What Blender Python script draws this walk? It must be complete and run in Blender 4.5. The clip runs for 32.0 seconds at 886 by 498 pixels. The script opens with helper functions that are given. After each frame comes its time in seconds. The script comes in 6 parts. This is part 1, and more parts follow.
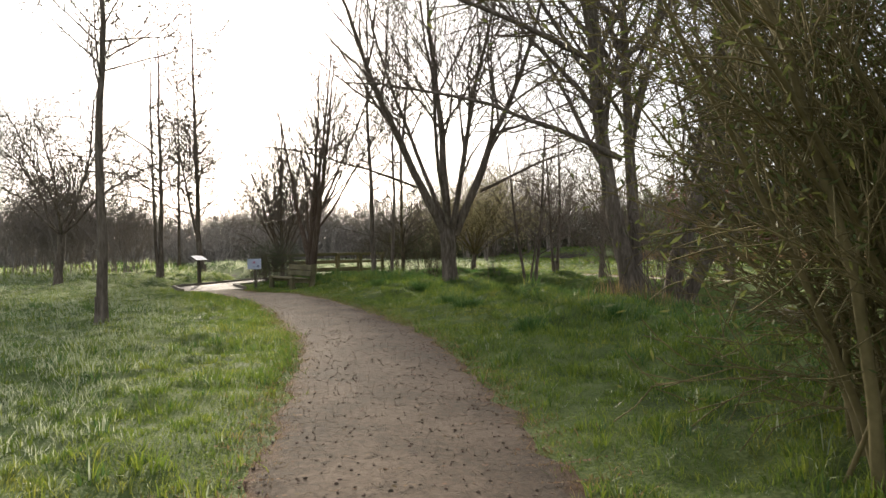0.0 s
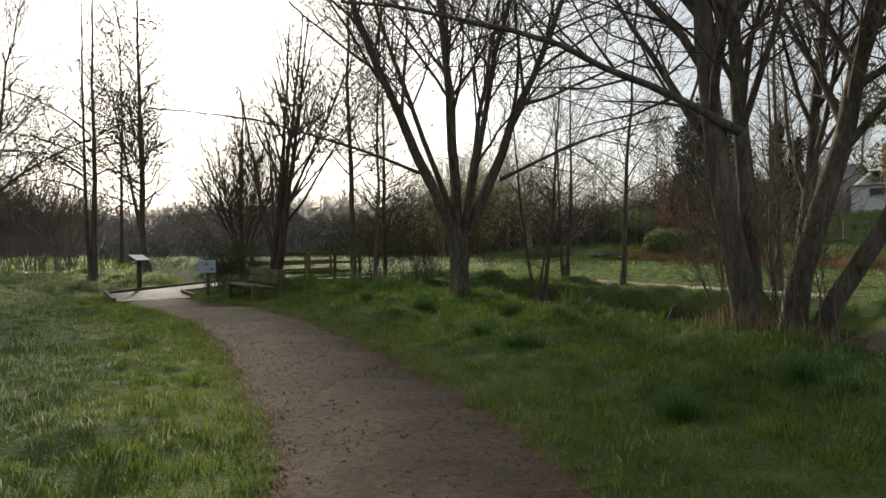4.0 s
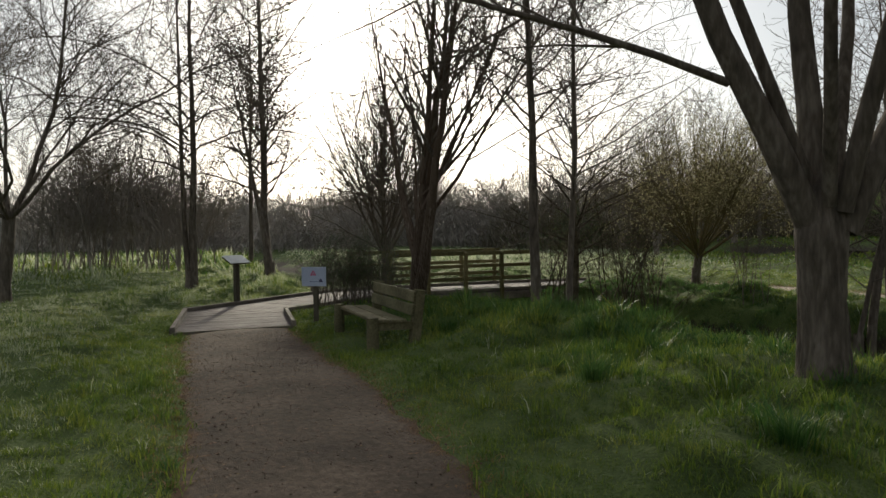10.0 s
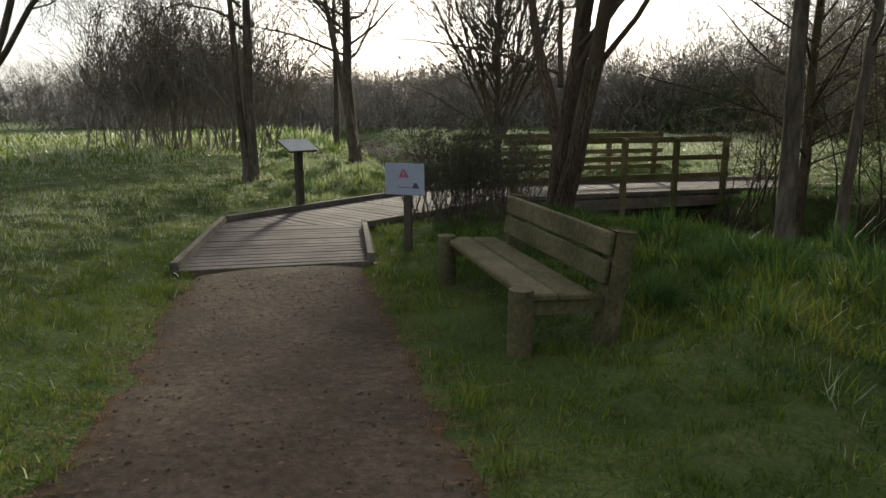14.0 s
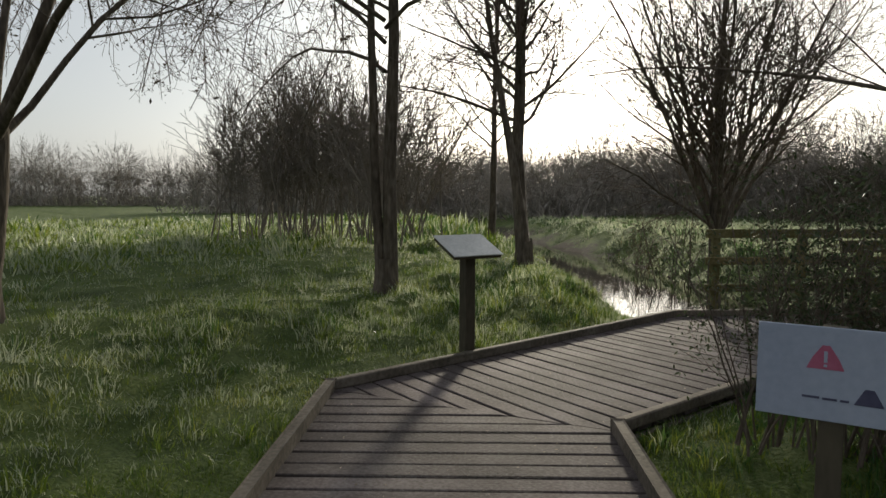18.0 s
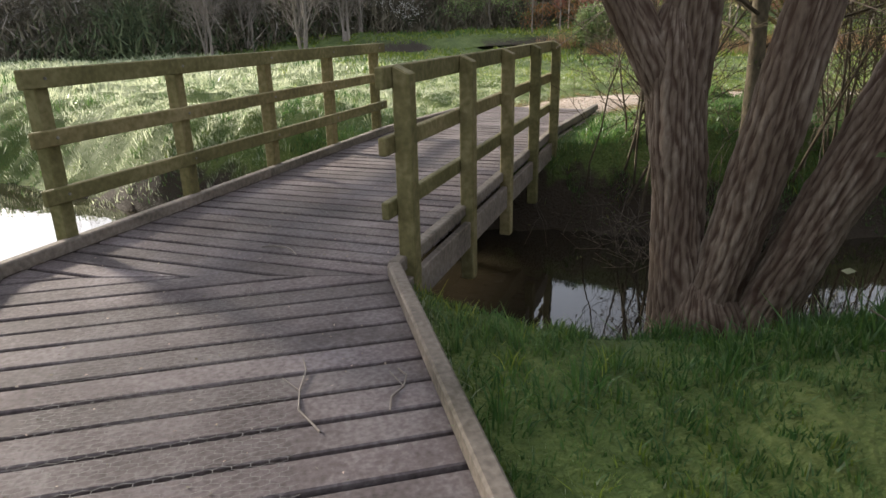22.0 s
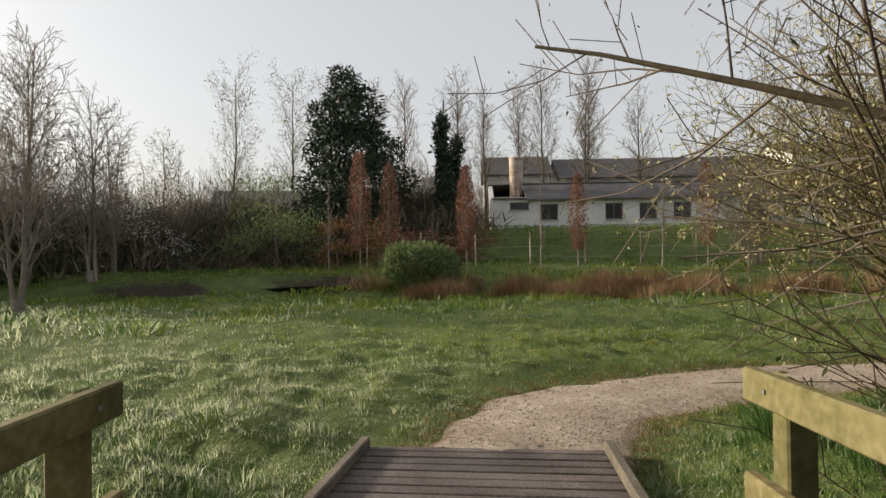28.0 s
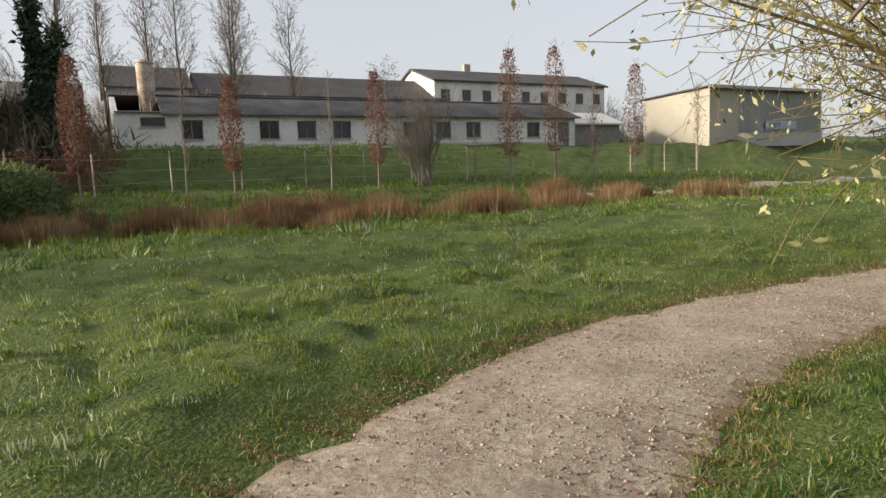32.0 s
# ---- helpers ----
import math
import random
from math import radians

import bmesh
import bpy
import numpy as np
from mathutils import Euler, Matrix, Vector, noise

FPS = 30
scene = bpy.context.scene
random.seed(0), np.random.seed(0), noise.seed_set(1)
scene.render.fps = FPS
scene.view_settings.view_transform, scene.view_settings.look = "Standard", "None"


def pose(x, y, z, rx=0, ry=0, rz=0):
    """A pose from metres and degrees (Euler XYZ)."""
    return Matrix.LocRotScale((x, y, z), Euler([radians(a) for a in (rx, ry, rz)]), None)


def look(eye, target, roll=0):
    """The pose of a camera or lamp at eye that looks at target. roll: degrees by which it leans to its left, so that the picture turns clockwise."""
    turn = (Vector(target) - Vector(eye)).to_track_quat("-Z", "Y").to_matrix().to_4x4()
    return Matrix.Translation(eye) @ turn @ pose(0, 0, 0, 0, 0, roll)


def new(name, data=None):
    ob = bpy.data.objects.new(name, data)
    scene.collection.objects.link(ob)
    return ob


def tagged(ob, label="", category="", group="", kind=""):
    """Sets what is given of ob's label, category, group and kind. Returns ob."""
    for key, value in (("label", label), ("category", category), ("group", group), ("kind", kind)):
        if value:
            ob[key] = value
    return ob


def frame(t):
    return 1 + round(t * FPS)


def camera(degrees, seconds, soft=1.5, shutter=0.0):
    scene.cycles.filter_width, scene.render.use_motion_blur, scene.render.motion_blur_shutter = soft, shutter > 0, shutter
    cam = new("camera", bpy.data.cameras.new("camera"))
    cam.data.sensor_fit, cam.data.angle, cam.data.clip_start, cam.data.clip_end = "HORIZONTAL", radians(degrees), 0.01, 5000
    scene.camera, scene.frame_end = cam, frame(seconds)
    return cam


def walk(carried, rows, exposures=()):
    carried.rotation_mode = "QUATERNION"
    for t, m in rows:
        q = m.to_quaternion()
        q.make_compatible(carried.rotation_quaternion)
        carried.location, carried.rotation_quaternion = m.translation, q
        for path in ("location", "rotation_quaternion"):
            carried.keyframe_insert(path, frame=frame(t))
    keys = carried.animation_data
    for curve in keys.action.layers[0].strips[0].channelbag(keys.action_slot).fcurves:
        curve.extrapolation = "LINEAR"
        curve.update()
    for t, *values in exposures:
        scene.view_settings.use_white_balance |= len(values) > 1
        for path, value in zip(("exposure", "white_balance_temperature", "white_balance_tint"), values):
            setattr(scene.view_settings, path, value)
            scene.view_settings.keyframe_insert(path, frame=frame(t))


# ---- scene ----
# The walk: seconds, eye, target, roll
cam = camera(69.0, 32.0)
PATH = [
    (0, (8.014, -3.231, 1.491), (7.475, -1.305, 1.477), -1.1),
    (0.5, (7.715, -2.883, 1.487), (7.125, -0.972, 1.445), -1.3),
    (1, (7.416, -2.491, 1.488), (6.921, -0.554, 1.421), -4.4),
    (1.5, (7.065, -1.947, 1.474), (6.644, 0.007, 1.432), -3.5),
    (2, (6.755, -1.521, 1.526), (6.444, 0.455, 1.502), -0.8),
    (2.5, (6.655, -1.238, 1.57), (6.243, 0.718, 1.494), -0.9),
    (4.5, (5.757, 0.976, 1.711), (5.317, 2.927, 1.687), -0.2),
    (5, (5.602, 1.498, 1.735), (5.027, 3.412, 1.655), -1.1),
    (5.5, (5.341, 2.082, 1.726), (4.749, 3.983, 1.537), -2.3),
    (6, (4.993, 2.706, 1.719), (4.313, 4.569, 1.458), -0.8),
    (6.5, (4.632, 3.326, 1.718), (4.033, 5.22, 1.484), -2.1),
    (7, (4.328, 3.925, 1.717), (3.669, 5.789, 1.416), -0.7),
    (7.5, (4.057, 4.527, 1.729), (3.351, 6.388, 1.532), -1.2),
    (8, (3.863, 5.13, 1.724), (2.958, 6.906, 1.565), 0.1),
    (8.5, (3.639, 5.757, 1.727), (2.619, 7.476, 1.653), -1.0),
    (9, (3.339, 6.365, 1.741), (2.422, 8.142, 1.718), -1.4),
    (9.5, (3.049, 6.903, 1.77), (2.096, 8.66, 1.704), -0.2),
    (10, (2.801, 7.435, 1.807), (1.922, 9.231, 1.746), -0.6),
    (10.5, (2.529, 7.991, 1.833), (1.64, 9.781, 1.748), -2.2),
    (11, (2.223, 8.534, 1.835), (1.551, 10.416, 1.766), -2.5),
    (11.5, (1.888, 9.087, 1.834), (1.201, 10.964, 1.786), -1.1),
    (12, (1.524, 9.636, 1.831), (0.638, 11.427, 1.745), -0.9),
    (12.5, (1.1, 10.164, 1.835), (0.218, 11.952, 1.668), -0.6),
    (13, (0.636, 10.638, 1.824), (-0.381, 12.349, 1.627), -1.0),
    (13.5, (0.165, 11.112, 1.792), (-0.935, 12.769, 1.58), -0.8),
    (14, (-0.251, 11.589, 1.731), (-1.367, 13.193, 1.305), -0.1),
    (14.5, (-0.706, 12.029, 1.673), (-1.911, 13.56, 1.219), 0.8),
    (15, (-1.16, 12.506, 1.657), (-2.512, 13.944, 1.336), 0.4),
    (15.5, (-1.694, 12.919, 1.655), (-3.091, 14.329, 1.411), -1.2),
    (17.5, (-3.947, 14.334, 1.707), (-5.407, 15.689, 1.532), 0.2),
    (18, (-4.241, 14.817, 1.601), (-5.687, 16.189, 1.438), 0.2),
    (18.5, (-4.489, 15.272, 1.544), (-5.916, 16.67, 1.45), -0.8),
    (19, (-5.019, 15.702, 1.467), (-6.288, 17.247, 1.47), 0.3),
    (19.5, (-5.493, 16.123, 1.433), (-6.602, 17.786, 1.346), -2.1),
    (20, (-5.949, 16.576, 1.415), (-6.881, 18.288, 0.968), -3.4),
    (20.5, (-6.267, 17.106, 1.366), (-6.855, 18.951, 0.868), -3.7),
    (21, (-6.585, 17.634, 1.318), (-6.81, 19.544, 0.769), -3.9),
    (21.5, (-6.803, 18.165, 1.35), (-6.483, 20.035, 0.718), -3.6),
    (22, (-6.932, 18.596, 1.384), (-6.302, 20.377, 0.728), -1.2),
    (22.5, (-7.0, 19.043, 1.414), (-6.039, 20.68, 0.784), 1.1),
    (23, (-7.079, 19.459, 1.446), (-5.928, 20.967, 0.813), 1.6),
    (23.5, (-7.051, 19.946, 1.493), (-5.886, 21.509, 1.042), 1.6),
    (24, (-6.996, 20.507, 1.534), (-5.685, 21.99, 1.248), 1.2),
    (24.5, (-6.923, 21.081, 1.555), (-5.641, 22.613, 1.439), 0.1),
    (25, (-6.838, 21.664, 1.574), (-5.603, 23.237, 1.521), 0.2),
    (25.5, (-6.67, 22.212, 1.597), (-5.386, 23.745, 1.583), 0.3),
    (27.5, (-5.625, 24.145, 1.615), (-4.303, 25.646, 1.658), 0.4),
    (28, (-5.256, 24.615, 1.587), (-3.98, 26.156, 1.609), -0.8),
    (28.5, (-4.8, 25.039, 1.514), (-3.483, 26.525, 1.275), -1.1),
    (29, (-4.472, 25.482, 1.463), (-3.093, 26.868, 1.042), -0.1),
    (29.5, (-4.09, 25.896, 1.5), (-2.742, 27.285, 0.997), -0.2),
    (30, (-3.698, 26.334, 1.528), (-2.324, 27.745, 1.176), -2.4),
    (30.5, (-3.226, 26.759, 1.473), (-1.82, 28.153, 1.192), -1.3),
    (31, (-2.747, 27.153, 1.407), (-1.157, 28.327, 1.098), -0.7),
    (31.5, (-2.227, 27.56, 1.387), (-0.51, 28.563, 1.178), -1.6),
    (32, (-1.733, 27.917, 1.34), (0.133, 28.601, 1.114), -2.2),
]
EXPOSURES = [(0.0, 1.0, 6500, 10), (1.0, 0.7, 6500, 10), (2.5, 0.22, 6450, 9), (4.5, 0.12, 6350, 6), (6.0, 0.0, 6350, 6), (9.0, 0.12, 6350, 6), (11.0, -0.2, 6350, 6), (13.0, 0.06, 6350, 6), (14.0, 0.25, 6350, 6), (15.5, 0.85, 6400, 9), (17.5, 0.02, 6350, 6), (19.0, -0.25, 6350, 6), (20.0, -0.5, 6600, 8), (21.0, 0.8, 6400, 10),
             (22.0, 1.45, 6150, 12), (22.7, 2.4, 6150, 18), (24.0, 2.38, 6400, 17), (25.0, 1.45, 6600, 14), (27.5, 0.4, 6500, 12), (29.0, 0.38, 7500, 3), (29.5, 0.95, 6900, 4), (30.0, 1.5, 6400, 4), (31.0, 0.7, 6650, 8), (32.0, 0.5, 6500, 10)]
walk(cam, [(t, look(eye, target, roll)) for t, eye, target, roll in PATH], EXPOSURES)

# Low morning sun behind thin haze, ahead and to the left of the first stretch
SUN_TURN, SUN_HEIGHT = 32.0, 17.0
TO_SUN = Vector((-math.sin(radians(SUN_TURN)) * math.cos(radians(SUN_HEIGHT)), math.cos(radians(SUN_TURN)) * math.cos(radians(SUN_HEIGHT)), math.sin(radians(SUN_HEIGHT))))
world = bpy.data.worlds.new("sky")
scene.world = world
world.use_nodes = True
wn = world.node_tree
sky = wn.nodes.new("ShaderNodeTexSky")
sky.sky_type, sky.sun_disc = "NISHITA", False
sky.sun_elevation, sky.sun_rotation = radians(SUN_HEIGHT), radians(-SUN_TURN)
sky.air_density, sky.dust_density, sky.ozone_density = 1.0, 3.0, 1.5
wn.nodes["Background"].inputs[1].default_value = 0.10
veil = wn.nodes.new("ShaderNodeHueSaturation")
veil.inputs["Saturation"].default_value, veil.inputs["Value"].default_value = 0.5, 0.72
wn.links.new(sky.outputs[0], veil.inputs["Color"])
haze = wn.nodes.new("ShaderNodeMix")
haze.data_type, haze.blend_type = "RGBA", "ADD"
haze.inputs["Factor"].default_value, haze.inputs["B"].default_value = 1.0, (3.0, 3.0, 3.1, 1)
wn.links.new(veil.outputs[0], haze.inputs["A"]), wn.links.new(haze.outputs["Result"], wn.nodes["Background"].inputs[0])
sun = new("sun", bpy.data.lights.new("sun", "SUN"))
sun.data.energy, sun.data.angle, sun.data.color = 5.0, radians(5.0), (1.0, 0.88, 0.7)
sun.matrix_world = look(TO_SUN * 80, (0, 0, 0))


# ---- materials ----
def surface(name, stops, scale=3.0, fine=40.0, rough=0.85, bump=0.3, depth=0.01, stretch=(1, 1, 1), vary="", amount=0.25, spec=0.25, metal=0.0, glow_through=0.0, local=False):
    """A rough natural surface: large and fine variation between colour stops, relief, and a shift of tone from piece to piece."""
    m = bpy.data.materials.new(name)
    m.use_nodes = True
    n, l = m.node_tree.nodes, m.node_tree.links
    bsdf = n["Principled BSDF"]
    if local:
        place = n.new("ShaderNodeTexCoord").outputs["Object"]
    else:
        place = n.new("ShaderNodeNewGeometry").outputs["Position"]
    mapping = n.new("ShaderNodeMapping")
    mapping.inputs["Scale"].default_value = stretch
    l.new(place, mapping.inputs[0])
    big, small = n.new("ShaderNodeTexNoise"), n.new("ShaderNodeTexNoise")
    big.inputs["Scale"].default_value, big.inputs["Detail"].default_value = scale, 4.0
    small.inputs["Scale"].default_value, small.inputs["Detail"].default_value = fine, 3.0
    l.new(mapping.outputs[0], big.inputs[0]), l.new(mapping.outputs[0], small.inputs[0])
    mix = n.new("ShaderNodeMath")
    mix.operation = "MULTIPLY_ADD"
    mix.inputs[1].default_value = 0.45
    l.new(small.outputs[0], mix.inputs[0])
    half = n.new("ShaderNodeMath")
    half.operation = "MULTIPLY"
    half.inputs[1].default_value = 0.55
    l.new(big.outputs[0], half.inputs[0]), l.new(half.outputs[0], mix.inputs[2])
    ramp = n.new("ShaderNodeValToRGB")
    ramp.color_ramp.elements[0].position, ramp.color_ramp.elements[0].color = 0.33, (*stops[0], 1)
    ramp.color_ramp.elements[1].position, ramp.color_ramp.elements[1].color = 0.67, (*stops[-1], 1)
    for i, c in enumerate(stops[1:-1]):
        ramp.color_ramp.elements.new(0.33 + 0.34 * (i + 1) / (len(stops) - 1)).color = (*c, 1)
    l.new(mix.outputs[0], ramp.inputs[0])
    colour = ramp.outputs[0]
    if vary:
        hsv = n.new("ShaderNodeHueSaturation")
        pick = n.new("ShaderNodeObjectInfo").outputs["Random"] if vary == "object" else n.new("ShaderNodeNewGeometry").outputs["Random Per Island"]
        span = n.new("ShaderNodeMapRange")
        span.inputs[3].default_value, span.inputs[4].default_value = 1 - amount, 1 + amount
        l.new(pick, span.inputs[0]), l.new(span.outputs[0], hsv.inputs["Value"]), l.new(colour, hsv.inputs["Color"])
        hue = n.new("ShaderNodeMapRange")
        hue.inputs[3].default_value, hue.inputs[4].default_value = 0.5 + 0.06 * amount, 0.5 - 0.06 * amount
        l.new(pick, hue.inputs[0]), l.new(hue.outputs[0], hsv.inputs["Hue"])
        colour = hsv.outputs[0]
    l.new(colour, bsdf.inputs["Base Color"])
    bsdf.inputs["Roughness"].default_value, bsdf.inputs["Metallic"].default_value = rough, metal
    bsdf.inputs["Specular IOR Level"].default_value = spec
    if bump:
        relief = n.new("ShaderNodeBump")
        relief.inputs["Strength"].default_value, relief.inputs["Distance"].default_value = bump, depth
        l.new(mix.outputs[0], relief.inputs["Height"]), l.new(relief.outputs[0], bsdf.inputs["Normal"])
    if glow_through:
        thin = n.new("ShaderNodeBsdfTranslucent")
        l.new(colour, thin.inputs[0])
        both = n.new("ShaderNodeMixShader")
        both.inputs[0].default_value = glow_through
        out = n["Material Output"]
        l.new(bsdf.outputs[0], both.inputs[1]), l.new(thin.outputs[0], both.inputs[2]), l.new(both.outputs[0], out.inputs[0])
    return m


def path_surface(name, stops, rim, scale, cells, bump, spread=0.18):
    """Trodden ground: stony cells over broad stains, browner and littered toward the grassy rim."""
    m = surface(name, stops, scale, 16, 0.95, 0.0)
    n, l = m.node_tree.nodes, m.node_tree.links
    bsdf = n["Principled BSDF"]
    base = bsdf.inputs["Base Color"].links[0].from_socket
    place = n.new("ShaderNodeNewGeometry").outputs["Position"]
    cell = n.new("ShaderNodeTexVoronoi")
    cell.inputs["Scale"].default_value = cells
    l.new(place, cell.inputs["Vector"])
    grey = n.new("ShaderNodeSeparateColor")
    l.new(cell.outputs["Color"], grey.inputs[0])
    tone = n.new("ShaderNodeMapRange")
    tone.inputs[3].default_value, tone.inputs[4].default_value = 1 - spread, 1 + spread
    l.new(grey.outputs[0], tone.inputs[0])
    hsv = n.new("ShaderNodeHueSaturation")
    l.new(base, hsv.inputs["Color"]), l.new(tone.outputs[0], hsv.inputs["Value"])
    mark = n.new("ShaderNodeAttribute")
    mark.attribute_name = "rim"
    stain = n.new("ShaderNodeTexNoise")
    stain.inputs["Scale"].default_value, stain.inputs["Detail"].default_value = 5.0, 6.0
    l.new(place, stain.inputs["Vector"])
    add = n.new("ShaderNodeMath")
    l.new(mark.outputs["Fac"], add.inputs[0]), l.new(stain.outputs[0], add.inputs[1])
    cut = n.new("ShaderNodeMapRange")
    cut.inputs[1].default_value, cut.inputs[2].default_value = 1.12, 1.5
    l.new(add.outputs[0], cut.inputs[0])
    mix = n.new("ShaderNodeMix")
    mix.data_type = "RGBA"
    mix.inputs["B"].default_value = (*rim, 1)
    l.new(cut.outputs[0], mix.inputs["Factor"]), l.new(hsv.outputs[0], mix.inputs["A"])
    l.new(mix.outputs["Result"], bsdf.inputs["Base Color"])
    relief = n.new("ShaderNodeBump")
    relief.inputs["Strength"].default_value, relief.inputs["Distance"].default_value = bump, 0.03
    relief.invert = True
    lumps = n.new("ShaderNodeTexNoise")
    l.new(place, lumps.inputs["Vector"])
    lumps.inputs["Scale"].default_value, lumps.inputs["Detail"].default_value, lumps.inputs["Roughness"].default_value = 14.0, 9.0, 0.75
    l.new(lumps.outputs[0], relief.inputs["Height"]), l.new(relief.outputs[0], bsdf.inputs["Normal"])
    return m


GROUND = surface("meadow_soil", [(0.04, 0.06, 0.015), (0.07, 0.10, 0.024), (0.125, 0.15, 0.045)], 1.4, 34, 0.95, 1.0, 0.06)
gn, gl = GROUND.node_tree.nodes, GROUND.node_tree.links
wet, mud_noise, mud_add, mud_cut, mud_mix = (gn.new(k) for k in ("ShaderNodeAttribute", "ShaderNodeTexNoise", "ShaderNodeMath", "ShaderNodeMapRange", "ShaderNodeMix"))
wet.attribute_name, mud_mix.data_type = "mud", "RGBA"
mud_noise.inputs["Scale"].default_value, mud_noise.inputs["Detail"].default_value = 6.0, 7.0
gl.new(gn.new("ShaderNodeNewGeometry").outputs["Position"], mud_noise.inputs["Vector"])
gl.new(wet.outputs["Fac"], mud_add.inputs[0]), gl.new(mud_noise.outputs[0], mud_add.inputs[1]), gl.new(mud_add.outputs[0], mud_cut.inputs[0])
mud_cut.inputs[1].default_value, mud_cut.inputs[2].default_value = 0.85, 1.1
mud_mix.inputs["B"].default_value = (0.035, 0.027, 0.018, 1)
gl.new(mud_cut.outputs[0], mud_mix.inputs["Factor"]), gl.new(gn["Principled BSDF"].inputs["Base Color"].links[0].from_socket, mud_mix.inputs["A"])
gl.new(mud_mix.outputs["Result"], gn["Principled BSDF"].inputs["Base Color"])
BLADE = surface("grass_blade", [(0.085, 0.138, 0.015), (0.14, 0.2, 0.025), (0.235, 0.25, 0.05)], 0.6, 4, 0.5, 0, vary="island", amount=0.35, glow_through=0.45, spec=0.5)
BLADE_DEEP = surface("lush_and_shade_green_blade", [(0.036, 0.09, 0.018), (0.06, 0.13, 0.028), (0.11, 0.17, 0.055)], 0.6, 4, 0.45, 0, vary="island", amount=0.35, glow_through=0.45, spec=0.5)
# Dewy blades whose base colour is also paled for backlit sheen and glints
BLADE_DEW_SHEEN = surface("dew_and_backlit_sheen_blade", [(0.22, 0.265, 0.16), (0.34, 0.375, 0.24), (0.48, 0.51, 0.38)], 0.4, 3, 0.4, 0, vary="island", amount=0.3, glow_through=0.6, spec=0.6)
STRAW = surface("dry_grass", [(0.18, 0.128, 0.052), (0.33, 0.25, 0.115)], 2, 8, 0.8, 0, vary="island", amount=0.4, glow_through=0.3)
REED = surface("rusty_reed", [(0.14, 0.085, 0.04), (0.23, 0.15, 0.075), (0.35, 0.26, 0.145)], 0.6, 3, 0.8, 0, vary="island", amount=0.5, glow_through=0.3)
DIRT = path_surface("trodden_dirt", [(0.046, 0.033, 0.023), (0.088, 0.064, 0.045), (0.155, 0.115, 0.083)], (0.115, 0.055, 0.024), 1.3, 60, 0.8)
CLOD = surface("dirt_crumb", [(0.08, 0.058, 0.044), (0.20, 0.15, 0.115)], 8, 60, 0.95, 0.4, vary="island", amount=0.35)
GRAVEL = path_surface("pale_gravel", [(0.24, 0.19, 0.148), (0.355, 0.294, 0.236), (0.47, 0.402, 0.332)], (0.17, 0.11, 0.052), 1.6, 70, 0.8, 0.2)
PEBBLE = surface("pebble", [(0.2, 0.155, 0.11), (0.4, 0.335, 0.26)], 9, 60, 0.9, 0.2, vary="island", amount=0.6)
PLANK = surface("weathered_plank", [(0.066, 0.054, 0.051), (0.115, 0.096, 0.092), (0.19, 0.166, 0.162)], 2.2, 45, 0.8, 0.6, 0.006, vary="object", amount=0.16, spec=0.14)
KERB = surface("weathered_kerb_timber", [(0.07, 0.062, 0.045), (0.14, 0.12, 0.095), (0.22, 0.19, 0.155)], 2.5, 30, 0.85, 0.6, 0.006, vary="object", amount=0.2)
RAIL = surface("mossy_treated_timber", [(0.08, 0.073, 0.028), (0.145, 0.127, 0.052), (0.235, 0.2, 0.1)], 2.0, 24, 0.8, 0.6, 0.006, vary="object", amount=0.16)
BENCHWOOD = surface("mossy_bench_timber", [(0.06, 0.054, 0.029), (0.118, 0.104, 0.054), (0.195, 0.172, 0.098)], 2.4, 28, 0.85, 0.6, 0.006, vary="object", amount=0.15)
DARKWOOD = surface("dark_post_timber", [(0.05, 0.045, 0.03), (0.10, 0.085, 0.06)], 3, 30, 0.85, 0.6, 0.006, stretch=(1, 1, 0.25))
BARK = surface("grey_brown_bark", [(0.055, 0.045, 0.035), (0.11, 0.09, 0.07), (0.19, 0.16, 0.13)], 6, 24, 0.95, 1.0, 0.03, stretch=(1, 1, 0.22))
BARK_WARM = surface("ridged_willow_bark", [(0.08, 0.057, 0.04), (0.135, 0.102, 0.075), (0.22, 0.178, 0.138)], 7, 60, 0.95, 0.8, 0.012, stretch=(1, 1, 0.25))
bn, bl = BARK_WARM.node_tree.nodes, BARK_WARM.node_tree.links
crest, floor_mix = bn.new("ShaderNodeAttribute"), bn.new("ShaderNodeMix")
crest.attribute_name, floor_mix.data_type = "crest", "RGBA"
# Red-brown furrow floors, darkened in the colour to read as shaded troughs
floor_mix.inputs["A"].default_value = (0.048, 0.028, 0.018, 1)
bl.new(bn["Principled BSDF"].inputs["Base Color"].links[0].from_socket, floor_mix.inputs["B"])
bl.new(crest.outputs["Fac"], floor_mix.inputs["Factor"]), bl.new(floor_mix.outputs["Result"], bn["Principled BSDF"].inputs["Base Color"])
BARK_PALE = surface("pale_alder_bark", [(0.045, 0.037, 0.022), (0.095, 0.079, 0.05), (0.165, 0.14, 0.09)], 5, 26, 0.9, 0.8, 0.015, stretch=(1, 1, 0.4))
TWIG = surface("bare_twig", [(0.085, 0.07, 0.056), (0.17, 0.135, 0.105)], 3, 20, 0.9, 0)
SAPLING = surface("dark_sapling_bark", [(0.035, 0.028, 0.017), (0.085, 0.068, 0.042)], 4, 24, 0.9, 0)
TWIG_OLIVE = surface("olive_twig", [(0.09, 0.075, 0.03), (0.18, 0.145, 0.065)], 3, 20, 0.85, 0)
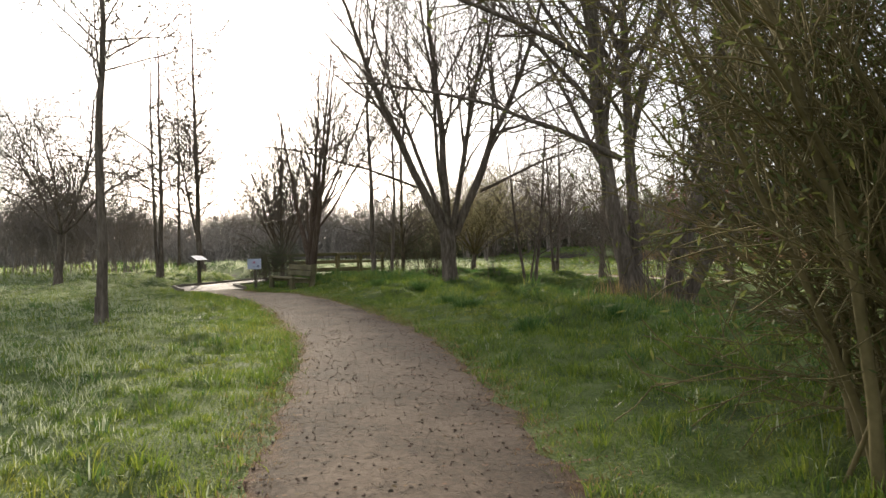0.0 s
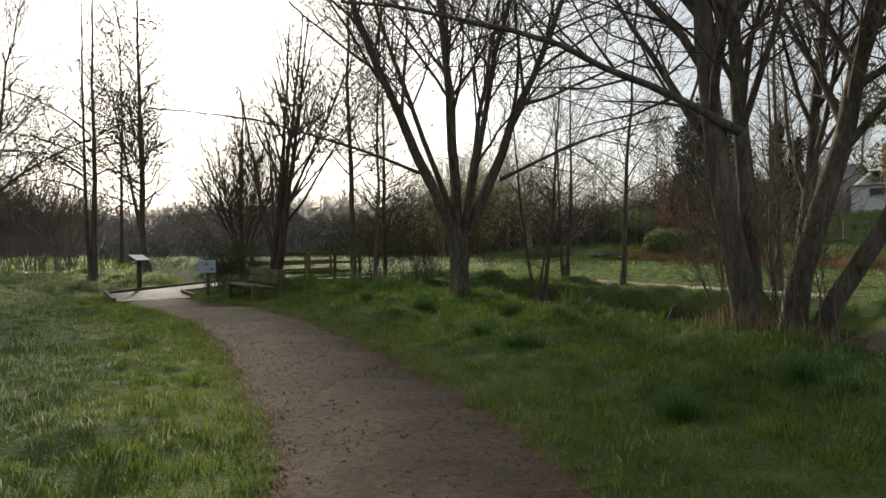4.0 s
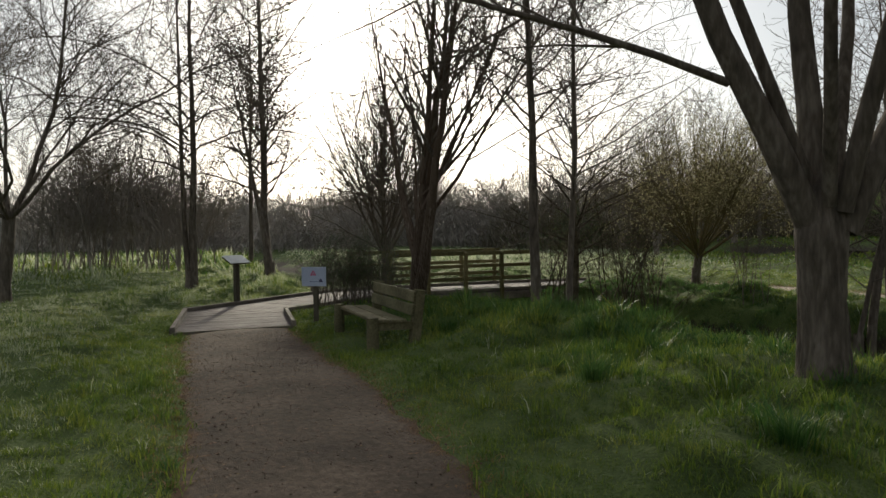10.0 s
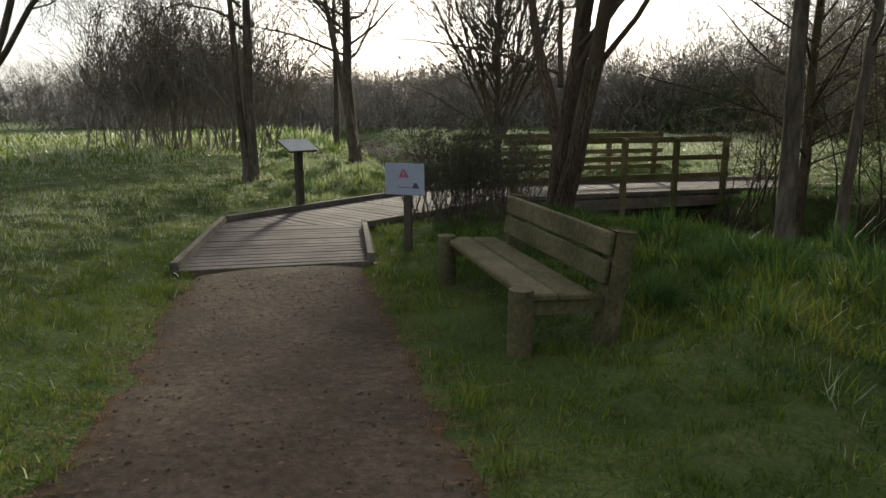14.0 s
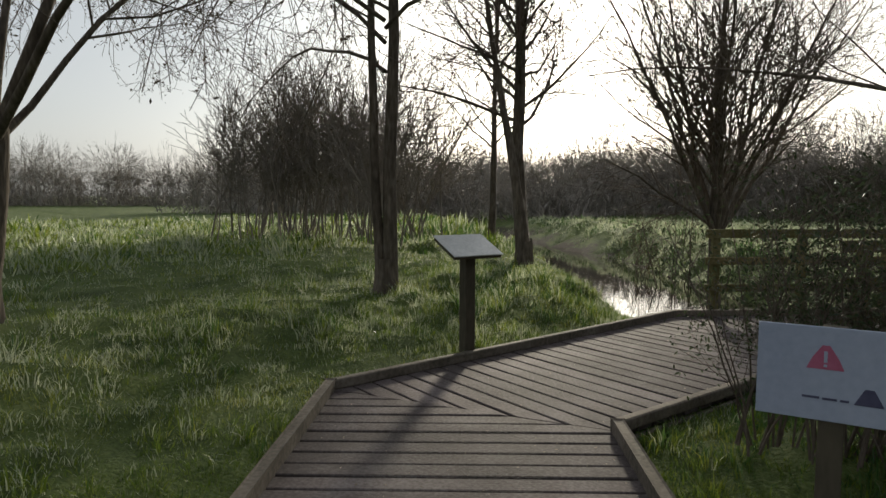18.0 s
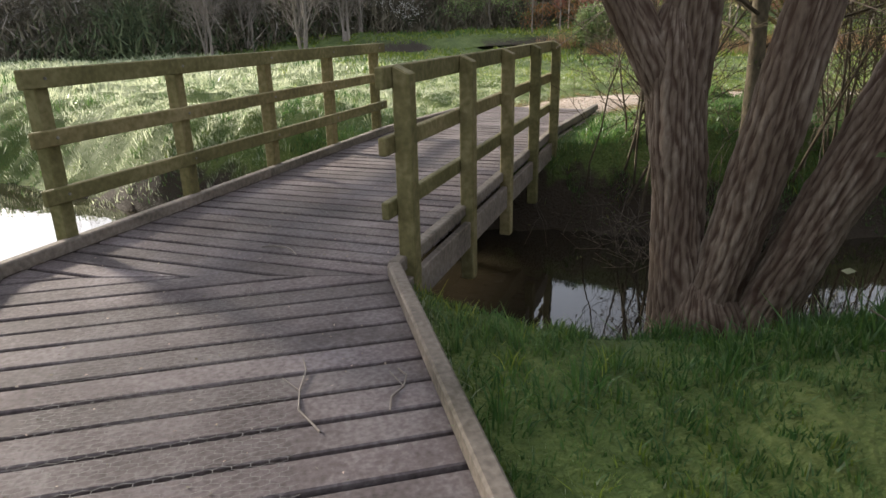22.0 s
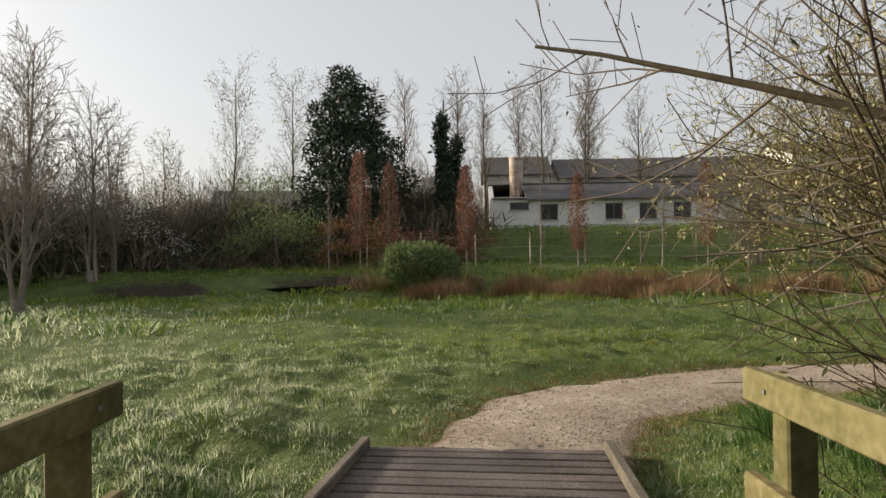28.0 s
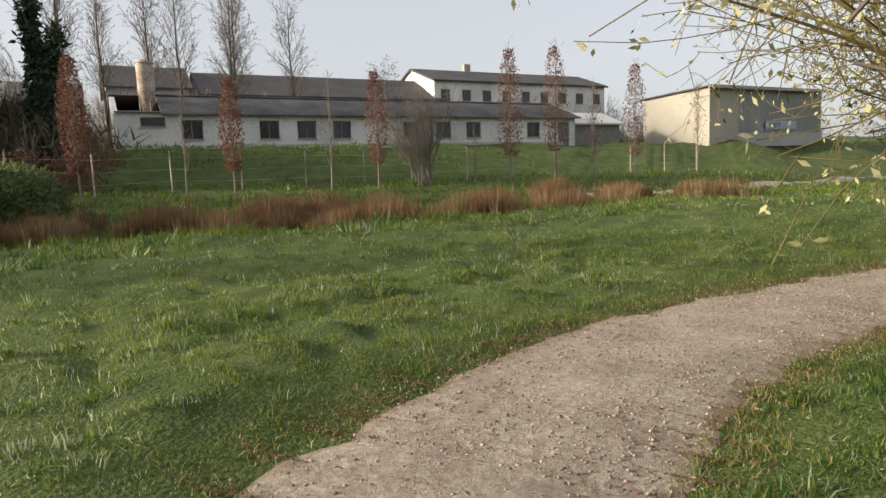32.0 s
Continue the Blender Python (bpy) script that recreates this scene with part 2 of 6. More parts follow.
# Grey twig colour, raised to stand in for haze lifting the far trees' darks
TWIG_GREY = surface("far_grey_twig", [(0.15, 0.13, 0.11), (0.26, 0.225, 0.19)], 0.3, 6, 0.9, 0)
BUD = surface("dark_catkin", [(0.06, 0.045, 0.03), (0.13, 0.10, 0.055)], 4, 20, 0.85, 0, vary="island", amount=0.3)
LEAF_YOUNG = surface("young_willow_leaf", [(0.06, 0.075, 0.02), (0.125, 0.14, 0.042)], 1.5, 9, 0.55, 0, vary="island", amount=0.4, glow_through=0.5)
LEAF_DARK = surface("dark_privet_leaf", [(0.045, 0.065, 0.032), (0.1, 0.125, 0.06)], 2, 12, 0.45, 0, vary="island", amount=0.4, glow_through=0.35)
LEAF_GREEN = surface("spring_leaf", [(0.06, 0.10, 0.03), (0.13, 0.18, 0.06)], 1, 6, 0.55, 0, vary="island", amount=0.4, glow_through=0.45)
LEAF_OSIER = surface("osier_leaf", [(0.10, 0.145, 0.05), (0.19, 0.24, 0.10)], 1, 6, 0.55, 0, vary="island", amount=0.35, glow_through=0.4)
LITTER = surface("dead_leaf", [(0.10, 0.06, 0.03), (0.22, 0.14, 0.075)], 6, 30, 0.85, 0, vary="island", amount=0.4)
LEAF_CYPRESS = surface("cypress_foliage", [(0.018, 0.034, 0.02), (0.045, 0.07, 0.036)], 0.8, 6, 0.7, 0, vary="island", amount=0.5)
LEAF_RUST = surface("rusty_oak_leaf", [(0.14, 0.065, 0.045), (0.25, 0.125, 0.08)], 0.8, 6, 0.7, 0, vary="island", amount=0.45, glow_through=0.35)
LEAF_ORANGE = surface("orange_shrub_leaf", [(0.15, 0.08, 0.035), (0.26, 0.15, 0.06)], 0.8, 6, 0.7, 0, vary="island", amount=0.45, glow_through=0.35)
CATKIN = surface("yellow_willow_catkin", [(0.42, 0.38, 0.16), (0.66, 0.62, 0.38)], 6, 30, 0.7, 0, vary="island", amount=0.25, glow_through=0.3)
BLOSSOM = surface("white_blossom", [(0.55, 0.52, 0.48), (0.78, 0.75, 0.7)], 2, 9, 0.7, 0, vary="island", amount=0.2, glow_through=0.3)
WALL_WHITE = surface("stained_white_render", [(0.42, 0.41, 0.38), (0.66, 0.65, 0.62), (0.76, 0.75, 0.72)], 0.35, 7, 0.9, 0.3, 0.01)
WALL_BEIGE = surface("beige_render", [(0.33, 0.30, 0.25), (0.44, 0.40, 0.34)], 0.3, 6, 0.9, 0.2, 0.01)
WALL_GREY = surface("grey_render", [(0.33, 0.32, 0.31), (0.47, 0.46, 0.44)], 0.2, 4, 0.9, 0.2, 0.01)
ROOF = surface("fibre_cement_roof", [(0.085, 0.08, 0.078), (0.15, 0.14, 0.138), (0.22, 0.21, 0.205)], 0.6, 9, 0.85, 0.5, 0.02)
ROOF_DARK = surface("slate_roof", [(0.055, 0.05, 0.05), (0.11, 0.10, 0.10)], 0.5, 8, 0.7, 0.4, 0.02)
CLADDING = surface("grey_metal_cladding", [(0.20, 0.20, 0.19), (0.30, 0.30, 0.28)], 0.5, 12, 0.5, 0.2, 0.005, metal=0.3)
RUST = surface("rusty_silo_metal", [(0.2, 0.11, 0.07), (0.42, 0.34, 0.28), (0.58, 0.54, 0.5)], 1.1, 9, 0.75, 0.3, 0.005, metal=0.2)
GLASS_DARK = surface("dark_window_pane", [(0.012, 0.014, 0.016), (0.03, 0.033, 0.036)], 0.8, 5, 0.12, 0, spec=0.5)
FRAME = surface("painted_window_frame", [(0.16, 0.15, 0.14), (0.25, 0.24, 0.22)], 2, 12, 0.7, 0.2)
BOARD_WHITE = surface("white_sign_board", [(0.3, 0.345, 0.45), (0.39, 0.435, 0.54)], 2, 30, 0.5, 0.05, 0.002, spec=0.4)
PRINT_RED = surface("faded_pink_print", [(0.35, 0.09, 0.16), (0.45, 0.14, 0.22)], 6, 40, 0.5, 0)
PRINT_DARK = surface("dark_blue_print", [(0.06, 0.06, 0.11), (0.10, 0.10, 0.16)], 6, 40, 0.5, 0)
PANEL = surface("weathered_info_panel", [(0.5, 0.51, 0.5), (0.62, 0.63, 0.61), (0.72, 0.72, 0.7)], 5, 40, 0.22, 0.05, 0.002, spec=0.9)
METAL = surface("grey_bolt_metal", [(0.18, 0.17, 0.16), (0.3, 0.29, 0.27)], 8, 50, 0.5, 0.2, 0.002, metal=0.8)
WIRE_GREY = surface("dull_netting_wire", [(0.12, 0.113, 0.105), (0.2, 0.19, 0.175)], 6, 40, 0.8, 0)
UNDERGROWTH = surface("bare_undergrowth", [(0.075, 0.065, 0.045), (0.12, 0.105, 0.075), (0.16, 0.145, 0.095)], 0.3, 3, 0.95, 0, vary="island", amount=0.4)
# Bare wood grey-brown, lightened in the base colour for distance haze
WOODLAND = surface("haze_lightened_woodland", [(0.19, 0.168, 0.145), (0.265, 0.238, 0.205), (0.34, 0.31, 0.27)], 0.08, 1.5, 0.95, 0, vary="island", amount=0.35)
FAR_GREEN = surface("distant_evergreen", [(0.05, 0.07, 0.035), (0.095, 0.115, 0.055)], 0.1, 1.5, 0.95, 0, vary="island", amount=0.4)

WATER = bpy.data.materials.new("still_stream_water")
WATER.use_nodes = True
wb = WATER.node_tree.nodes["Principled BSDF"]
wb.inputs["Base Color"].default_value, wb.inputs["Roughness"].default_value, wb.inputs["IOR"].default_value = (0.022, 0.018, 0.011, 1), 0.02, 1.33
wb.inputs["Specular IOR Level"].default_value = 0.9
ripple, ripple_bump = WATER.node_tree.nodes.new("ShaderNodeTexNoise"), WATER.node_tree.nodes.new("ShaderNodeBump")
ripple.inputs["Scale"].default_value, ripple_bump.inputs["Strength"].default_value, ripple_bump.inputs["Distance"].default_value = 5.0, 0.06, 0.02
WATER.node_tree.links.new(WATER.node_tree.nodes.new("ShaderNodeNewGeometry").outputs["Position"], ripple.inputs[0])
WATER.node_tree.links.new(ripple.outputs[0], ripple_bump.inputs["Height"]), WATER.node_tree.links.new(ripple_bump.outputs[0], wb.inputs["Normal"])


# ---- building blocks ----
def thing(name, label, category, at=(0, 0, 0), turn=0.0, group="", kind=""):
    ob = new(name)
    ob.matrix_world = pose(*at, 0, 0, turn)
    ob.empty_display_size = 0.2
    return tagged(ob, label, category, group, kind)


def part(name, bm, material, parent, label="", smooth=False):
    """One mesh object under a thing or a part, from a bmesh in the parent's own space."""
    data = bpy.data.meshes.new(name)
    bm.to_mesh(data)
    bm.free()
    data.materials.append(material)
    if smooth:
        data.shade_smooth()
    ob = new(name, data)
    ob.parent = parent
    return tagged(ob, label)


def mesh_from(name, verts, faces, material, parent=None, label="", smooth=False):
    """A mesh object from arrays: faces is a list of integer arrays, one for each number of corners."""
    data = bpy.data.meshes.new(name)
    verts = np.asarray(verts, np.float32)
    data.vertices.add(len(verts))
    data.vertices.foreach_set("co", verts.ravel())
    faces = [np.asarray(f, np.int32) for f in faces if len(f)]
    sizes = np.concatenate([np.full(len(f), f.shape[1], np.int32) for f in faces])
    corners = np.concatenate([f.ravel() for f in faces])
    data.loops.add(len(corners))
    data.loops.foreach_set("vertex_index", corners)
    data.polygons.add(len(sizes))
    data.polygons.foreach_set("loop_start", np.r_[0, np.cumsum(sizes)[:-1]].astype(np.int32))
    data.update(calc_edges=True)
    data.validate()
    data.materials.append(material)
    if smooth:
        data.shade_smooth()
    ob = new(name, data)
    if parent:
        ob.parent = parent
    return tagged(ob, label)


def add_box(bm, size, at=(0, 0, 0), turn=(0, 0, 0), bevel=0.0):
    """A bevelled box into bm, centred at a place and turned by degrees."""
    made = bmesh.ops.create_cube(bm, size=1.0, matrix=pose(*at, *turn) @ Matrix.Diagonal((*size, 1)))
    if bevel:
        edges = list({e for v in made["verts"] for e in v.link_edges})
        bmesh.ops.bevel(bm, geom=edges, offset=bevel, segments=1, affect="EDGES", clamp_overlap=True)
    return bm


def box(size, at=(0, 0, 0), turn=(0, 0, 0), bevel=0.0):
    return add_box(bmesh.new(), size, at, turn, bevel)


def beam(a, b, wide, high, bevel=0.006):
    """A bevelled timber from a to b."""
    a, b = Vector(a), Vector(b)
    m = Matrix.Translation((a + b) / 2) @ (b - a).to_track_quat("X", "Z").to_matrix().to_4x4() @ Matrix.Diagonal(((b - a).length, wide, high, 1))
    bm = bmesh.new()
    bmesh.ops.create_cube(bm, size=1.0)
    for v in bm.verts:
        v.co = m @ v.co
    if bevel:
        bmesh.ops.bevel(bm, geom=bm.edges[:], offset=bevel, segments=1, affect="EDGES", clamp_overlap=True)
    return bm


def rod(a, b, r0, r1=None, sides=12, bm=None):
    a, b = Vector(a), Vector(b)
    bm = bm or bmesh.new()
    m = Matrix.Translation((a + b) / 2) @ (b - a).to_track_quat("Z", "Y").to_matrix().to_4x4()
    bmesh.ops.create_cone(bm, cap_ends=True, segments=sides, radius1=r0, radius2=r0 if r1 is None else r1, depth=(b - a).length, matrix=m)
    return bm


def smooth_step(lo, hi, v):
    v = np.clip((v - lo) / (hi - lo), 0, 1)
    return v * v * (3 - 2 * v)


def line_distance(x, y, line):
    """Distance from points to a polyline."""
    best = np.full(np.shape(x), 1e9)
    for (ax, ay), (bx, by) in zip(line[:-1], line[1:]):
        dx, dy = bx - ax, by - ay
        u = np.clip(((x - ax) * dx + (y - ay) * dy) / (dx * dx + dy * dy), 0, 1)
        best = np.minimum(best, np.hypot(x - ax - u * dx, y - ay - u * dy))
    return best


def wavy(x, y, size, seed=0.0):
    """Cheap rolling noise, about -1 to 1, with bumps of the given size in metres."""
    k = 2 * np.pi / size
    return (np.sin(k * (x + 0.37 * y) + seed) * np.cos(k * (0.83 * y - 0.41 * x) + 1.7 * seed + 0.6) + 0.6 * np.sin(1.9 * k * (0.71 * x - 0.66 * y) + 2.3 * seed) + 0.4 * np.cos(3.1 * k * (0.33 * x + 0.94 * y) + 3.1 * seed + 1.0)) / 1.6


def flow(line, step=0.25):
    """A polyline rounded into a smooth curve of even small steps."""
    p = np.array(line, float)
    p = np.vstack([2 * p[0] - p[1], p, 2 * p[-1] - p[-2]])
    out = []
    for i in range(1, len(p) - 2):
        n = max(2, int(np.hypot(*(p[i + 1] - p[i])) / step))
        for u in np.arange(n) / n:
            out.append(0.5 * (2 * p[i] + (p[i + 1] - p[i - 1]) * u + (2 * p[i - 1] - 5 * p[i] + 4 * p[i + 1] - p[i + 2]) * u**2 + (3 * p[i] - p[i - 1] - 3 * p[i + 1] + p[i + 2]) * u**3))
    return np.array(out + [p[-2]])


# ---- the lie of the land ----
DIRT_LINE = [(10.2, -14), (9.1, -8), (8.0, -3.6), (7.45, -1.7), (6.9, 0.0), (6.15, 1.8), (5.5, 3.2), (4.4, 5.4), (3.35, 6.85), (2.35, 8.3), (1.35, 9.55), (0.1, 11.0), (-1.9, 12.85), (-3.35, 14.15), (-5.25, 15.85), (-6.0, 16.5)]
GRAVEL_LINE = [(-1.62, 28.12), (-0.28, 28.8), (0.95, 28.76), (2.5, 28.33), (4.2, 27.35), (6.4, 25.4), (9.5, 22.5), (13, 19.5)]
FAR_PATH_LINE = [(24.5, 33.5), (28, 30.5), (33, 26), (40, 20), (50, 11)]
STREAM_LINE = [(-60, 62), (-40, 50), (-26, 41), (-19, 36), (-15, 32.4), (-11.6, 29.3), (-8.8, 26.7), (-6.3, 24.7), (-3.9, 23.32), (-1.4, 22.3), (1.0, 21.3), (4.0, 19.7), (7.3, 17.5), (9.9, 14.9), (11.6, 12.2), (13.2, 8.5), (15.2, 3), (18.5, -8), (25, -30)]
DITCH_LINE = [(-34, 55), (-14, 56.5), (-4, 56.6), (0, 55.9), (4.7, 53), (10, 50), (13, 47.6)]
WALK_LINE = DIRT_LINE[1:] + [(-7.3, 18.2), (-7.0, 22.0), (-3.8, 26.3)] + GRAVEL_LINE[:-1]
DECK_LEFT = [(-6.37, 15.4), (-8.54, 17.66), (-8.2, 22.75), (-4.73, 26.97), (-2.4, 29.08)]
DECK_RIGHT = [(-4.97, 16.95), (-6.46, 18.52), (-6.06, 21.9), (-2.95, 25.74), (-1.05, 27.7)]
dirt, gravel, far_path, stream, ditch = flow(DIRT_LINE), flow(GRAVEL_LINE), flow(FAR_PATH_LINE, 1.0), flow(STREAM_LINE, 0.6), flow(DITCH_LINE, 1.5)
WATER_LEVEL = -0.92


def over_deck(x, y, margin=0.0):
    """True where the boardwalk lies."""
    inside = np.zeros(np.shape(x), bool)
    for i in range(4):
        quad = [DECK_LEFT[i], DECK_RIGHT[i], DECK_RIGHT[i + 1], DECK_LEFT[i + 1]]
        ok = np.ones(np.shape(x), bool)
        for (ax, ay), (bx, by) in zip(quad, quad[1:] + quad[:1]):
            ok &= ((bx - ax) * (y - ay) - (by - ay) * (x - ax)) / math.hypot(bx - ax, by - ay) > -margin
        inside |= ok
    return inside


def stream_distance(x, y):
    """Metres from the stream's middle, less where the bank has been washed out below the big willow."""
    return line_distance(x, y, stream) - 0.55 * smooth_step(1.0, 5.0, x) - 0.55 * np.exp(-((x + 4.2) ** 2 + (y - 21.8) ** 2) / 2.2) - 0.4 * np.exp(-((x + 3.2) ** 2 + (y - 24.9) ** 2) / 1.0)


def tufts(x, y, cell, seed):
    """Nearest of many scattered tuft centres: distance, way from it, and a number of its own."""
    best, ox, oy, own = np.full(np.shape(x), 9.0), np.zeros(np.shape(x)), np.zeros(np.shape(x)), np.zeros(np.shape(x))
    fx, fy = np.floor(x / cell), np.floor(y / cell)
    for i in (-1, 0, 1):
        for j in (-1, 0, 1):
            cx, cy = fx + i, fy + j
            h = [np.modf(np.abs(np.sin(cx * 127.1 + cy * 311.7 + seed * q) * 43758.5453))[0] for q in (1.0, 2.3, 3.9)]
            dx, dy = x / cell - cx - 0.1 - 0.8 * h[0], y / cell - cy - 0.1 - 0.8 * h[1]
            d = np.hypot(dx, dy)
            near = d < best
            best, ox, oy, own = np.where(near, d, best), np.where(near, dx, ox), np.where(near, dy, oy), np.where(near, h[2], own)
    return best, np.stack([ox, oy], -1), own


def height(x, y):
    x, y = np.asarray(x, float), np.asarray(y, float)
    up = 0.665 * x + 0.747 * y
    east = smooth_step(4, 22, x)
    h = 0.85 * smooth_step(40, 46.5, up) + 0.35 * smooth_step(47, 52, up) * east + 2.2 * smooth_step(52.5, 58, up) * east
    h = h + 5.0 * smooth_step(70, 140, up) * smooth_step(10, 60, x)
    near = np.minimum(line_distance(x, y, dirt[::3]), line_distance(x, y, gravel[::3]))
    calm = smooth_step(0.9, 2.2, near)
    h = h + calm * (0.05 * wavy(x, y, 3.1) + 0.045 * wavy(x, y, 0.9, 2.0) + 0.08 * wavy(x, y, 11.0, 4.0))
    h = h + 0.05 * smooth_step(0.7, 1.25, near) * (near < 6)
    c = stream_distance(x, y) + 0.10 * wavy(x, y, 3.7, 5.0) + 0.06 * wavy(x, y, 1.0, 2.0)
    bank = 0.16 * np.exp(-(((c - 3.6) / 0.9) ** 2)) * calm * (1 - smooth_step(2, 6, x))
    near_side = 1 - smooth_step(-3.2, -1.6, y - np.interp(x, [q[0] for q in STREAM_LINE], [q[1] for q in STREAM_LINE]))
    # the ground under the bench is trodden flat
    calm = calm * smooth_step(0.7, 2.2, np.hypot(x + 2.9, y - 15.95))
    # grass hummocks: high and rank by the stream, low in the meadow
    d, _, own = tufts(x, y, 1.25, 21.0)
    d2, _, own2 = tufts(x, y, 0.55, 33.0)
    rank = (1 - smooth_step(5.0, 9.0, c)) * smooth_step(2.0, 3.2, c)
    h = h + calm * (np.exp(-2.6 * d * d) * own * (0.05 + 0.2 * rank) + np.exp(-2.8 * d2 * d2) * own2 * (0.06 + 0.05 * rank + 0.07 * (1 - near_side)))
    up_reach = smooth_step(7.5, 9.0, -x) * smooth_step(20, 23, y)
    h = h + bank * (1 - up_reach) - 1.2 * (1 - smooth_step(1.05, 2.5 + 1.3 * up_reach, c))
    h = h - 0.45 * np.exp(-(((up - 39.6 - 0.8 * wavy(x, y, 9.0)) / 1.1) ** 2)) * smooth_step(6, 9, x) * (1 - smooth_step(20, 26, x))
    h = h - 0.4 * (1 - smooth_step(0.7, 1.7, line_distance(x, y, ditch)))
    h = h + 0.15 * near_side * smooth_step(1.6, 4.5, line_distance(x, y, [(-5.6, 16.2), (-7.5, 18.1), (-7.0, 22.4), (-3.8, 26.3)])) * smooth_step(2.2, 4.2, c) * smooth_step(0.6, 3.0, np.hypot(x + 2.9, y - 15.95))
    h = h - 0.2 * np.exp(-(((x + 5.2) / 1.1) ** 2) - ((y - 21.0) / 0.6) ** 2)
    shoulder = sum(over_deck(x, y, m).astype(float) for m in (0.3, 0.5, 0.7, 0.9, 1.1, 1.3)) / 6
    h = h * (1 - shoulder) + np.minimum(h, 0.0) * shoulder
    return np.where(over_deck(x, y, -0.08), np.minimum(h, -0.08), h)


def spaced(dense_lo, dense_hi, step, lo, hi):
    """Grid lines: even in the middle, wider and wider outwards."""
    out = list(np.arange(dense_lo, dense_hi + step / 2, step))
    d, s = dense_hi, step
    while d < hi:
        s *= 1.22
        d += s
        out.append(d)
    d, s = dense_lo, step
    while d > lo:
        s *= 1.22
        d -= s
        out.insert(0, d)
    return np.array(out)


gx, gy = np.meshgrid(spaced(-16, 14, 0.24, -900, 900), spaced(-5, 34, 0.24, -900, 900), indexing="ij")
nx, ny = gx.shape
ids = np.arange(nx * ny).reshape(nx, ny)
quads = np.stack([ids[:-1, :-1], ids[1:, :-1], ids[1:, 1:], ids[:-1, 1:]], -1).reshape(-1, 4)
ground = mesh_from("ground", np.stack([gx, gy, height(gx, gy)], -1).reshape(-1, 3), [quads], GROUND, smooth=True)
tagged(ground, "damp green meadow with bumpy banks down to the stream", "ground", kind="structure")
# Bare wet mud shows on the steep banks
wet = np.maximum(1 - smooth_step(1.45, 2.2, stream_distance(gx, gy)), 1 - smooth_step(0.9, 1.4, line_distance(gx, gy, ditch)))
ground.data.attributes.new("mud", "FLOAT", "POINT").data.foreach_set("value", wet.ravel().astype(np.float32))


def ribbon(name, line, half, lift, material, label, category, ragged=0.09, seed=0.0, across=13):
    """A path laid along a line, crowned in the middle, with ragged edges that sink into the turf."""
    t = np.gradient(line, axis=0)
    t /= np.hypot(t[:, 0], t[:, 1])[:, None]
    side = np.stack([t[:, 1], -t[:, 0]], 1)
    verts = []
    for i, u in enumerate(np.linspace(-1, 1, across)):
        wide = half + ragged * wavy(line[:, 0], line[:, 1], 1.1, seed + (3.0 if u > 0 else 0.0)) + 0.5 * ragged * wavy(line[:, 0], line[:, 1], 0.4, seed + (5.0 if u > 0 else 1.0))
        p = line + side * (u * wide)[:, None]
        z = height(p[:, 0], p[:, 1]) + lift * (1 - u**2) - 0.03 * (abs(u) > 0.99) + 0.006 * wavy(p[:, 0], p[:, 1], 0.5, 7.0)
        verts.append(np.column_stack([p, z]))
    verts = np.stack(verts, 1)
    n, m = verts.shape[:2]
    ids = np.arange(n * m).reshape(n, m)
    q = np.stack([ids[:-1, :-1], ids[:-1, 1:], ids[1:, 1:], ids[1:, :-1]], -1).reshape(-1, 4)
    ob = mesh_from(name, verts.reshape(-1, 3), [q], material, smooth=True)
    rim = ob.data.attributes.new("rim", "FLOAT", "POINT")
    rim.data.foreach_set("value", np.tile(np.abs(np.linspace(-1, 1, m)) ** 2, n).astype(np.float32))
    return tagged(ob, label, category, kind="structure")


ribbon("path_dirt", dirt, 1.02, 0.055, DIRT, "trodden brown dirt path with ragged grassy edges", "path")
ribbon("path_gravel", gravel, 0.94, 0.055, GRAVEL, "pale beige gravel path curving from the boardwalk", "path", seed=4.0)
ribbon("path_far", far_path, 0.8, 0.1, GRAVEL, "pale gravel path along the far meadow edge", "path", seed=8.0, across=5)

wl = stream
wt = np.gradient(wl, axis=0)
wt /= np.hypot(wt[:, 0], wt[:, 1])[:, None]
ws = np.stack([wt[:, 1], -wt[:, 0]], 1)
wv = np.concatenate([np.column_stack([wl + 2.7 * ws, np.full(len(wl), WATER_LEVEL)]), np.column_stack([wl - 2.7 * ws, np.full(len(wl), WATER_LEVEL)])])
k = np.arange(len(wl) - 1)
stream_ob = mesh_from("water", wv, [np.stack([k, k + 1, k + 1 + len(wl), k + len(wl)], 1)], WATER)
tagged(stream_ob, "still dark stream water reflecting trees and sky", "water", kind="structure")

# the boggy runnel below the grove
wl = ditch
wt = np.gradient(wl, axis=0)
wt /= np.hypot(wt[:, 0], wt[:, 1])[:, None]
ws = np.stack([wt[:, 1], -wt[:, 0]], 1)
low = height(wl[:, 0], wl[:, 1]) + 0.16
wv = np.concatenate([np.column_stack([wl + 1.3 * ws, low]), np.column_stack([wl - 1.3 * ws, low])])
k = np.arange(len(wl) - 1)
runnel = mesh_from("water_ditch", wv, [np.stack([k, k + 1, k + 1 + len(wl), k + len(wl)], 1)], WATER)
tagged(runnel, "narrow dark runnel of still water in the meadow", "water", kind="structure")


# ---- boardwalk and footbridge ----
boardwalk = thing("boardwalk", "weathered grey-brown timber boardwalk and footbridge deck", "boardwalk", kind="structure")
TOP, THICK = 0.05, 0.045


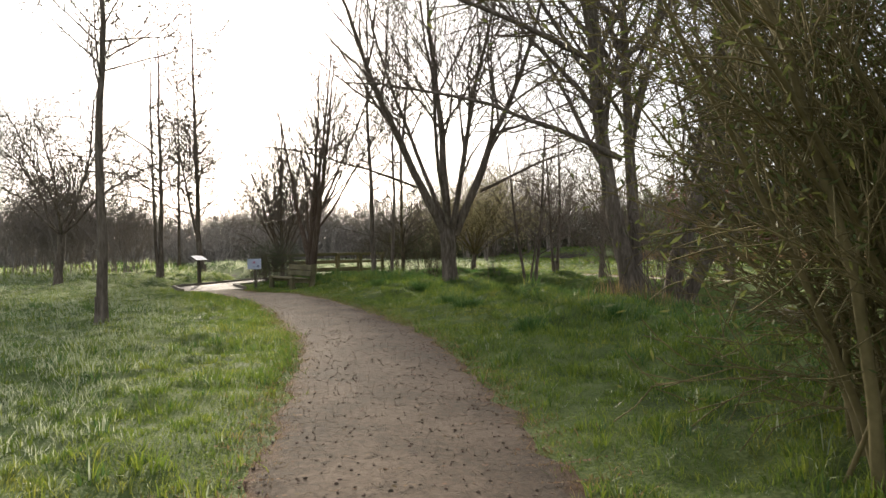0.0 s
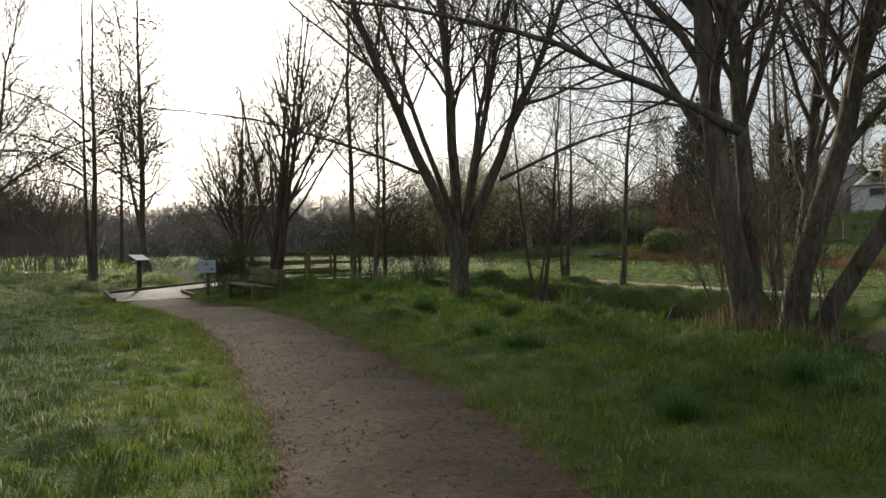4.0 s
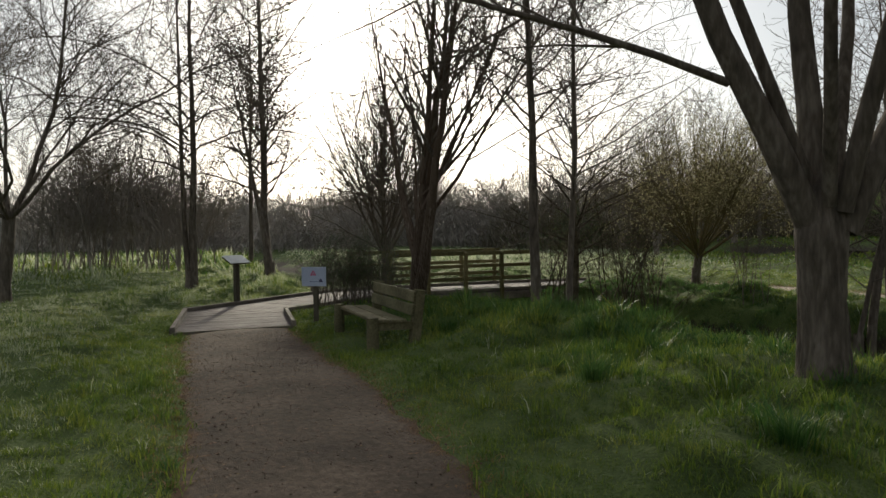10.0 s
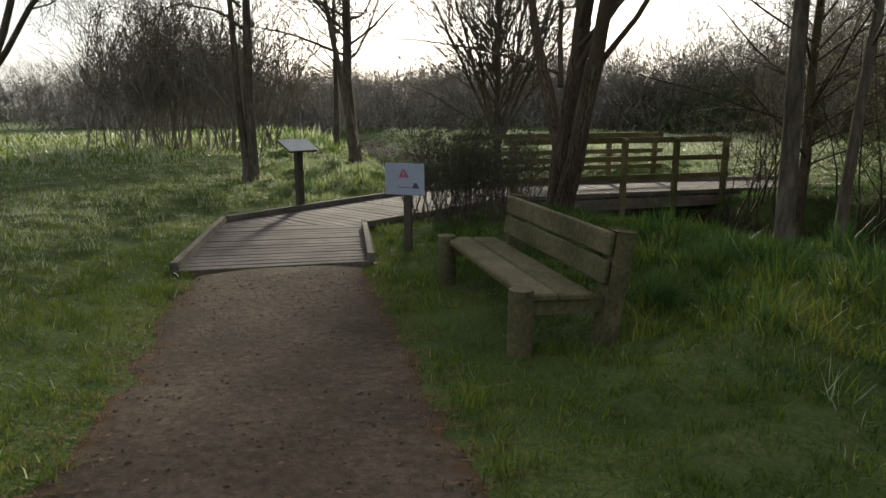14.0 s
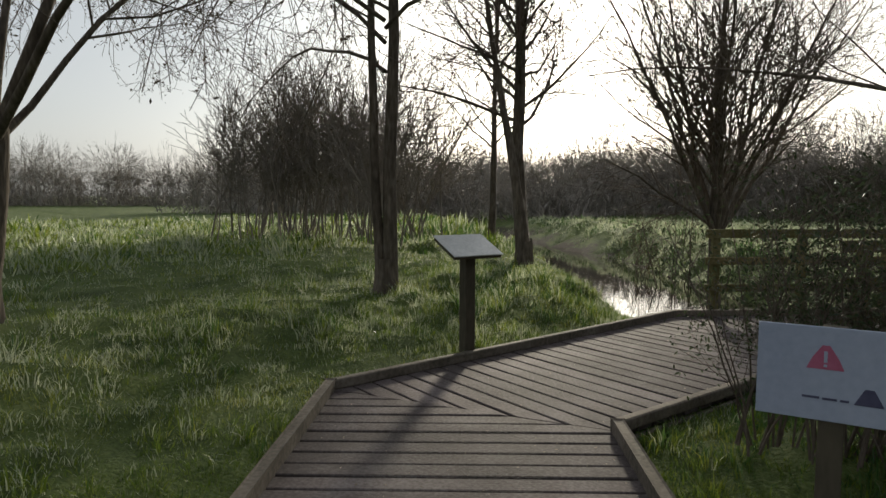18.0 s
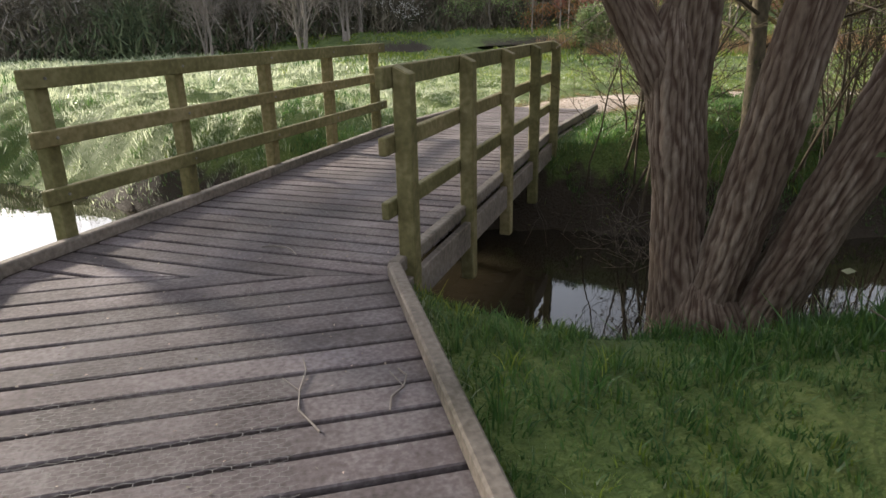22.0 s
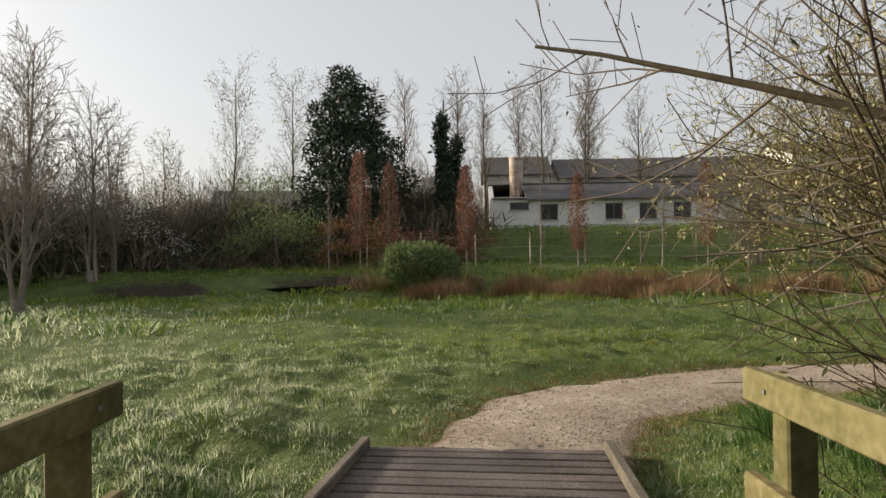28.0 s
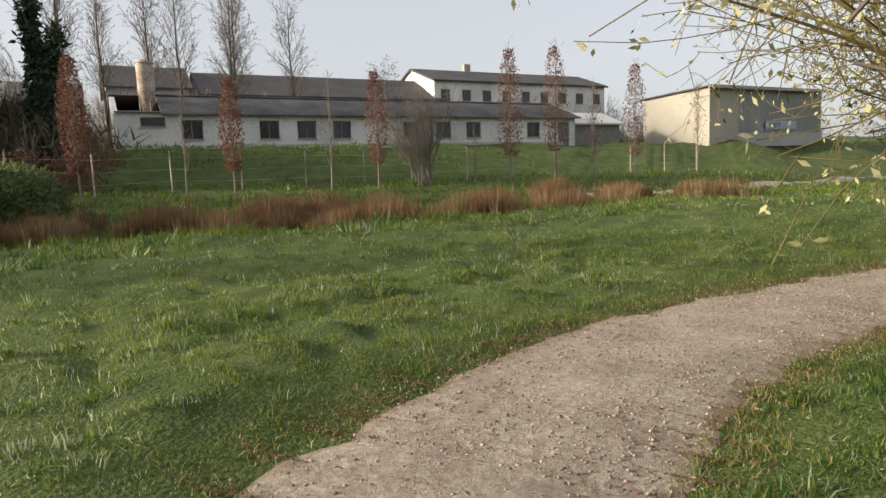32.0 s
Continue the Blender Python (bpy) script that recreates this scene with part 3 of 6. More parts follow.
def clipped(poly, point, normal):
    """A convex polygon cut by a half plane; what lies on the normal's side stays."""
    out = []
    for (ax, ay), (bx, by) in zip(poly, poly[1:] + poly[:1]):
        da, db = (ax - point[0]) * normal[0] + (ay - point[1]) * normal[1], (bx - point[0]) * normal[0] + (by - point[1]) * normal[1]
        if da >= 0:
            out.append((ax, ay))
        if da * db < 0:
            u = da / (da - db)
            out.append((ax + u * (bx - ax), ay + u * (by - ay)))
    return out


def slab(poly, top, thick, bevel=0.006):
    bm = bmesh.new()
    face = bm.faces.new([bm.verts.new((x, y, top)) for x, y in poly])
    if face.normal.z < 0 or sum(poly[i][0] * poly[(i + 1) % len(poly)][1] - poly[(i + 1) % len(poly)][0] * poly[i][1] for i in range(len(poly))) < 0:
        bmesh.ops.reverse_faces(bm, faces=bm.faces[:])
    made = bmesh.ops.extrude_face_region(bm, geom=bm.faces[:])
    for v in made["geom"]:
        if isinstance(v, bmesh.types.BMVert):
            v.co.z -= thick
    bmesh.ops.recalc_face_normals(bm, faces=bm.faces[:])
    if bevel:
        bmesh.ops.bevel(bm, geom=[e for e in bm.edges if abs(e.verts[0].co.z - top) < 1e-5 and abs(e.verts[1].co.z - top) < 1e-5], offset=bevel, segments=1, affect="EDGES", clamp_overlap=True)
    return bm


rng = random.Random(5)
AXES = [(-0.713, 0.701), (0.11, 0.994), (0.63, 0.777), (0.72, 0.694)]
WIDE = [0.17, 0.185, 0.165, 0.151]
for i, (ax, ay) in enumerate(AXES):
    quad = [DECK_LEFT[i], DECK_RIGHT[i], DECK_RIGHT[i + 1], DECK_LEFT[i + 1]]
    reach = [x * ax + y * ay for x, y in quad]
    d = min(reach)
    while d < max(reach):
        wide = WIDE[i] + rng.uniform(-0.004, 0.004)
        p = clipped(clipped(quad, (ax * (d + 0.012), ay * (d + 0.012)), (ax, ay)), (ax * (d + wide - 0.012), ay * (d + wide - 0.012)), (-ax, -ay))
        d += wide
        if len(p) > 2:
            area = abs(sum(p[k][0] * p[(k + 1) % len(p)][1] - p[(k + 1) % len(p)][0] * p[k][1] for k in range(len(p)))) / 2
            if area > 0.004:
                part("plank", slab(p, TOP + rng.uniform(-0.003, 0.003), THICK), PLANK, boardwalk)
for line, out in ((DECK_LEFT, 1), (DECK_RIGHT, -1)):
    for (ax, ay), (bx, by) in zip(line[:-1], line[1:]):
        n = math.hypot(bx - ax, by - ay)
        tx, ty = (bx - ax) / n, (by - ay) / n
        pieces = max(1, round(n / 2.6))
        for j in range(pieces):
            u, v = j / pieces * n, (j + 1) / pieces * n - 0.004
            part("kerb_rail", beam((ax + tx * u, ay + ty * u, TOP + 0.04), (ax + tx * v, ay + ty * v, TOP + 0.04), 0.075, 0.085, 0.01), KERB, boardwalk)
        # edge board under the kerb
        part("edge_beam", beam((ax - ty * 0.05 * out, ay + tx * 0.05 * out, TOP - 0.14), (bx - ty * 0.05 * out, by + tx * 0.05 * out, TOP - 0.14), 0.05, 0.2, 0.006), KERB, boardwalk)
part("threshold_board", beam((*DECK_LEFT[0], TOP - 0.03), (*DECK_RIGHT[0], TOP - 0.03), 0.05, 0.07, 0.006), KERB, boardwalk)


# anti-slip wire netting stapled along the middle of the deck
PITCH, WIRE = 0.034, 0.001
middle = [((DECK_LEFT[i][0] + DECK_RIGHT[i][0]) / 2, (DECK_LEFT[i][1] + DECK_RIGHT[i][1]) / 2) for i in range(5)]
verts = []
for (ax, ay), (bx, by) in zip(middle[:-1], middle[1:]):
    n = math.hypot(bx - ax, by - ay)
    u, v = np.meshgrid(np.arange(0.3, n - 0.3, PITCH * 1.5), np.arange(-0.46, 0.46, PITCH * 0.866), indexing="ij")
    odd = (np.arange(u.shape[1]) % 2) * 0.75 * PITCH
    u = u + odd[None]
    for du0, dv0, du1, dv1 in ((0.0, 0.0, 0.5, 0.0), (0.5, 0.0, 0.75, 0.866), (0.5, 0.0, 0.75, -0.866)):
        a = np.stack([u + du0 * PITCH, v + dv0 * PITCH], -1).reshape(-1, 2)
        b = np.stack([u + du1 * PITCH, v + dv1 * PITCH], -1).reshape(-1, 2)
        s = b - a
        s = np.stack([-s[:, 1], s[:, 0]], 1) / np.hypot(s[:, 0], s[:, 1])[:, None] * WIRE
        q = np.stack([a - s, a + s, b + s, b - s], 1).reshape(-1, 2)
        tx, ty = (bx - ax) / n, (by - ay) / n
        verts.append(np.column_stack([ax + q[:, 0] * tx - q[:, 1] * ty, ay + q[:, 0] * ty + q[:, 1] * tx, np.full(len(q), TOP + 0.0055)]))
verts = np.concatenate(verts)
tagged(mesh_from("wire_netting", verts, [np.arange(len(verts)).reshape(-1, 4)], WIRE_GREY, boardwalk, "thin grey anti-slip wire netting"), kind="stuff")


def railing(name, first, last, posts, inward, label):
    """A three-rail timber railing between two places, its posts run down past the deck's edge."""
    (ax, ay), (bx, by) = first, last
    n = math.hypot(bx - ax, by - ay)
    tx, ty = (bx - ax) / n, (by - ay) / n
    ix, iy = inward
    ob = thing(name, label, "railing", (ax, ay, 0), 0, "bridge railings")
    for j in range(posts):
        u = n * j / (posts - 1)
        x, y = tx * u, ty * u
        bm = bmesh.new()
        add_box(bm, (0.10, 0.10, 1.62), (x, y, 1.17 - 0.81), (0, 0, math.degrees(math.atan2(ty, tx))), 0.008)
        for v in bm.verts:
            if v.co.z > 1.0:
                v.co.z += 0.02 * (1 if (v.co.x - x) * ix + (v.co.y - y) * iy > 0 else -1)
        post = part("post", bm, RAIL, ob)
        for z in (1.13, 0.775, 0.42):
            c = (x + ix * 0.098, y + iy * 0.098, z)
            part("bolt", rod((c[0] - ix * 0.006, c[1] - iy * 0.006, z), (c[0] + ix * 0.004, c[1] + iy * 0.004, z), 0.011, 0.009, 8), METAL, post, "grey bolt head")
    for z, high in ((1.13, 0.115), (0.775, 0.10), (0.42, 0.10)):
        part("rail", beam((-tx * 0.16 + ix * 0.073, -ty * 0.16 + iy * 0.073, z), (tx * (n + 0.16) + ix * 0.073, ty * (n + 0.16) + iy * 0.073, z), 0.046, high, 0.007), RAIL, ob)
    return ob


railing("bridge_railing", (-5.93, 22.0), (-3.04, 25.51), 5, (-0.775, 0.632), "mossy yellow-green timber railing on the bridge")
railing("bridge_railing", (-7.9, 23.21), (-4.88, 26.9), 5, (0.775, -0.632), "mossy timber railing on the far side of the bridge")
bridge_frame = thing("trestle", "dark timber bearers and blocks carrying the footbridge", "bridge", (-5.5, 24.4, 0), 0)
for off in (-0.85, 0.0, 0.85):
    part("bearer", beam((-1.75 - 0.777 * off, -2.0 + 0.63 * off, -0.13), (1.75 - 0.777 * off, 2.15 + 0.63 * off, -0.13), 0.12, 0.22, 0.01), DARKWOOD, bridge_frame)
for s in (-1, 1):
    for off in (-0.95, 0.95):
        part("block", box((0.3, 0.3, 0.5), (s * 1.75 - 0.777 * off, s * 2.1 + 0.63 * off, -0.48), (0, 0, 51), 0.02), DARKWOOD, bridge_frame)

for x, y in ((-0.35, -2.55), (-0.5, -2.78)):
    part("block", box((0.22, 0.24, 0.4), (x, y, -0.45), (0, 0, 51), 0.015), DARKWOOD, bridge_frame)
# twigs blown onto the boards
for k, (x, y, turn, long) in enumerate(((-6.72, 20.82, 92, 0.55), (-6.38, 20.72, 78, 0.3), (-6.6, 22.6, 130, 0.3))):
    twig = thing("fallen_twig", "thin bent twig lying on the boards", "twig", (x, y, TOP + 0.008), turn, "twigs on the boards")
    bm = bmesh.new()
    bends = [(long * (u - 0.5), 0.045 * math.sin(5 * u + k), 0.004 * math.sin(9 * u)) for u in (0, 0.3, 0.55, 0.8, 1)]
    for a, b in zip(bends[:-1], bends[1:]):
        rod(a, b, 0.0042, 0.0034, 6, bm)
    part("stem", bm, TWIG_GREY, twig)
    part("side_twig", rod(bends[2], (bends[2][0] + 0.1, bends[2][1] + 0.05, 0.012), 0.003, 0.0018, 6), TWIG_GREY, twig)
# ---- bench, sign and reading desk ----
bench = thing("bench", "weathered mossy timber bench with stout posts beside the path", "bench", (-2.95, 16.0, 0.0), math.degrees(math.atan2(1.2, -1.4)))
bench.scale = (1.09, 1.07, 1.07)
for x in (-0.9, 0.9):
    part("front_post", rod((x, 0.02, -0.1), (x, 0.02, 0.50), 0.088, 0.08, 16), BENCHWOOD, bench)
    part("back_post", beam((x, -0.55, -0.1), (x, -0.67, 0.84), 0.12, 0.10, 0.015), BENCHWOOD, bench)
    part("cross_bearer", beam((x * 0.97, 0.02, 0.375), (x * 0.97, -0.6, 0.36), 0.07, 0.09, 0.008), BENCHWOOD, bench)
for j in range(2):
    part("seat_plank", box((1.9, 0.23, 0.05), (0, -0.1 - 0.245 * j, 0.445 - 0.012 * j), (2, 0, 0), 0.012), BENCHWOOD, bench)
    part("back_plank", box((1.86, 0.045, 0.16), (0, -0.56 - 0.024 * j, 0.575 + 0.185 * j), (7, 0, 0), 0.012), BENCHWOOD, bench)

sign = thing("warning_sign", "white warning notice on a short timber post by the boardwalk", "sign", (-5.0, 17.62, 0.08), 16)
part("post", box((0.09, 0.07, 1.12), (0.02, 0.045, 0.455), (0, 0, 0), 0.006), DARKWOOD, sign)
board = part("board", box((0.5, 0.012, 0.375), (0, 0, 0.83), (0, 0, 0), 0.003), BOARD_WHITE, sign, "white notice board")
bm = bmesh.new()
bm.faces.new([bm.verts.new(v) for v in ((-0.075, -0.0085, 0.85), (0.055, -0.0085, 0.85), (0.035, -0.0085, 0.895), (0.003, -0.0085, 0.945), (-0.023, -0.0085, 0.945), (-0.055, -0.0085, 0.895))])
part("warning_triangle", bm, PRINT_RED, board, "faded pink warning triangle")
part("exclamation_mark", box((0.012, 0.002, 0.045), (-0.01, -0.0105, 0.9)), BOARD_WHITE, board)
part("exclamation_dot", box((0.012, 0.002, 0.01), (-0.01, -0.0105, 0.865)), BOARD_WHITE, board)
bm = bmesh.new()
bm.faces.new([bm.verts.new(v) for v in ((0.09, -0.0085, 0.725), (0.19, -0.0085, 0.725), (0.155, -0.0085, 0.79), (0.125, -0.0085, 0.79))])
part("pictogram", bm, PRINT_DARK, board, "dark printed pictogram")
for wide, x, z in ((0.06, -0.055, 0.735), (0.05, 0.01, 0.733), (0.03, 0.06, 0.733)):
    part("print_line", box((wide, 0.002, 0.009), (x, -0.0085, z)), PRINT_DARK, board)

desk = thing("information_lectern", "grey sloping information panel on a square timber post", "information board", (-8.52, 19.2, 0.03), 78)
part("post", box((0.115, 0.115, 1.18), (0, 0, 0.43), (0, 0, 0), 0.008), DARKWOOD, desk)
part("backing_frame", box((0.53, 0.4, 0.03), (0, 0, 1.085), (24, 0, 0), 0.004), DARKWOOD, desk)
panel = part("panel", box((0.55, 0.42, 0.012), (0, -0.01, 1.109), (24, 0, 0), 0.003), PANEL, desk, "weathered pale information panel")


# ---- trees ----
class Wood:
    """Collects tapered limbs and leaves in buckets, each of which becomes one mesh."""

    def __init__(self, seed):
        self.rng = np.random.RandomState(seed)
        self.tubes, self.leaves, self.tips, self.crest = {}, {}, [], {}

    def tube(self, bucket, pts, radii, sides):
        pts, radii = np.asarray(pts, float), np.asarray(radii, float)
        t = np.gradient(pts, axis=0)
        t /= np.linalg.norm(t, axis=1)[:, None] + 1e-9
        ref = np.array([0.31, 0.87, 0.38]) if abs(t[0] @ (0.31, 0.87, 0.38)) < 0.9 else np.array([1.0, 0.0, 0.0])
        a = np.cross(t, ref)
        a /= np.linalg.norm(a, axis=1)[:, None] + 1e-9
        b = np.cross(t, a)
        ang = np.arange(sides) * 2 * np.pi / sides
        ring = pts[:, None] + radii[:, None, None] * (np.cos(ang)[None, :, None] * a[:, None] + np.sin(ang)[None, :, None] * b[:, None])
        self.tubes.setdefault(bucket, []).append((ring.reshape(-1, 3), len(pts), sides))
        self.crest.setdefault(bucket, []).append(np.full(len(pts) * sides, 0.55))

    def ridged(self, bucket, pts, radii, sides=112, deep=0.012, seed=0.0, step=0.022):
        """A stem whose bark stands in broken, interlaced ridges."""
        pts, radii = np.asarray(pts, float), np.asarray(radii, float)
        run = np.r_[0, np.cumsum(np.linalg.norm(np.diff(pts, axis=0), axis=1))]
        along = np.arange(0, run[-1], step)
        p = np.stack([np.interp(along, run, pts[:, i]) for i in range(3)], 1)
        for _ in range(6):
            p[1:-1] = (p[:-2] + 2 * p[1:-1] + p[2:]) / 4
        r = np.interp(along, run, radii)
        t = np.gradient(p, axis=0)
        t /= np.linalg.norm(t, axis=1)[:, None]
        a = np.cross(t, np.array([0.31, 0.87, 0.18]))
        a /= np.linalg.norm(a, axis=1)[:, None]
        b = np.cross(t, a)
        ang = np.arange(sides) * 2 * np.pi / sides
        A, Z = ang[None], along[:, None] + seed
        weave = 0.5 * np.sin(5 * Z + 2 * A + np.sin(4 * Z - 2 * A)) + 0.9 * np.sin(5 * A + 1.3 * Z) + 0.25 * np.sin(19 * Z - 4 * A)
        drift = 0.6 * np.sin(7 * Z - 3 * A + 1.0) + 0.5 * np.sin(3 * A - 2 * Z + seed) + 0.2 * np.sin(23 * Z + 5 * A)
        count = max(6, round(float(r.mean()) * 80))
        ridge = np.minimum(np.abs(np.sin(count * A + 3.2 * Z + 1.6 * weave)), np.abs(np.sin((count - 1) * A - 2.4 * Z + 1.6 * drift))) ** 0.5
        ridge = 1.15 * ridge + 0.16 * np.sin(41 * Z + 9 * A + 3 * drift) + 0.1 * np.sin(67 * Z - 13 * A)
        lump = 0.06 * np.sin(2 * A + 2.1 * Z) + 0.05 * np.sin(3 * A - 3.3 * Z + seed) + 0.10 * np.exp(-(((Z - seed - 1.15) / 0.16) ** 2)) * np.cos(A - 2.0)
        rr = r[:, None] * (1 + lump) + deep * (ridge - 0.8) * np.clip(r[:, None] / 0.11, 0.6, 1.3)
        ring = p[:, None] + rr[..., None] * (np.cos(A)[..., None] * a[:, None] + np.sin(A)[..., None] * b[:, None])
        self.tubes.setdefault(bucket, []).append((ring.reshape(-1, 3), len(p), sides))
        # crest keeps the ridge tops clear of the painted trough darkening
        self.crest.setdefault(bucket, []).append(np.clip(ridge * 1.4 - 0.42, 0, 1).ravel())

    def cloud(self, bucket, at, size, long=1.5, flat=0.0, rise=0.0):
        """Leaves at many places at once."""
        r, n = self.rng, len(at)
        u = r.normal(size=(n, 3)) + np.array([0, 0, rise - flat])
        u /= np.linalg.norm(u, axis=1)[:, None]
        v = np.cross(u, r.normal(size=(n, 3)))
        v /= np.linalg.norm(v, axis=1)[:, None] + 1e-9
        s = size * r.uniform(0.6, 1.35, (n, 1))
        at = np.asarray(at)
        self.leaves.setdefault(bucket, []).append(np.stack([at, at + u * s * long * 0.5 + v * s * 0.3, at + u * s * long, at + u * s * long * 0.5 - v * s * 0.3], 1))

    def grow(self, start, way, length, r, level, S):
        rng = self.rng
        n = S["seg"][level]
        p, d = np.array(start, float), np.array(way, float) / np.linalg.norm(way)
        pts = [p]
        for _ in range(n):
            d = d + rng.normal(size=3) * S["wob"][level] + np.array([0, 0, S["up"][level]])
            d /= np.linalg.norm(d)
            p = p + d * length / n
            pts.append(p)
        u = np.linspace(0, 1, n + 1)
        radii = np.maximum(r * (1 - (1 - S["tip"][level]) * u), S["thin"])
        bucket = "trunk" if level <= 0 else "branchwork" if level <= S["deep"] - 2 else "twigwork"
        self.tube(bucket, pts, radii, S["sides"][level])
        self.kids(np.array(pts), radii, length, level, S)

    def kids(self, pts, radii, length, level, S):
        rng = self.rng
        n = len(pts) - 1
        if level >= S["deep"]:
            self.tips.append((pts[-1], pts[-1] - pts[-2]))
            self.tips.append((pts[n // 2], pts[-1] - pts[-2]))
            return
        count = int(S["kids"][level] * length + rng.rand())
        spin = rng.rand() * 6.28
        for k in range(count):
            w = S["from"][level] + (1 - S["from"][level]) * (k + rng.rand()) / count
            i = min(int(w * n), n - 1)
            q = w * n - i
            at = pts[i] * (1 - q) + pts[i + 1] * q
            axis = pts[i + 1] - pts[i]
            axis /= np.linalg.norm(axis)
            spin += 2.4 + rng.normal() * 0.4
            side = np.cross(axis, (math.cos(spin), math.sin(spin), 0.37))
            side /= np.linalg.norm(side) + 1e-9
            a = radians(S["angle"][level] + rng.normal() * 9)
            way = axis * math.cos(a) + side * math.sin(a)
            long = S["ratio"][level] * length * (1.15 - 0.75 * w) * rng.uniform(0.7, 1.25)
            long = min(max(long, S["least"]), S["most"][level])
            rr = (radii[i] * (1 - q) + radii[i + 1] * q) * S["thick"][level]
            self.grow(at, way, long, max(rr, S["thin"]), level + 1, S)

    def limb(self, start, azimuth, lean, length, r, S, level=0, bend=0.0, tip=0.3, segs=8, wob=0.05, sides=10, bucket="trunk"):
        """A main limb set by hand: compass turn and lean from upright in degrees, bending by so many degrees along its length."""
        rng = self.rng
        p = np.array(start, float)
        pts = [p]
        for i in range(segs):
            a, e = radians(azimuth), radians(lean + bend * i / segs)
            d = np.array([math.cos(a) * math.sin(e), math.sin(a) * math.sin(e), math.cos(e)]) + rng.normal(size=3) * wob
            p = p + d / np.linalg.norm(d) * length / segs
            pts.append(p)
        radii = np.maximum(r * (1 - (1 - tip) * np.linspace(0, 1, segs + 1) ** 0.8), S["thin"])
        self.tube(bucket, pts, radii, sides)
        self.kids(np.array(pts), radii, length, level, S)
        return pts

    def dress(self, bucket, each, size, long=1.6, spread=0.06, flat=0.3):
        tips = np.array([at for at, _ in self.tips])
        tips = np.repeat(tips, self.rng.poisson(each, len(tips)), axis=0)
        if len(tips):
            self.cloud(bucket, tips + self.rng.normal(size=tips.shape) * spread, size, long, flat)

    def build(self, parent, skins):
        for bucket, some in self.tubes.items():
            verts, faces, base = [], [], 0
            for ring, n, s in some:
                verts.append(ring)
                i, j = np.meshgrid(np.arange(n - 1), np.arange(s), indexing="ij")
                a, b = i * s + j, i * s + (j + 1) % s
                faces.append(base + np.stack([a, b, b + s, a + s], -1).reshape(-1, 4))
                base += n * s
            ob = mesh_from(bucket, np.concatenate(verts), [np.concatenate(faces)], skins[bucket], parent, smooth=True)
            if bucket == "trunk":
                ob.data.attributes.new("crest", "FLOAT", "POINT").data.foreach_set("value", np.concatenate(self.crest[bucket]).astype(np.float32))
            tagged(ob, kind="" if bucket == "trunk" else "stuff")
        for bucket, some in self.leaves.items():
            v = np.concatenate(some).reshape(-1, 3)
            k = np.arange(len(v) // 4) * 4
            tagged(mesh_from("foliage" if bucket != "blossom" else bucket, v, [np.stack([k, k + 1, k + 2, k + 3], 1)], skins[bucket], parent), kind="stuff")


def habit(**more):
    """How a kind of tree branches, level by level."""
    S = dict(deep=3, seg=[9, 6, 3, 1], wob=[0.05, 0.09, 0.12, 0.15], up=[0.03, 0.06, 0.04, 0.02], tip=[0.3, 0.25, 0.3, 0.5], sides=[10, 6, 3, 3], kids=[2.4, 2.6, 3.4], angle=[42, 42, 45], ratio=[0.5, 0.5, 0.5], thick=[0.5, 0.5, 0.5], least=0.25, most=[4.0, 1.6, 0.8], thin=0.003)
    S["from"] = [0.25, 0.15, 0.1]
    S.update(more)
    return S


WILLOW = habit(angle=[36, 40, 44], kids=[2.3, 3.6, 4.2], up=[0.02, 0.06, 0.04, 0.0], thin=0.004)
ALDER = habit(thin=0.004, angle=[60, 48, 45], kids=[4.0, 3.8, 3.4], ratio=[0.3, 0.55, 0.5], most=[2.8, 1.3, 0.6], up=[0.02, 0.05, 0.02, 0.0], thick=[0.35, 0.5, 0.5])
CATKIN_ALDER = dict(ALDER, thin=0.0065, kids=[4.6, 4.2, 4.0], ratio=[0.32, 0.55, 0.55])
SHRUB = habit(deep=2, seg=[6, 3, 1], wob=[0.06, 0.1, 0.14], sides=[5, 3, 3], kids=[3.6, 4.0], angle=[32, 38], ratio=[0.45, 0.45], most=[1.2, 0.6], up=[0.02, 0.03, 0.0])
SKINS = dict(trunk=BARK, branchwork=BARK, twigwork=TWIG, buds=BUD, foliage=LEAF_YOUNG, catkins=CATKIN, blossom=BLOSSOM)


def on_ground(x, y, sink=0.06):
    return (x, y, float(height(np.array([x]), np.array([y]))[0]) - sink)


def flare(wood, top, r, spread=1.7, sides=14, high=0.55):
    """The foot of a trunk, spreading to the ground."""
    z = np.array([-0.25, 0.0, 0.12, 0.3, high])
    rad = r * np.array([spread * 1.1, spread, 1 + (spread - 1) * 0.45, 1 + (spread - 1) * 0.15, 1.0])
    p = np.column_stack([np.outer(z / high, np.array(top[:2])), z])
    wood.tube("trunk", p, rad, sides)


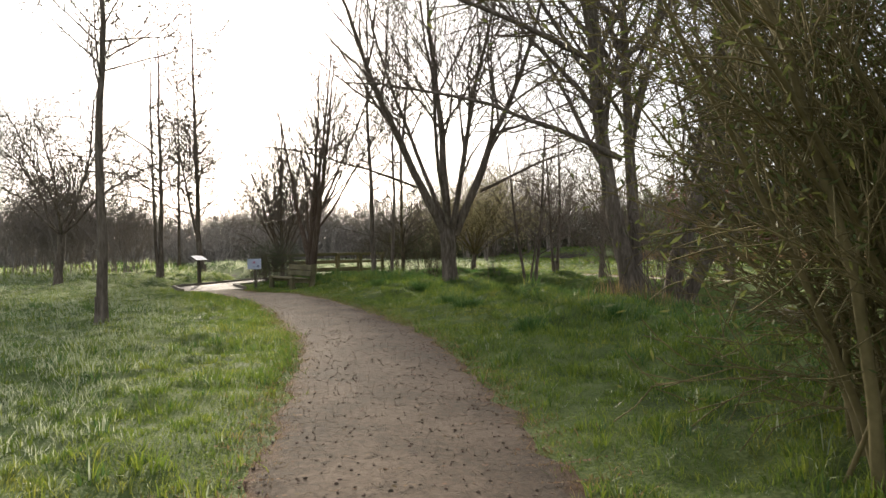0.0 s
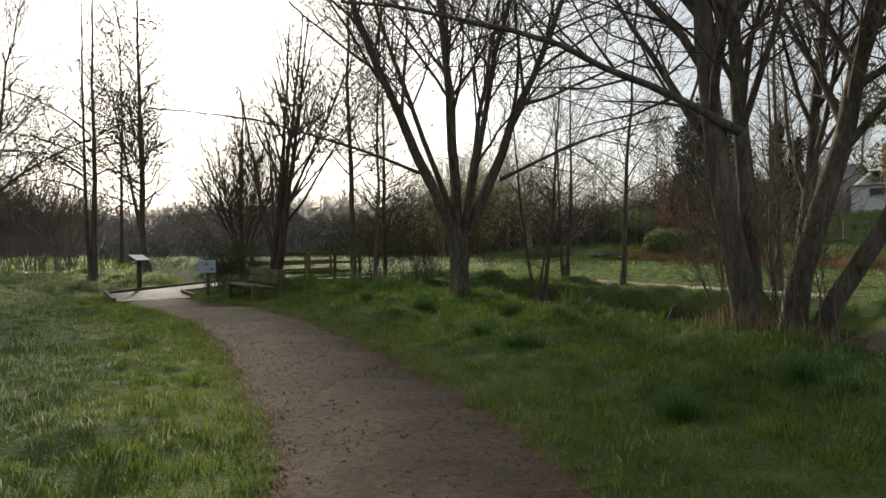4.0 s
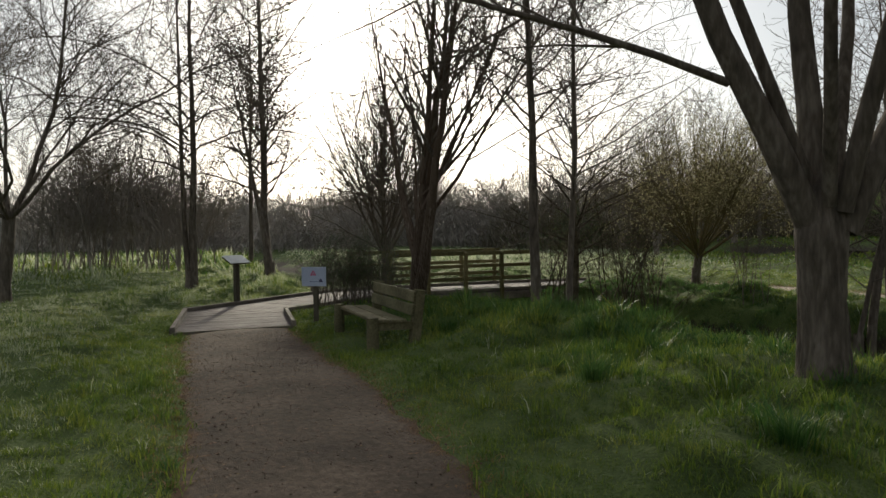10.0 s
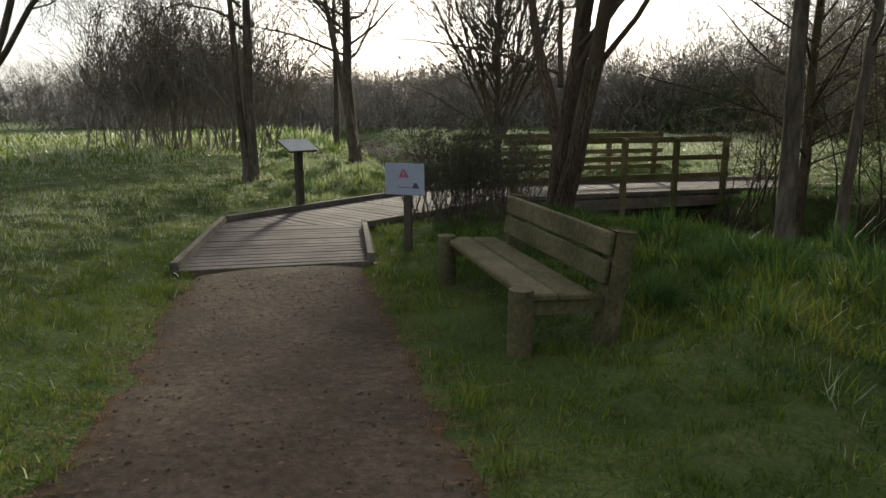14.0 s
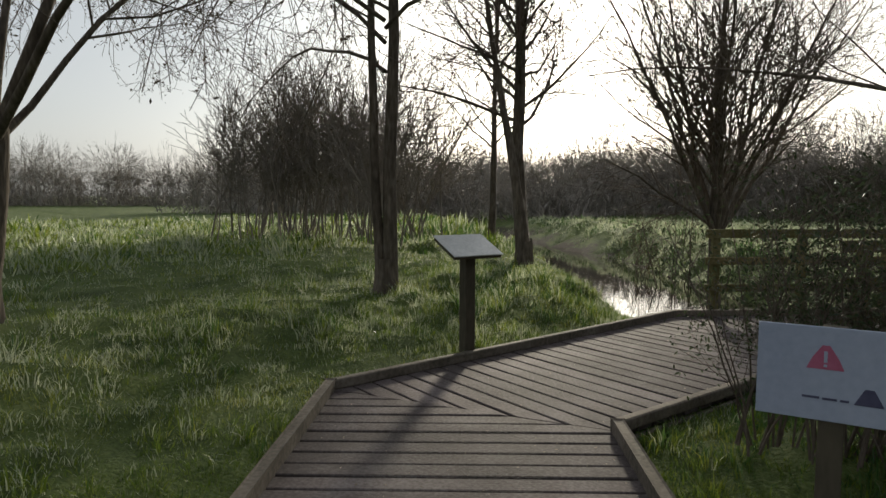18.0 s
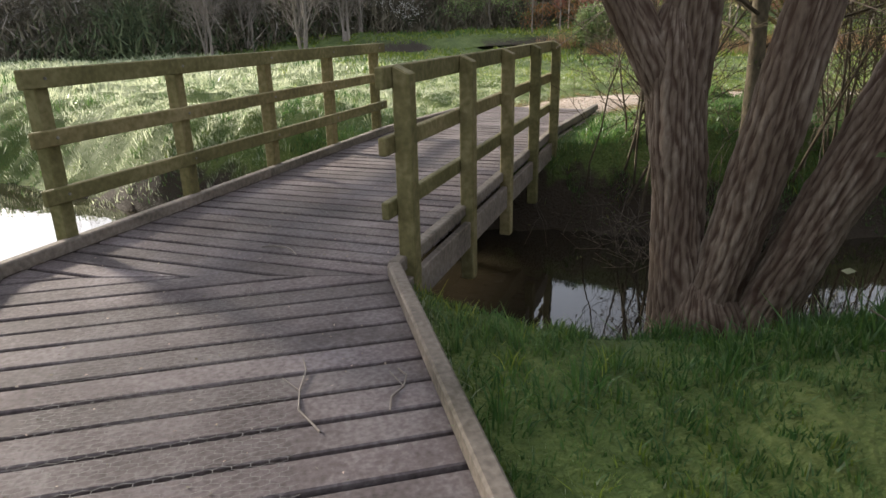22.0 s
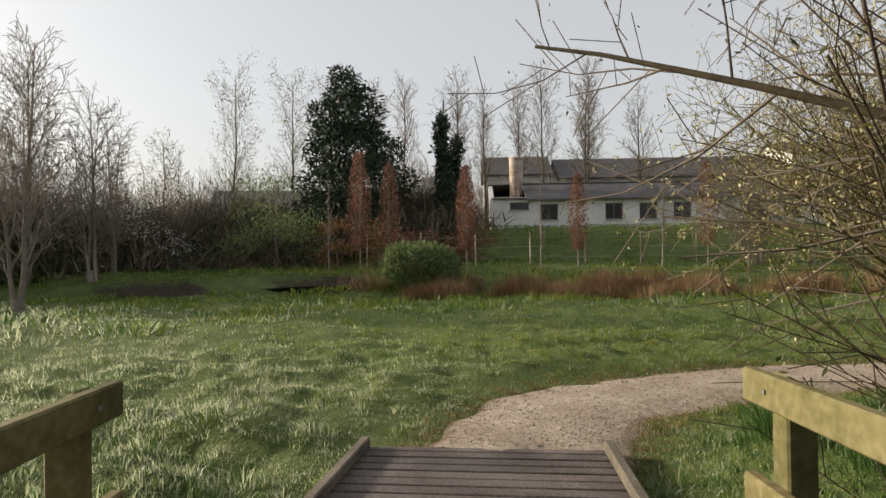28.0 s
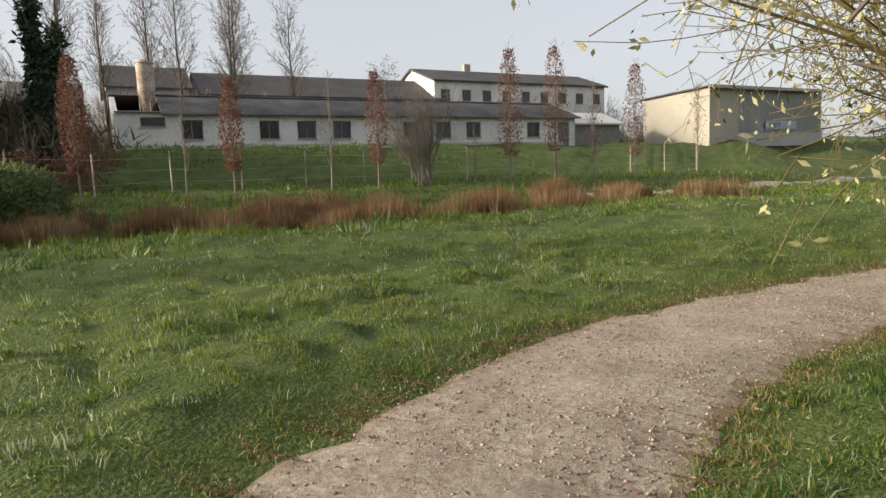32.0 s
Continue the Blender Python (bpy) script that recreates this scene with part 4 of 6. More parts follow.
def tall_tree(name, x, y, tall, r, label, category, seed, S=ALDER, lean=(0, 2), stems=1, bare=0.25, bud=0.0, leaf=0.0, skins=None, group="", turn=0.0, size=0.05):
    """A straight-stemmed tree: one or more poles with side branches."""
    ob = thing(name, label, category, on_ground(x, y), 0, group)
    w = Wood(seed)
    T = dict(S)
    T["from"] = [bare, 0.15, 0.1]
    flare(w, (0, 0, 0.55), r, 1.5, 12)
    for i in range(stems):
        w.limb((0.10 * (stems - 1) * math.cos(2.1 * i + turn), 0.10 * (stems - 1) * math.sin(2.1 * i + turn), 0.0), lean[0] + 160 * i, lean[1] + 3 * i, tall * (1 - 0.12 * i), r * (1 - 0.2 * i), T, tip=0.12, segs=12, wob=0.035, sides=10)
    if bud:
        w.dress("buds", bud, size, 1.5, 0.08)
    if leaf:
        w.dress("foliage", leaf, size, 1.7, 0.08)
    w.build(ob, {**SKINS, **(skins or {})})
    return ob


# the dense willow bush by the first bend
bush = thing("willow_bush", "dense olive willow bush with young yellow-green leaves", "bush", on_ground(10.1, 1.25))
w = Wood(11)
LOOSE = habit(deep=2, seg=[6, 3, 2], sides=[5, 3, 3], kids=[4.2, 4.6], angle=[34, 40], ratio=[0.4, 0.42], most=[1.6, 0.75], wob=[0.06, 0.1, 0.14], up=[0.03, 0.05, 0.0], thin=0.0035)
for i in range(95):
    az = w.rng.uniform(0, 360)
    toward_path = 110 < az < 265
    w.limb((w.rng.normal() * 0.4, w.rng.normal() * 0.55, 0), az, abs(w.rng.normal()) * (20 if toward_path else 24) + 3, w.rng.uniform(2.6, 4.8) if toward_path else w.rng.uniform(2.3, 4.6), w.rng.uniform(0.012, 0.035), LOOSE, bend=20 if toward_path else 26, tip=0.25, sides=6, bucket="branchwork")
for z in (0.1, 0.3, 0.6, 1.0, 1.5, 2.1):
    for k in range(9):
        w.limb((w.rng.normal() * 0.3, w.rng.normal() * 0.4, z), 125 + 17 * k, 48 + 22 * w.rng.rand(), w.rng.uniform(1.3, 2.5), 0.01, LOOSE, bend=20, tip=0.25, sides=5, bucket="branchwork")
w.dress("foliage", 2.0, 0.024, 2.4, 0.09, 0.0)
w.build(bush, {**SKINS, "trunk": TWIG_OLIVE, "branchwork": TWIG_OLIVE, "twigwork": TWIG_OLIVE})

# the many-stemmed willow on the right bank
many = thing("willow_tree", "large many-stemmed bare willow on the stream bank", "tree", on_ground(8.6, 10.25), 0, "bank willows")
w = Wood(21)
for az, lean, long, r, bend, x, y in ((195, 8, 11, 0.20, -2, -0.4, -0.45), (120, 5, 12, 0.15, 0, -0.3, -0.3), (25, 13, 11, 0.20, 3, 0.3, 0.4), (340, 26, 10, 0.15, 6, 0.45, 0.2), (60, 20, 10, 0.13, 5, 0.25, 0.55)):
    w.limb((x, y, -0.2), az, lean, long, r, WILLOW, bend=bend, tip=0.2, segs=10)
for az, lean, long, r, z in ((203, 60, 6.0, 0.075, 4.4), (206, 66, 5.5, 0.065, 2.9), (190, 50, 5, 0.06, 5.6)):
    w.limb((-0.5 + 0.1 * math.cos(radians(az)), -0.55 + 0.1 * math.sin(radians(az)), z), az, lean, long, r, WILLOW, level=1, bend=24, tip=0.25, bucket="branchwork", sides=7)
for i in range(34):
    w.limb((0.45 * w.rng.normal(), 0.45 * w.rng.normal(), 0), w.rng.uniform(60, 280), 6 + 16 * abs(w.rng.normal()), w.rng.uniform(1.8, 3.6), 0.012, dict(SHRUB, kids=[4.2, 4.2], thin=0.0035, most=[1.1, 0.5]), bend=14, tip=0.3, segs=6, sides=5, bucket="branchwork")
w.dress("foliage", 0.25, 0.03, 1.8)
w.build(many, SKINS)

# the pollard willow with its V of limbs
poll = thing("willow_tree", "bare pollard willow with a stout forked trunk", "tree", on_ground(3.36, 14.16), 0, "bank willows")
poll.scale = (1.2, 1.2, 1.15)
w = Wood(22)
flare(w, (-0.03, 0, 0.55), 0.155, 1.45, 18)
w.ridged("trunk", [(-0.03, 0, -0.1), (-0.03, 0, 0.4), (-0.04, 0, 0.8), (-0.05, 0, 1.15), (-0.05, 0, 1.45), (-0.05, 0, 1.6)], [0.185, 0.165, 0.162, 0.175, 0.14, 0.04], 130, 0.01, 7.7)
for az, lean, long, r, bend, z in ((205, 25, 7.5, 0.115, -6, 1.15), (195, 19, 7.5, 0.06, -6, 1.4), (150, 3, 7.5, 0.11, 2, 1.25), (25, 22, 7.5, 0.115, -6, 1.15), (330, 14, 7.0, 0.075, 4, 1.3), (70, 20, 7.0, 0.065, 3, 1.35), (270, 24, 6.5, 0.055, 2, 1.35)):
    w.limb((0.10 * math.cos(radians(az)), 0.10 * math.sin(radians(az)), z), az, lean, long, r, WILLOW, bend=bend, tip=0.18, segs=9, wob=0.045)
for az, lean, long, r, z in ((207, 66, 4.6, 0.035, 2.3), (25, 60, 4.2, 0.04, 2.2), (300, 60, 3.0, 0.03, 2.3)):
    w.limb((0.75 * math.cos(radians(az)), 0.75 * math.sin(radians(az)), z), az, lean, long, r, WILLOW, level=1, bend=26, tip=0.25, bucket="branchwork", sides=7)
w.dress("foliage", 0.12, 0.03, 1.8)
w.build(poll, SKINS)

# the big three-stemmed willow beside the bridge
def bough(w, foot, az, lean, bend, r, seed, rough=2.6, long=6.5, S=WILLOW):
    """A stem with ridged bark below that runs out into bare twigs above."""
    a, n = radians(az), 8
    pts = [np.array(foot, float)]
    for i in range(n):
        e = radians(lean + bend * i / n)
        pts.append(pts[-1] + rough / n * np.array([math.cos(a) * math.sin(e), math.sin(a) * math.sin(e), math.cos(e)]) + w.rng.normal(size=3) * 0.012)
    w.ridged("trunk", pts, np.linspace(r * 1.1, r * 0.84, n + 1), max(60, int(r * 1000)), 0.1 * r, seed)
    w.limb(pts[-1] - (pts[-1] - pts[-2]) * 0.25, az, lean + bend, long, r * 0.8, dict(S, **{"from": [0.05, 0.15, 0.1]}), bend=-3, tip=0.16, segs=11, wob=0.035, sides=14)


big = thing("willow_tree", "big willow of three stems with deeply ridged bark", "tree", on_ground(-4.69, 21.03, 0.0), 0, "bank willows")
w = Wood(23)
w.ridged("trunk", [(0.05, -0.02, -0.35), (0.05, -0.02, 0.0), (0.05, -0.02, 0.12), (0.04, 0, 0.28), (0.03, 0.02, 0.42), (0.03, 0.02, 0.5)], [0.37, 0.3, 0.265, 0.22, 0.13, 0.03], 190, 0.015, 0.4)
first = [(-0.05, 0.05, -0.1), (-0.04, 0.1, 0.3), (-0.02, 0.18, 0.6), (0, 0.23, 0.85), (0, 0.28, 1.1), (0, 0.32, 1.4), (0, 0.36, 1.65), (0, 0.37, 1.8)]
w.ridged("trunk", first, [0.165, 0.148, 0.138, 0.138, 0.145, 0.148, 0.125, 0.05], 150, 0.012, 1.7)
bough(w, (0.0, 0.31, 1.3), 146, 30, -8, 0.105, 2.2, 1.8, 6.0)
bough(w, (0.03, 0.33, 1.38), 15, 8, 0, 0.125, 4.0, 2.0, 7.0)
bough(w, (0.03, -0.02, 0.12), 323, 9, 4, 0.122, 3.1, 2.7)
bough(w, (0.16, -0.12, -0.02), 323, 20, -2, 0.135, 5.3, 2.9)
for az, lean, long, r, z in ((120, 24, 7.0, 0.05, 2.4), (22, 35, 7.0, 0.055, 2.1), (28, 26, 7.5, 0.055, 2.4), (350, 32, 7.0, 0.05, 2.6), (10, 44, 6.0, 0.04, 2.9), (320, 34, 6.5, 0.045, 3.2)):
    w.limb((-0.2, 0.62, z) if 100 < az < 300 else (0.3, -0.22, z) if z < 2.5 else (0.55, -0.45, z), az, lean, long, r, WILLOW, bend=-6, tip=0.2, segs=9, wob=0.05)
w.limb((-0.3, 0.8, 2.6), 196, 68, 3.6, 0.028, WILLOW, level=1, bend=26, tip=0.25, bucket="branchwork", sides=7)
w.dress("foliage", 0.3, 0.02, 2.2)
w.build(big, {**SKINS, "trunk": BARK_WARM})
ALDER_SKINS = {"trunk": BARK_PALE, "branchwork": BARK}
# straight alders and their neighbours
tall_tree("alder_tree", -1.19, 19.85, 12, 0.115, "slender straight alder on the near bank", "tree", 31, lean=(120, 1.0), bare=0.3, group="bank alders")
tall_tree("alder_tree", -0.7, 20.45, 11, 0.085, "slender straight alder at the water's edge", "tree", 33, lean=(20, 2.0), bare=0.3, group="bank alders")
twin = thing("alder_tree", "twin-stemmed alder with drooping twigs of dark catkins", "tree", on_ground(-11.55, 20.62), 0, "meadow alders")
w = Wood(34)
flare(w, (0, 0, 0.55), 0.16, 1.5, 14)
for az, lean, r in ((60, 0.6, 0.12), (230, 0.9, 0.085)):
    w.limb((0.06 * math.cos(radians(az)), 0.06 * math.sin(radians(az)), 0), az, lean, 11, r, dict(ALDER, kids=[2.2, 4.0, 4.0], **{"from": [0.35, 0.15, 0.1]}), tip=0.15, segs=12, wob=0.03, sides=12)
DROOP = dict(WILLOW, up=[0, -0.06, -0.10, -0.06], wob=[0.1, 0.14, 0.16, 0.2], kids=[2.6, 3.6, 4.2], most=[2.0, 1.0, 0.5], thin=0.0035)
for k, (az, lean, long, z) in enumerate(((200, 50, 5.5, 3.6), (225, 60, 6.0, 4.4), (180, 62, 5.0, 3.2), (250, 58, 5.0, 3.9), (160, 55, 4.6, 4.8), (300, 56, 4.0, 4.2), (20, 58, 4.2, 3.8), (210, 45, 6.0, 5.4), (70, 50, 4.0, 4.6))):
    w.limb((0, 0, z), az, lean, long, 0.035, DROOP, bend=70, tip=0.25, segs=9, wob=0.08, sides=7, bucket="branchwork")
w.dress("buds", 1.4, 0.032, 1.6, 0.03)
w.build(twin, SKINS)
tall_tree("alder_tree", -12.95, 25.45, 14, 0.17, "tall dark alder with a leaning second stem", "tree", 35, lean=(215, 1.0), bare=0.2, bud=1.5, size=0.034, S=CATKIN_ALDER, group="meadow alders")
tall_tree("alder_tree", -12.6, 25.1, 8, 0.13, "leaning dark alder stem beside the water", "tree", 36, lean=(205, 9), bare=0.5, bud=1.5, size=0.034, S=CATKIN_ALDER, group="meadow alders")
tall_tree("alder_tree", -17.0, 28.9, 13, 0.11, "tall dark alder at the meadow edge", "tree", 37, lean=(100, 1.0), bare=0.2, bud=1.5, size=0.034, S=CATKIN_ALDER, group="meadow alders")
tall_tree("alder_tree", -0.6, 5.8, 9, 0.10, "thin young alder standing alone in the grass", "tree", 38, lean=(100, 0.6), bare=0.45, bud=1.5, size=0.034, S=CATKIN_ALDER, group="meadow alders")
tall_tree("alder_tree", 4.5, 21.7, 9, 0.09, "slender bare tree of three stems on the far bank", "tree", 40, lean=(40, 4), stems=3, bare=0.2, group="far bank trees")
tall_tree("alder_tree", 7.2, 21.9, 10, 0.10, "slender bare tree on the far bank", "tree", 41, lean=(10, 3), bare=0.2, group="far bank trees")
tall_tree("alder_tree", 5.3, 23.4, 8.5, 0.08, "thin bare tree beyond the stream", "tree", 42, lean=(80, 3), stems=2, bare=0.15, group="far bank trees")
tall_tree("alder_tree", 11.6, 21.4, 9.5, 0.11, "bare grey tree beyond the stream", "tree", 43, lean=(80, 3), stems=2, bare=0.15, group="far bank trees")

# the pale leaning alder across the water, rooted in the bank
pale = thing("alder_tree", "pale mottled alder with exposed roots at the water", "tree", on_ground(-1.46, 24.07, 0.25), 0, "bank alders")
w = Wood(51)
flare(w, (0, 0, 0.55), 0.10, 2.0, 14)
for az in (170, 195, 215, 240, 262, 285, 310):
    w.limb((0.05 * math.cos(radians(az)), 0.05 * math.sin(radians(az)), 0.25), az, 150, 0.6, 0.035, habit(kids=[0, 0, 0]), bend=-20, tip=0.4, segs=5, sides=7)
w.limb((0, 0, 0), 120, 1.2, 11, 0.105, dict(ALDER, thin=0.005, kids=[3.6, 4.4, 4.6], angle=[55, 48, 45], **{"from": [0.22, 0.15, 0.1]}), tip=0.15, segs=12, wob=0.03, sides=12)
for az, lean, long, r, z in ((150, 62, 2.0, 0.016, 2.9), (190, 66, 3.4, 0.022, 2.3), (40, 58, 3.2, 0.022, 2.3), (320, 66, 3.0, 0.02, 2.0), (100, 60, 3.8, 0.045, 2.3), (80, 72, 3.4, 0.028, 2.0), (60, 66, 3.4, 0.026, 2.7), (250, 58, 3.0, 0.02, 1.8), (10, 60, 3.4, 0.02, 3.0), (340, 55, 3.2, 0.02, 3.4), (70, 62, 3.4, 0.02, 3.6), (130, 55, 3.0, 0.018, 3.8), (20, 64, 3.2, 0.018, 1.7)):
    w.limb((0, 0, z), az, lean, long, r, WILLOW, level=1, bend=12, tip=0.25, bucket="branchwork", sides=7)
w.dress("foliage", 0.5, 0.022, 2.0)
w.build(pale, {**SKINS, "trunk": BARK_PALE, "branchwork": SAPLING})

# the flowering goat willow at the bend of the gravel path
goat = thing("goat_willow", "goat willow with pale yellow catkins beside the gravel path", "tree", on_ground(1.3, 26.0))
w = Wood(52)
flare(w, (0, 0, 0.55), 0.11, 1.4, 12)
w.limb((0, 0, 0.4), 30, 8, 0.55, 0.11, habit(kids=[0, 0, 0]), tip=0.9, segs=4, wob=0.02)
for i in range(40):
    az = (16.4 * i * 3 + 10) % 360
    toward_path = 30 < az < 215
    w.limb((0.05, 0.04, 0.75 + 0.2 * w.rng.rand()), az, 18 + 12 * (i % 4), 2.6 if toward_path else 4.0, 0.018 if toward_path else 0.03, dict(WILLOW, kids=[4.6, 5.0, 4.6], wob=[0.08, 0.1, 0.12, 0.15], thin=0.0022, most=[1.6, 0.9, 0.45]), bend=14 - 8 * (i % 3), tip=0.2, segs=8, wob=0.08, bucket="branchwork")
w.limb((0.05, 0.2, 1.0), 112, 62, 2.4, 0.012, dict(SHRUB, kids=[3.0, 3.0], thin=0.002), bend=16, tip=0.25, segs=8, wob=0.05, sides=6, bucket="branchwork")
for _ in range(3):
    w.dress("catkins", 0.75, 0.027, 1.4, 0.018)
w.dress("foliage", 0.5, 0.02, 1.8, 0.04)
w.build(goat, {**SKINS, "branchwork": TWIG_OLIVE, "twigwork": TWIG_OLIVE})

# the old curving tree by the meadow, with drooping outer twigs
old = thing("maple_tree", "crooked dark tree with drooping budding twigs", "tree", on_ground(-12.15, 15.9), 0, "meadow alders")
w = Wood(53)
flare(w, (0, 0, 0.55), 0.15, 1.35, 14)
w.limb((0, 0, 0.45), 60, 5, 1.6, 0.15, habit(kids=[0, 0, 0]), tip=0.85, segs=5, wob=0.05)
for az, lean, long, r, bend in ((215, 30, 7.0, 0.085, 6), (70, 10, 8.0, 0.10, 6), (20, 40, 7.0, 0.08, 36), (300, 36, 6.5, 0.075, 34), (110, 36, 6.0, 0.07, 20), (330, 52, 6.0, 0.06, 44), (250, 44, 5.5, 0.06, 30), (160, 24, 7, 0.08, 8)):
    w.limb((0.07, 0.12, 1.85), az, lean, long, 0.65 * r, dict(WILLOW, wob=[0.1, 0.16, 0.18, 0.2], up=[0, -0.02, -0.05, -0.05], kids=[3.6, 4.6, 4.6], thin=0.004), bend=bend, tip=0.2, segs=9, wob=0.12)
w.dress("buds", 1.3, 0.03, 1.5, 0.05)
w.build(old, SKINS)

# the alder over the upstream water
bank = thing("alder_tree", "broad fine-twigged alder on the stream bank", "tree", on_ground(-10.8, 29.9), 0, "meadow alders")
w = Wood(54)
flare(w, (0, 0, 0.55), 0.16, 1.4, 12)
w.limb((0, 0, 0), 37, 1.5, 10, 0.16, dict(ALDER, kids=[5.2, 4.6, 4.4], angle=[40, 42, 45], ratio=[0.42, 0.5, 0.5], most=[4.2, 1.7, 0.7], **{"from": [0.2, 0.15, 0.1]}), tip=0.12, segs=12, wob=0.03)
for az, lean, long in ((215, 20, 7), (30, 24, 7), (130, 22, 6.5), (300, 25, 6.5), (250, 34, 6), (60, 36, 6), (170, 14, 7), (350, 16, 7)):
    w.limb((0, 0, 2.0), az, lean, long, 0.07, dict(WILLOW, kids=[3.4, 4.2, 4.4]), bend=-4, tip=0.2, segs=8)
w.dress("buds", 0.25, 0.03, 1.5)
w.build(bank, SKINS)

def stems(name, x, y, count, tall, spread, r, label, seed, leaf=0.0, bucket="foliage", size=0.022, skins=None, S=SHRUB, category="shrub", width=0.25, bend=10, group="", long=2.2, lean=0):
    """A bush of many thin stems from one foot."""
    ob = thing(name, label, category, on_ground(x, y, 0.08), 0, group)
    w = Wood(seed)
    for i in range(count):
        a = w.rng.uniform(0, 360)
        w.limb((w.rng.normal() * width, w.rng.normal() * width, 0), a, lean + min(abs(w.rng.normal()), 1.5) * spread, tall * w.rng.uniform(0.6, 1.05), r * w.rng.uniform(0.6, 1.2), S, bend=bend, tip=0.3, segs=6, wob=0.05, sides=5, bucket="branchwork")
    if leaf:
        w.dress(bucket, leaf, size, long, 0.06)
    w.build(ob, {**SKINS, "trunk": TWIG_OLIVE, **(skins or {})})
    return ob


# the dark evergreen shrub between the boardwalk and the bench
privet = thing("privet_shrub", "dark dense evergreen shrub beside the boardwalk", "shrub", on_ground(-4.95, 18.95, 0.08))
w = Wood(61)
for i in range(115):
    along = max(-0.75, min(0.75, w.rng.normal() * 0.45))
    w.limb((0.83 * along + w.rng.normal() * 0.1, 0.56 * along + w.rng.normal() * 0.1, 0), w.rng.uniform(0, 360), min(abs(w.rng.normal()) * 15, 24), 1.5 * w.rng.uniform(0.5, 1.02), 0.009 * w.rng.uniform(0.6, 1.2), dict(SHRUB, kids=[6.5, 6.0], angle=[36, 42], most=[0.45, 0.22], least=0.1, thin=0.0018), bend=8, tip=0.3, segs=6, wob=0.05, sides=5, bucket="branchwork")
w.dress("foliage", 4.2, 0.02, 1.8, 0.06)
w.build(privet, {**SKINS, "foliage": LEAF_DARK, "branchwork": TWIG, "twigwork": TWIG})
# thin shrubs along the banks
stems("alder_sapling", -2.35, 24.75, 13, 3.6, 15, 0.021, "thin many-stemmed alder sapling on the far bank", 62, 0.9, S=dict(SHRUB, kids=[4.4, 4.0], angle=[48, 44], thin=0.003, most=[1.1, 0.5]), skins={"branchwork": SAPLING, "twigwork": SAPLING}, group="bank saplings")
stems("alder_sapling", -0.3, 23.9, 15, 3.2, 18, 0.018, "thin many-stemmed alder sapling on the far bank", 63, 0.9, S=dict(SHRUB, kids=[4.4, 4.0], angle=[48, 44], thin=0.003, most=[1.1, 0.5]), skins={"branchwork": SAPLING, "twigwork": SAPLING}, group="bank saplings")
stems("alder_sapling", 0.5, 23.6, 18, 3.0, 26, 0.014, "low sapling thicket in young leaf at the water", 64, 1.2, skins={"branchwork": SAPLING, "twigwork": SAPLING}, group="bank saplings")
stems("alder_sapling", -12.6, 32.0, 7, 3.4, 12, 0.018, "thin bare saplings by the upstream water", 65, 0.0, group="bank saplings")
stems("alder_sapling", -14.4, 33.2, 14, 2.2, 20, 0.012, "rusty low saplings by the upstream water", 66, 1.0, skins={"foliage": REED}, group="bank saplings")
stems("alder_sapling", 2.6, 23.9, 10, 2.6, 22, 0.012, "low bare saplings beyond the stream", 67, 0.0, group="bank saplings")
stems("bramble", -2.9, 24.15, 26, 0.9, 40, 0.005, "low tangle of bare bramble on the muddy bank", 68, 0.3, S=dict(SHRUB, thin=0.0018), group="bank brambles", width=0.4, bend=60)
stems("bramble", -2.2, 24.5, 30, 0.9, 42, 0.005, "low tangle of bare bramble on the muddy bank", 681, 0.5, S=dict(SHRUB, thin=0.0022), group="bank brambles", width=0.5, bend=60)
stems("bramble", -0.5, 24.2, 30, 1.0, 42, 0.005, "low tangle of bare bramble on the muddy bank", 682, 0.5, S=dict(SHRUB, thin=0.0022), group="bank brambles", width=0.5, bend=60)
stems("bramble", -1.4, 23.75, 20, 0.8, 40, 0.005, "low tangle of bare bramble on the muddy bank", 69, 0.3, S=dict(SHRUB, thin=0.0018), group="bank brambles", width=0.4, bend=60)
# brown thicket in the meadow
for k, (x, y, n, tall) in enumerate(((-24.5, 26.3, 24, 6.0), (-22.3, 27.6, 24, 6.2), (-20.3, 26.6, 22, 5.6), (-26.5, 27.5, 22, 5.4), (-18.6, 26.6, 18, 4.2), (-22.8, 25.2, 18, 4.6))):
    stems("thorn_thicket", x, y, int(0.8 * n), tall, 15, 0.035, "brown bare thorn thicket in the meadow", 70 + k, 0.3, size=0.05, long=1.6, skins={"foliage": UNDERGROWTH, "trunk": BARK, "branchwork": TWIG_GREY, "twigwork": TWIG_GREY}, S=dict(SHRUB, thin=0.009, kids=[3.6, 3.6], most=[2.6, 1.3]), category="thicket", width=1.0, bend=14, group="thorn thickets")
# young trees on the right meadow
stems("willow_bush", 17.5, 20.5, 40, 6.5, 20, 0.04, "yellow-green willow in young leaf across the meadow", 77, 5.0, size=0.09, long=1.6, skins={"foliage": LEAF_YOUNG}, S=dict(SHRUB, thin=0.006, most=[2.2, 1.0]), category="bush", width=0.5, bend=12)


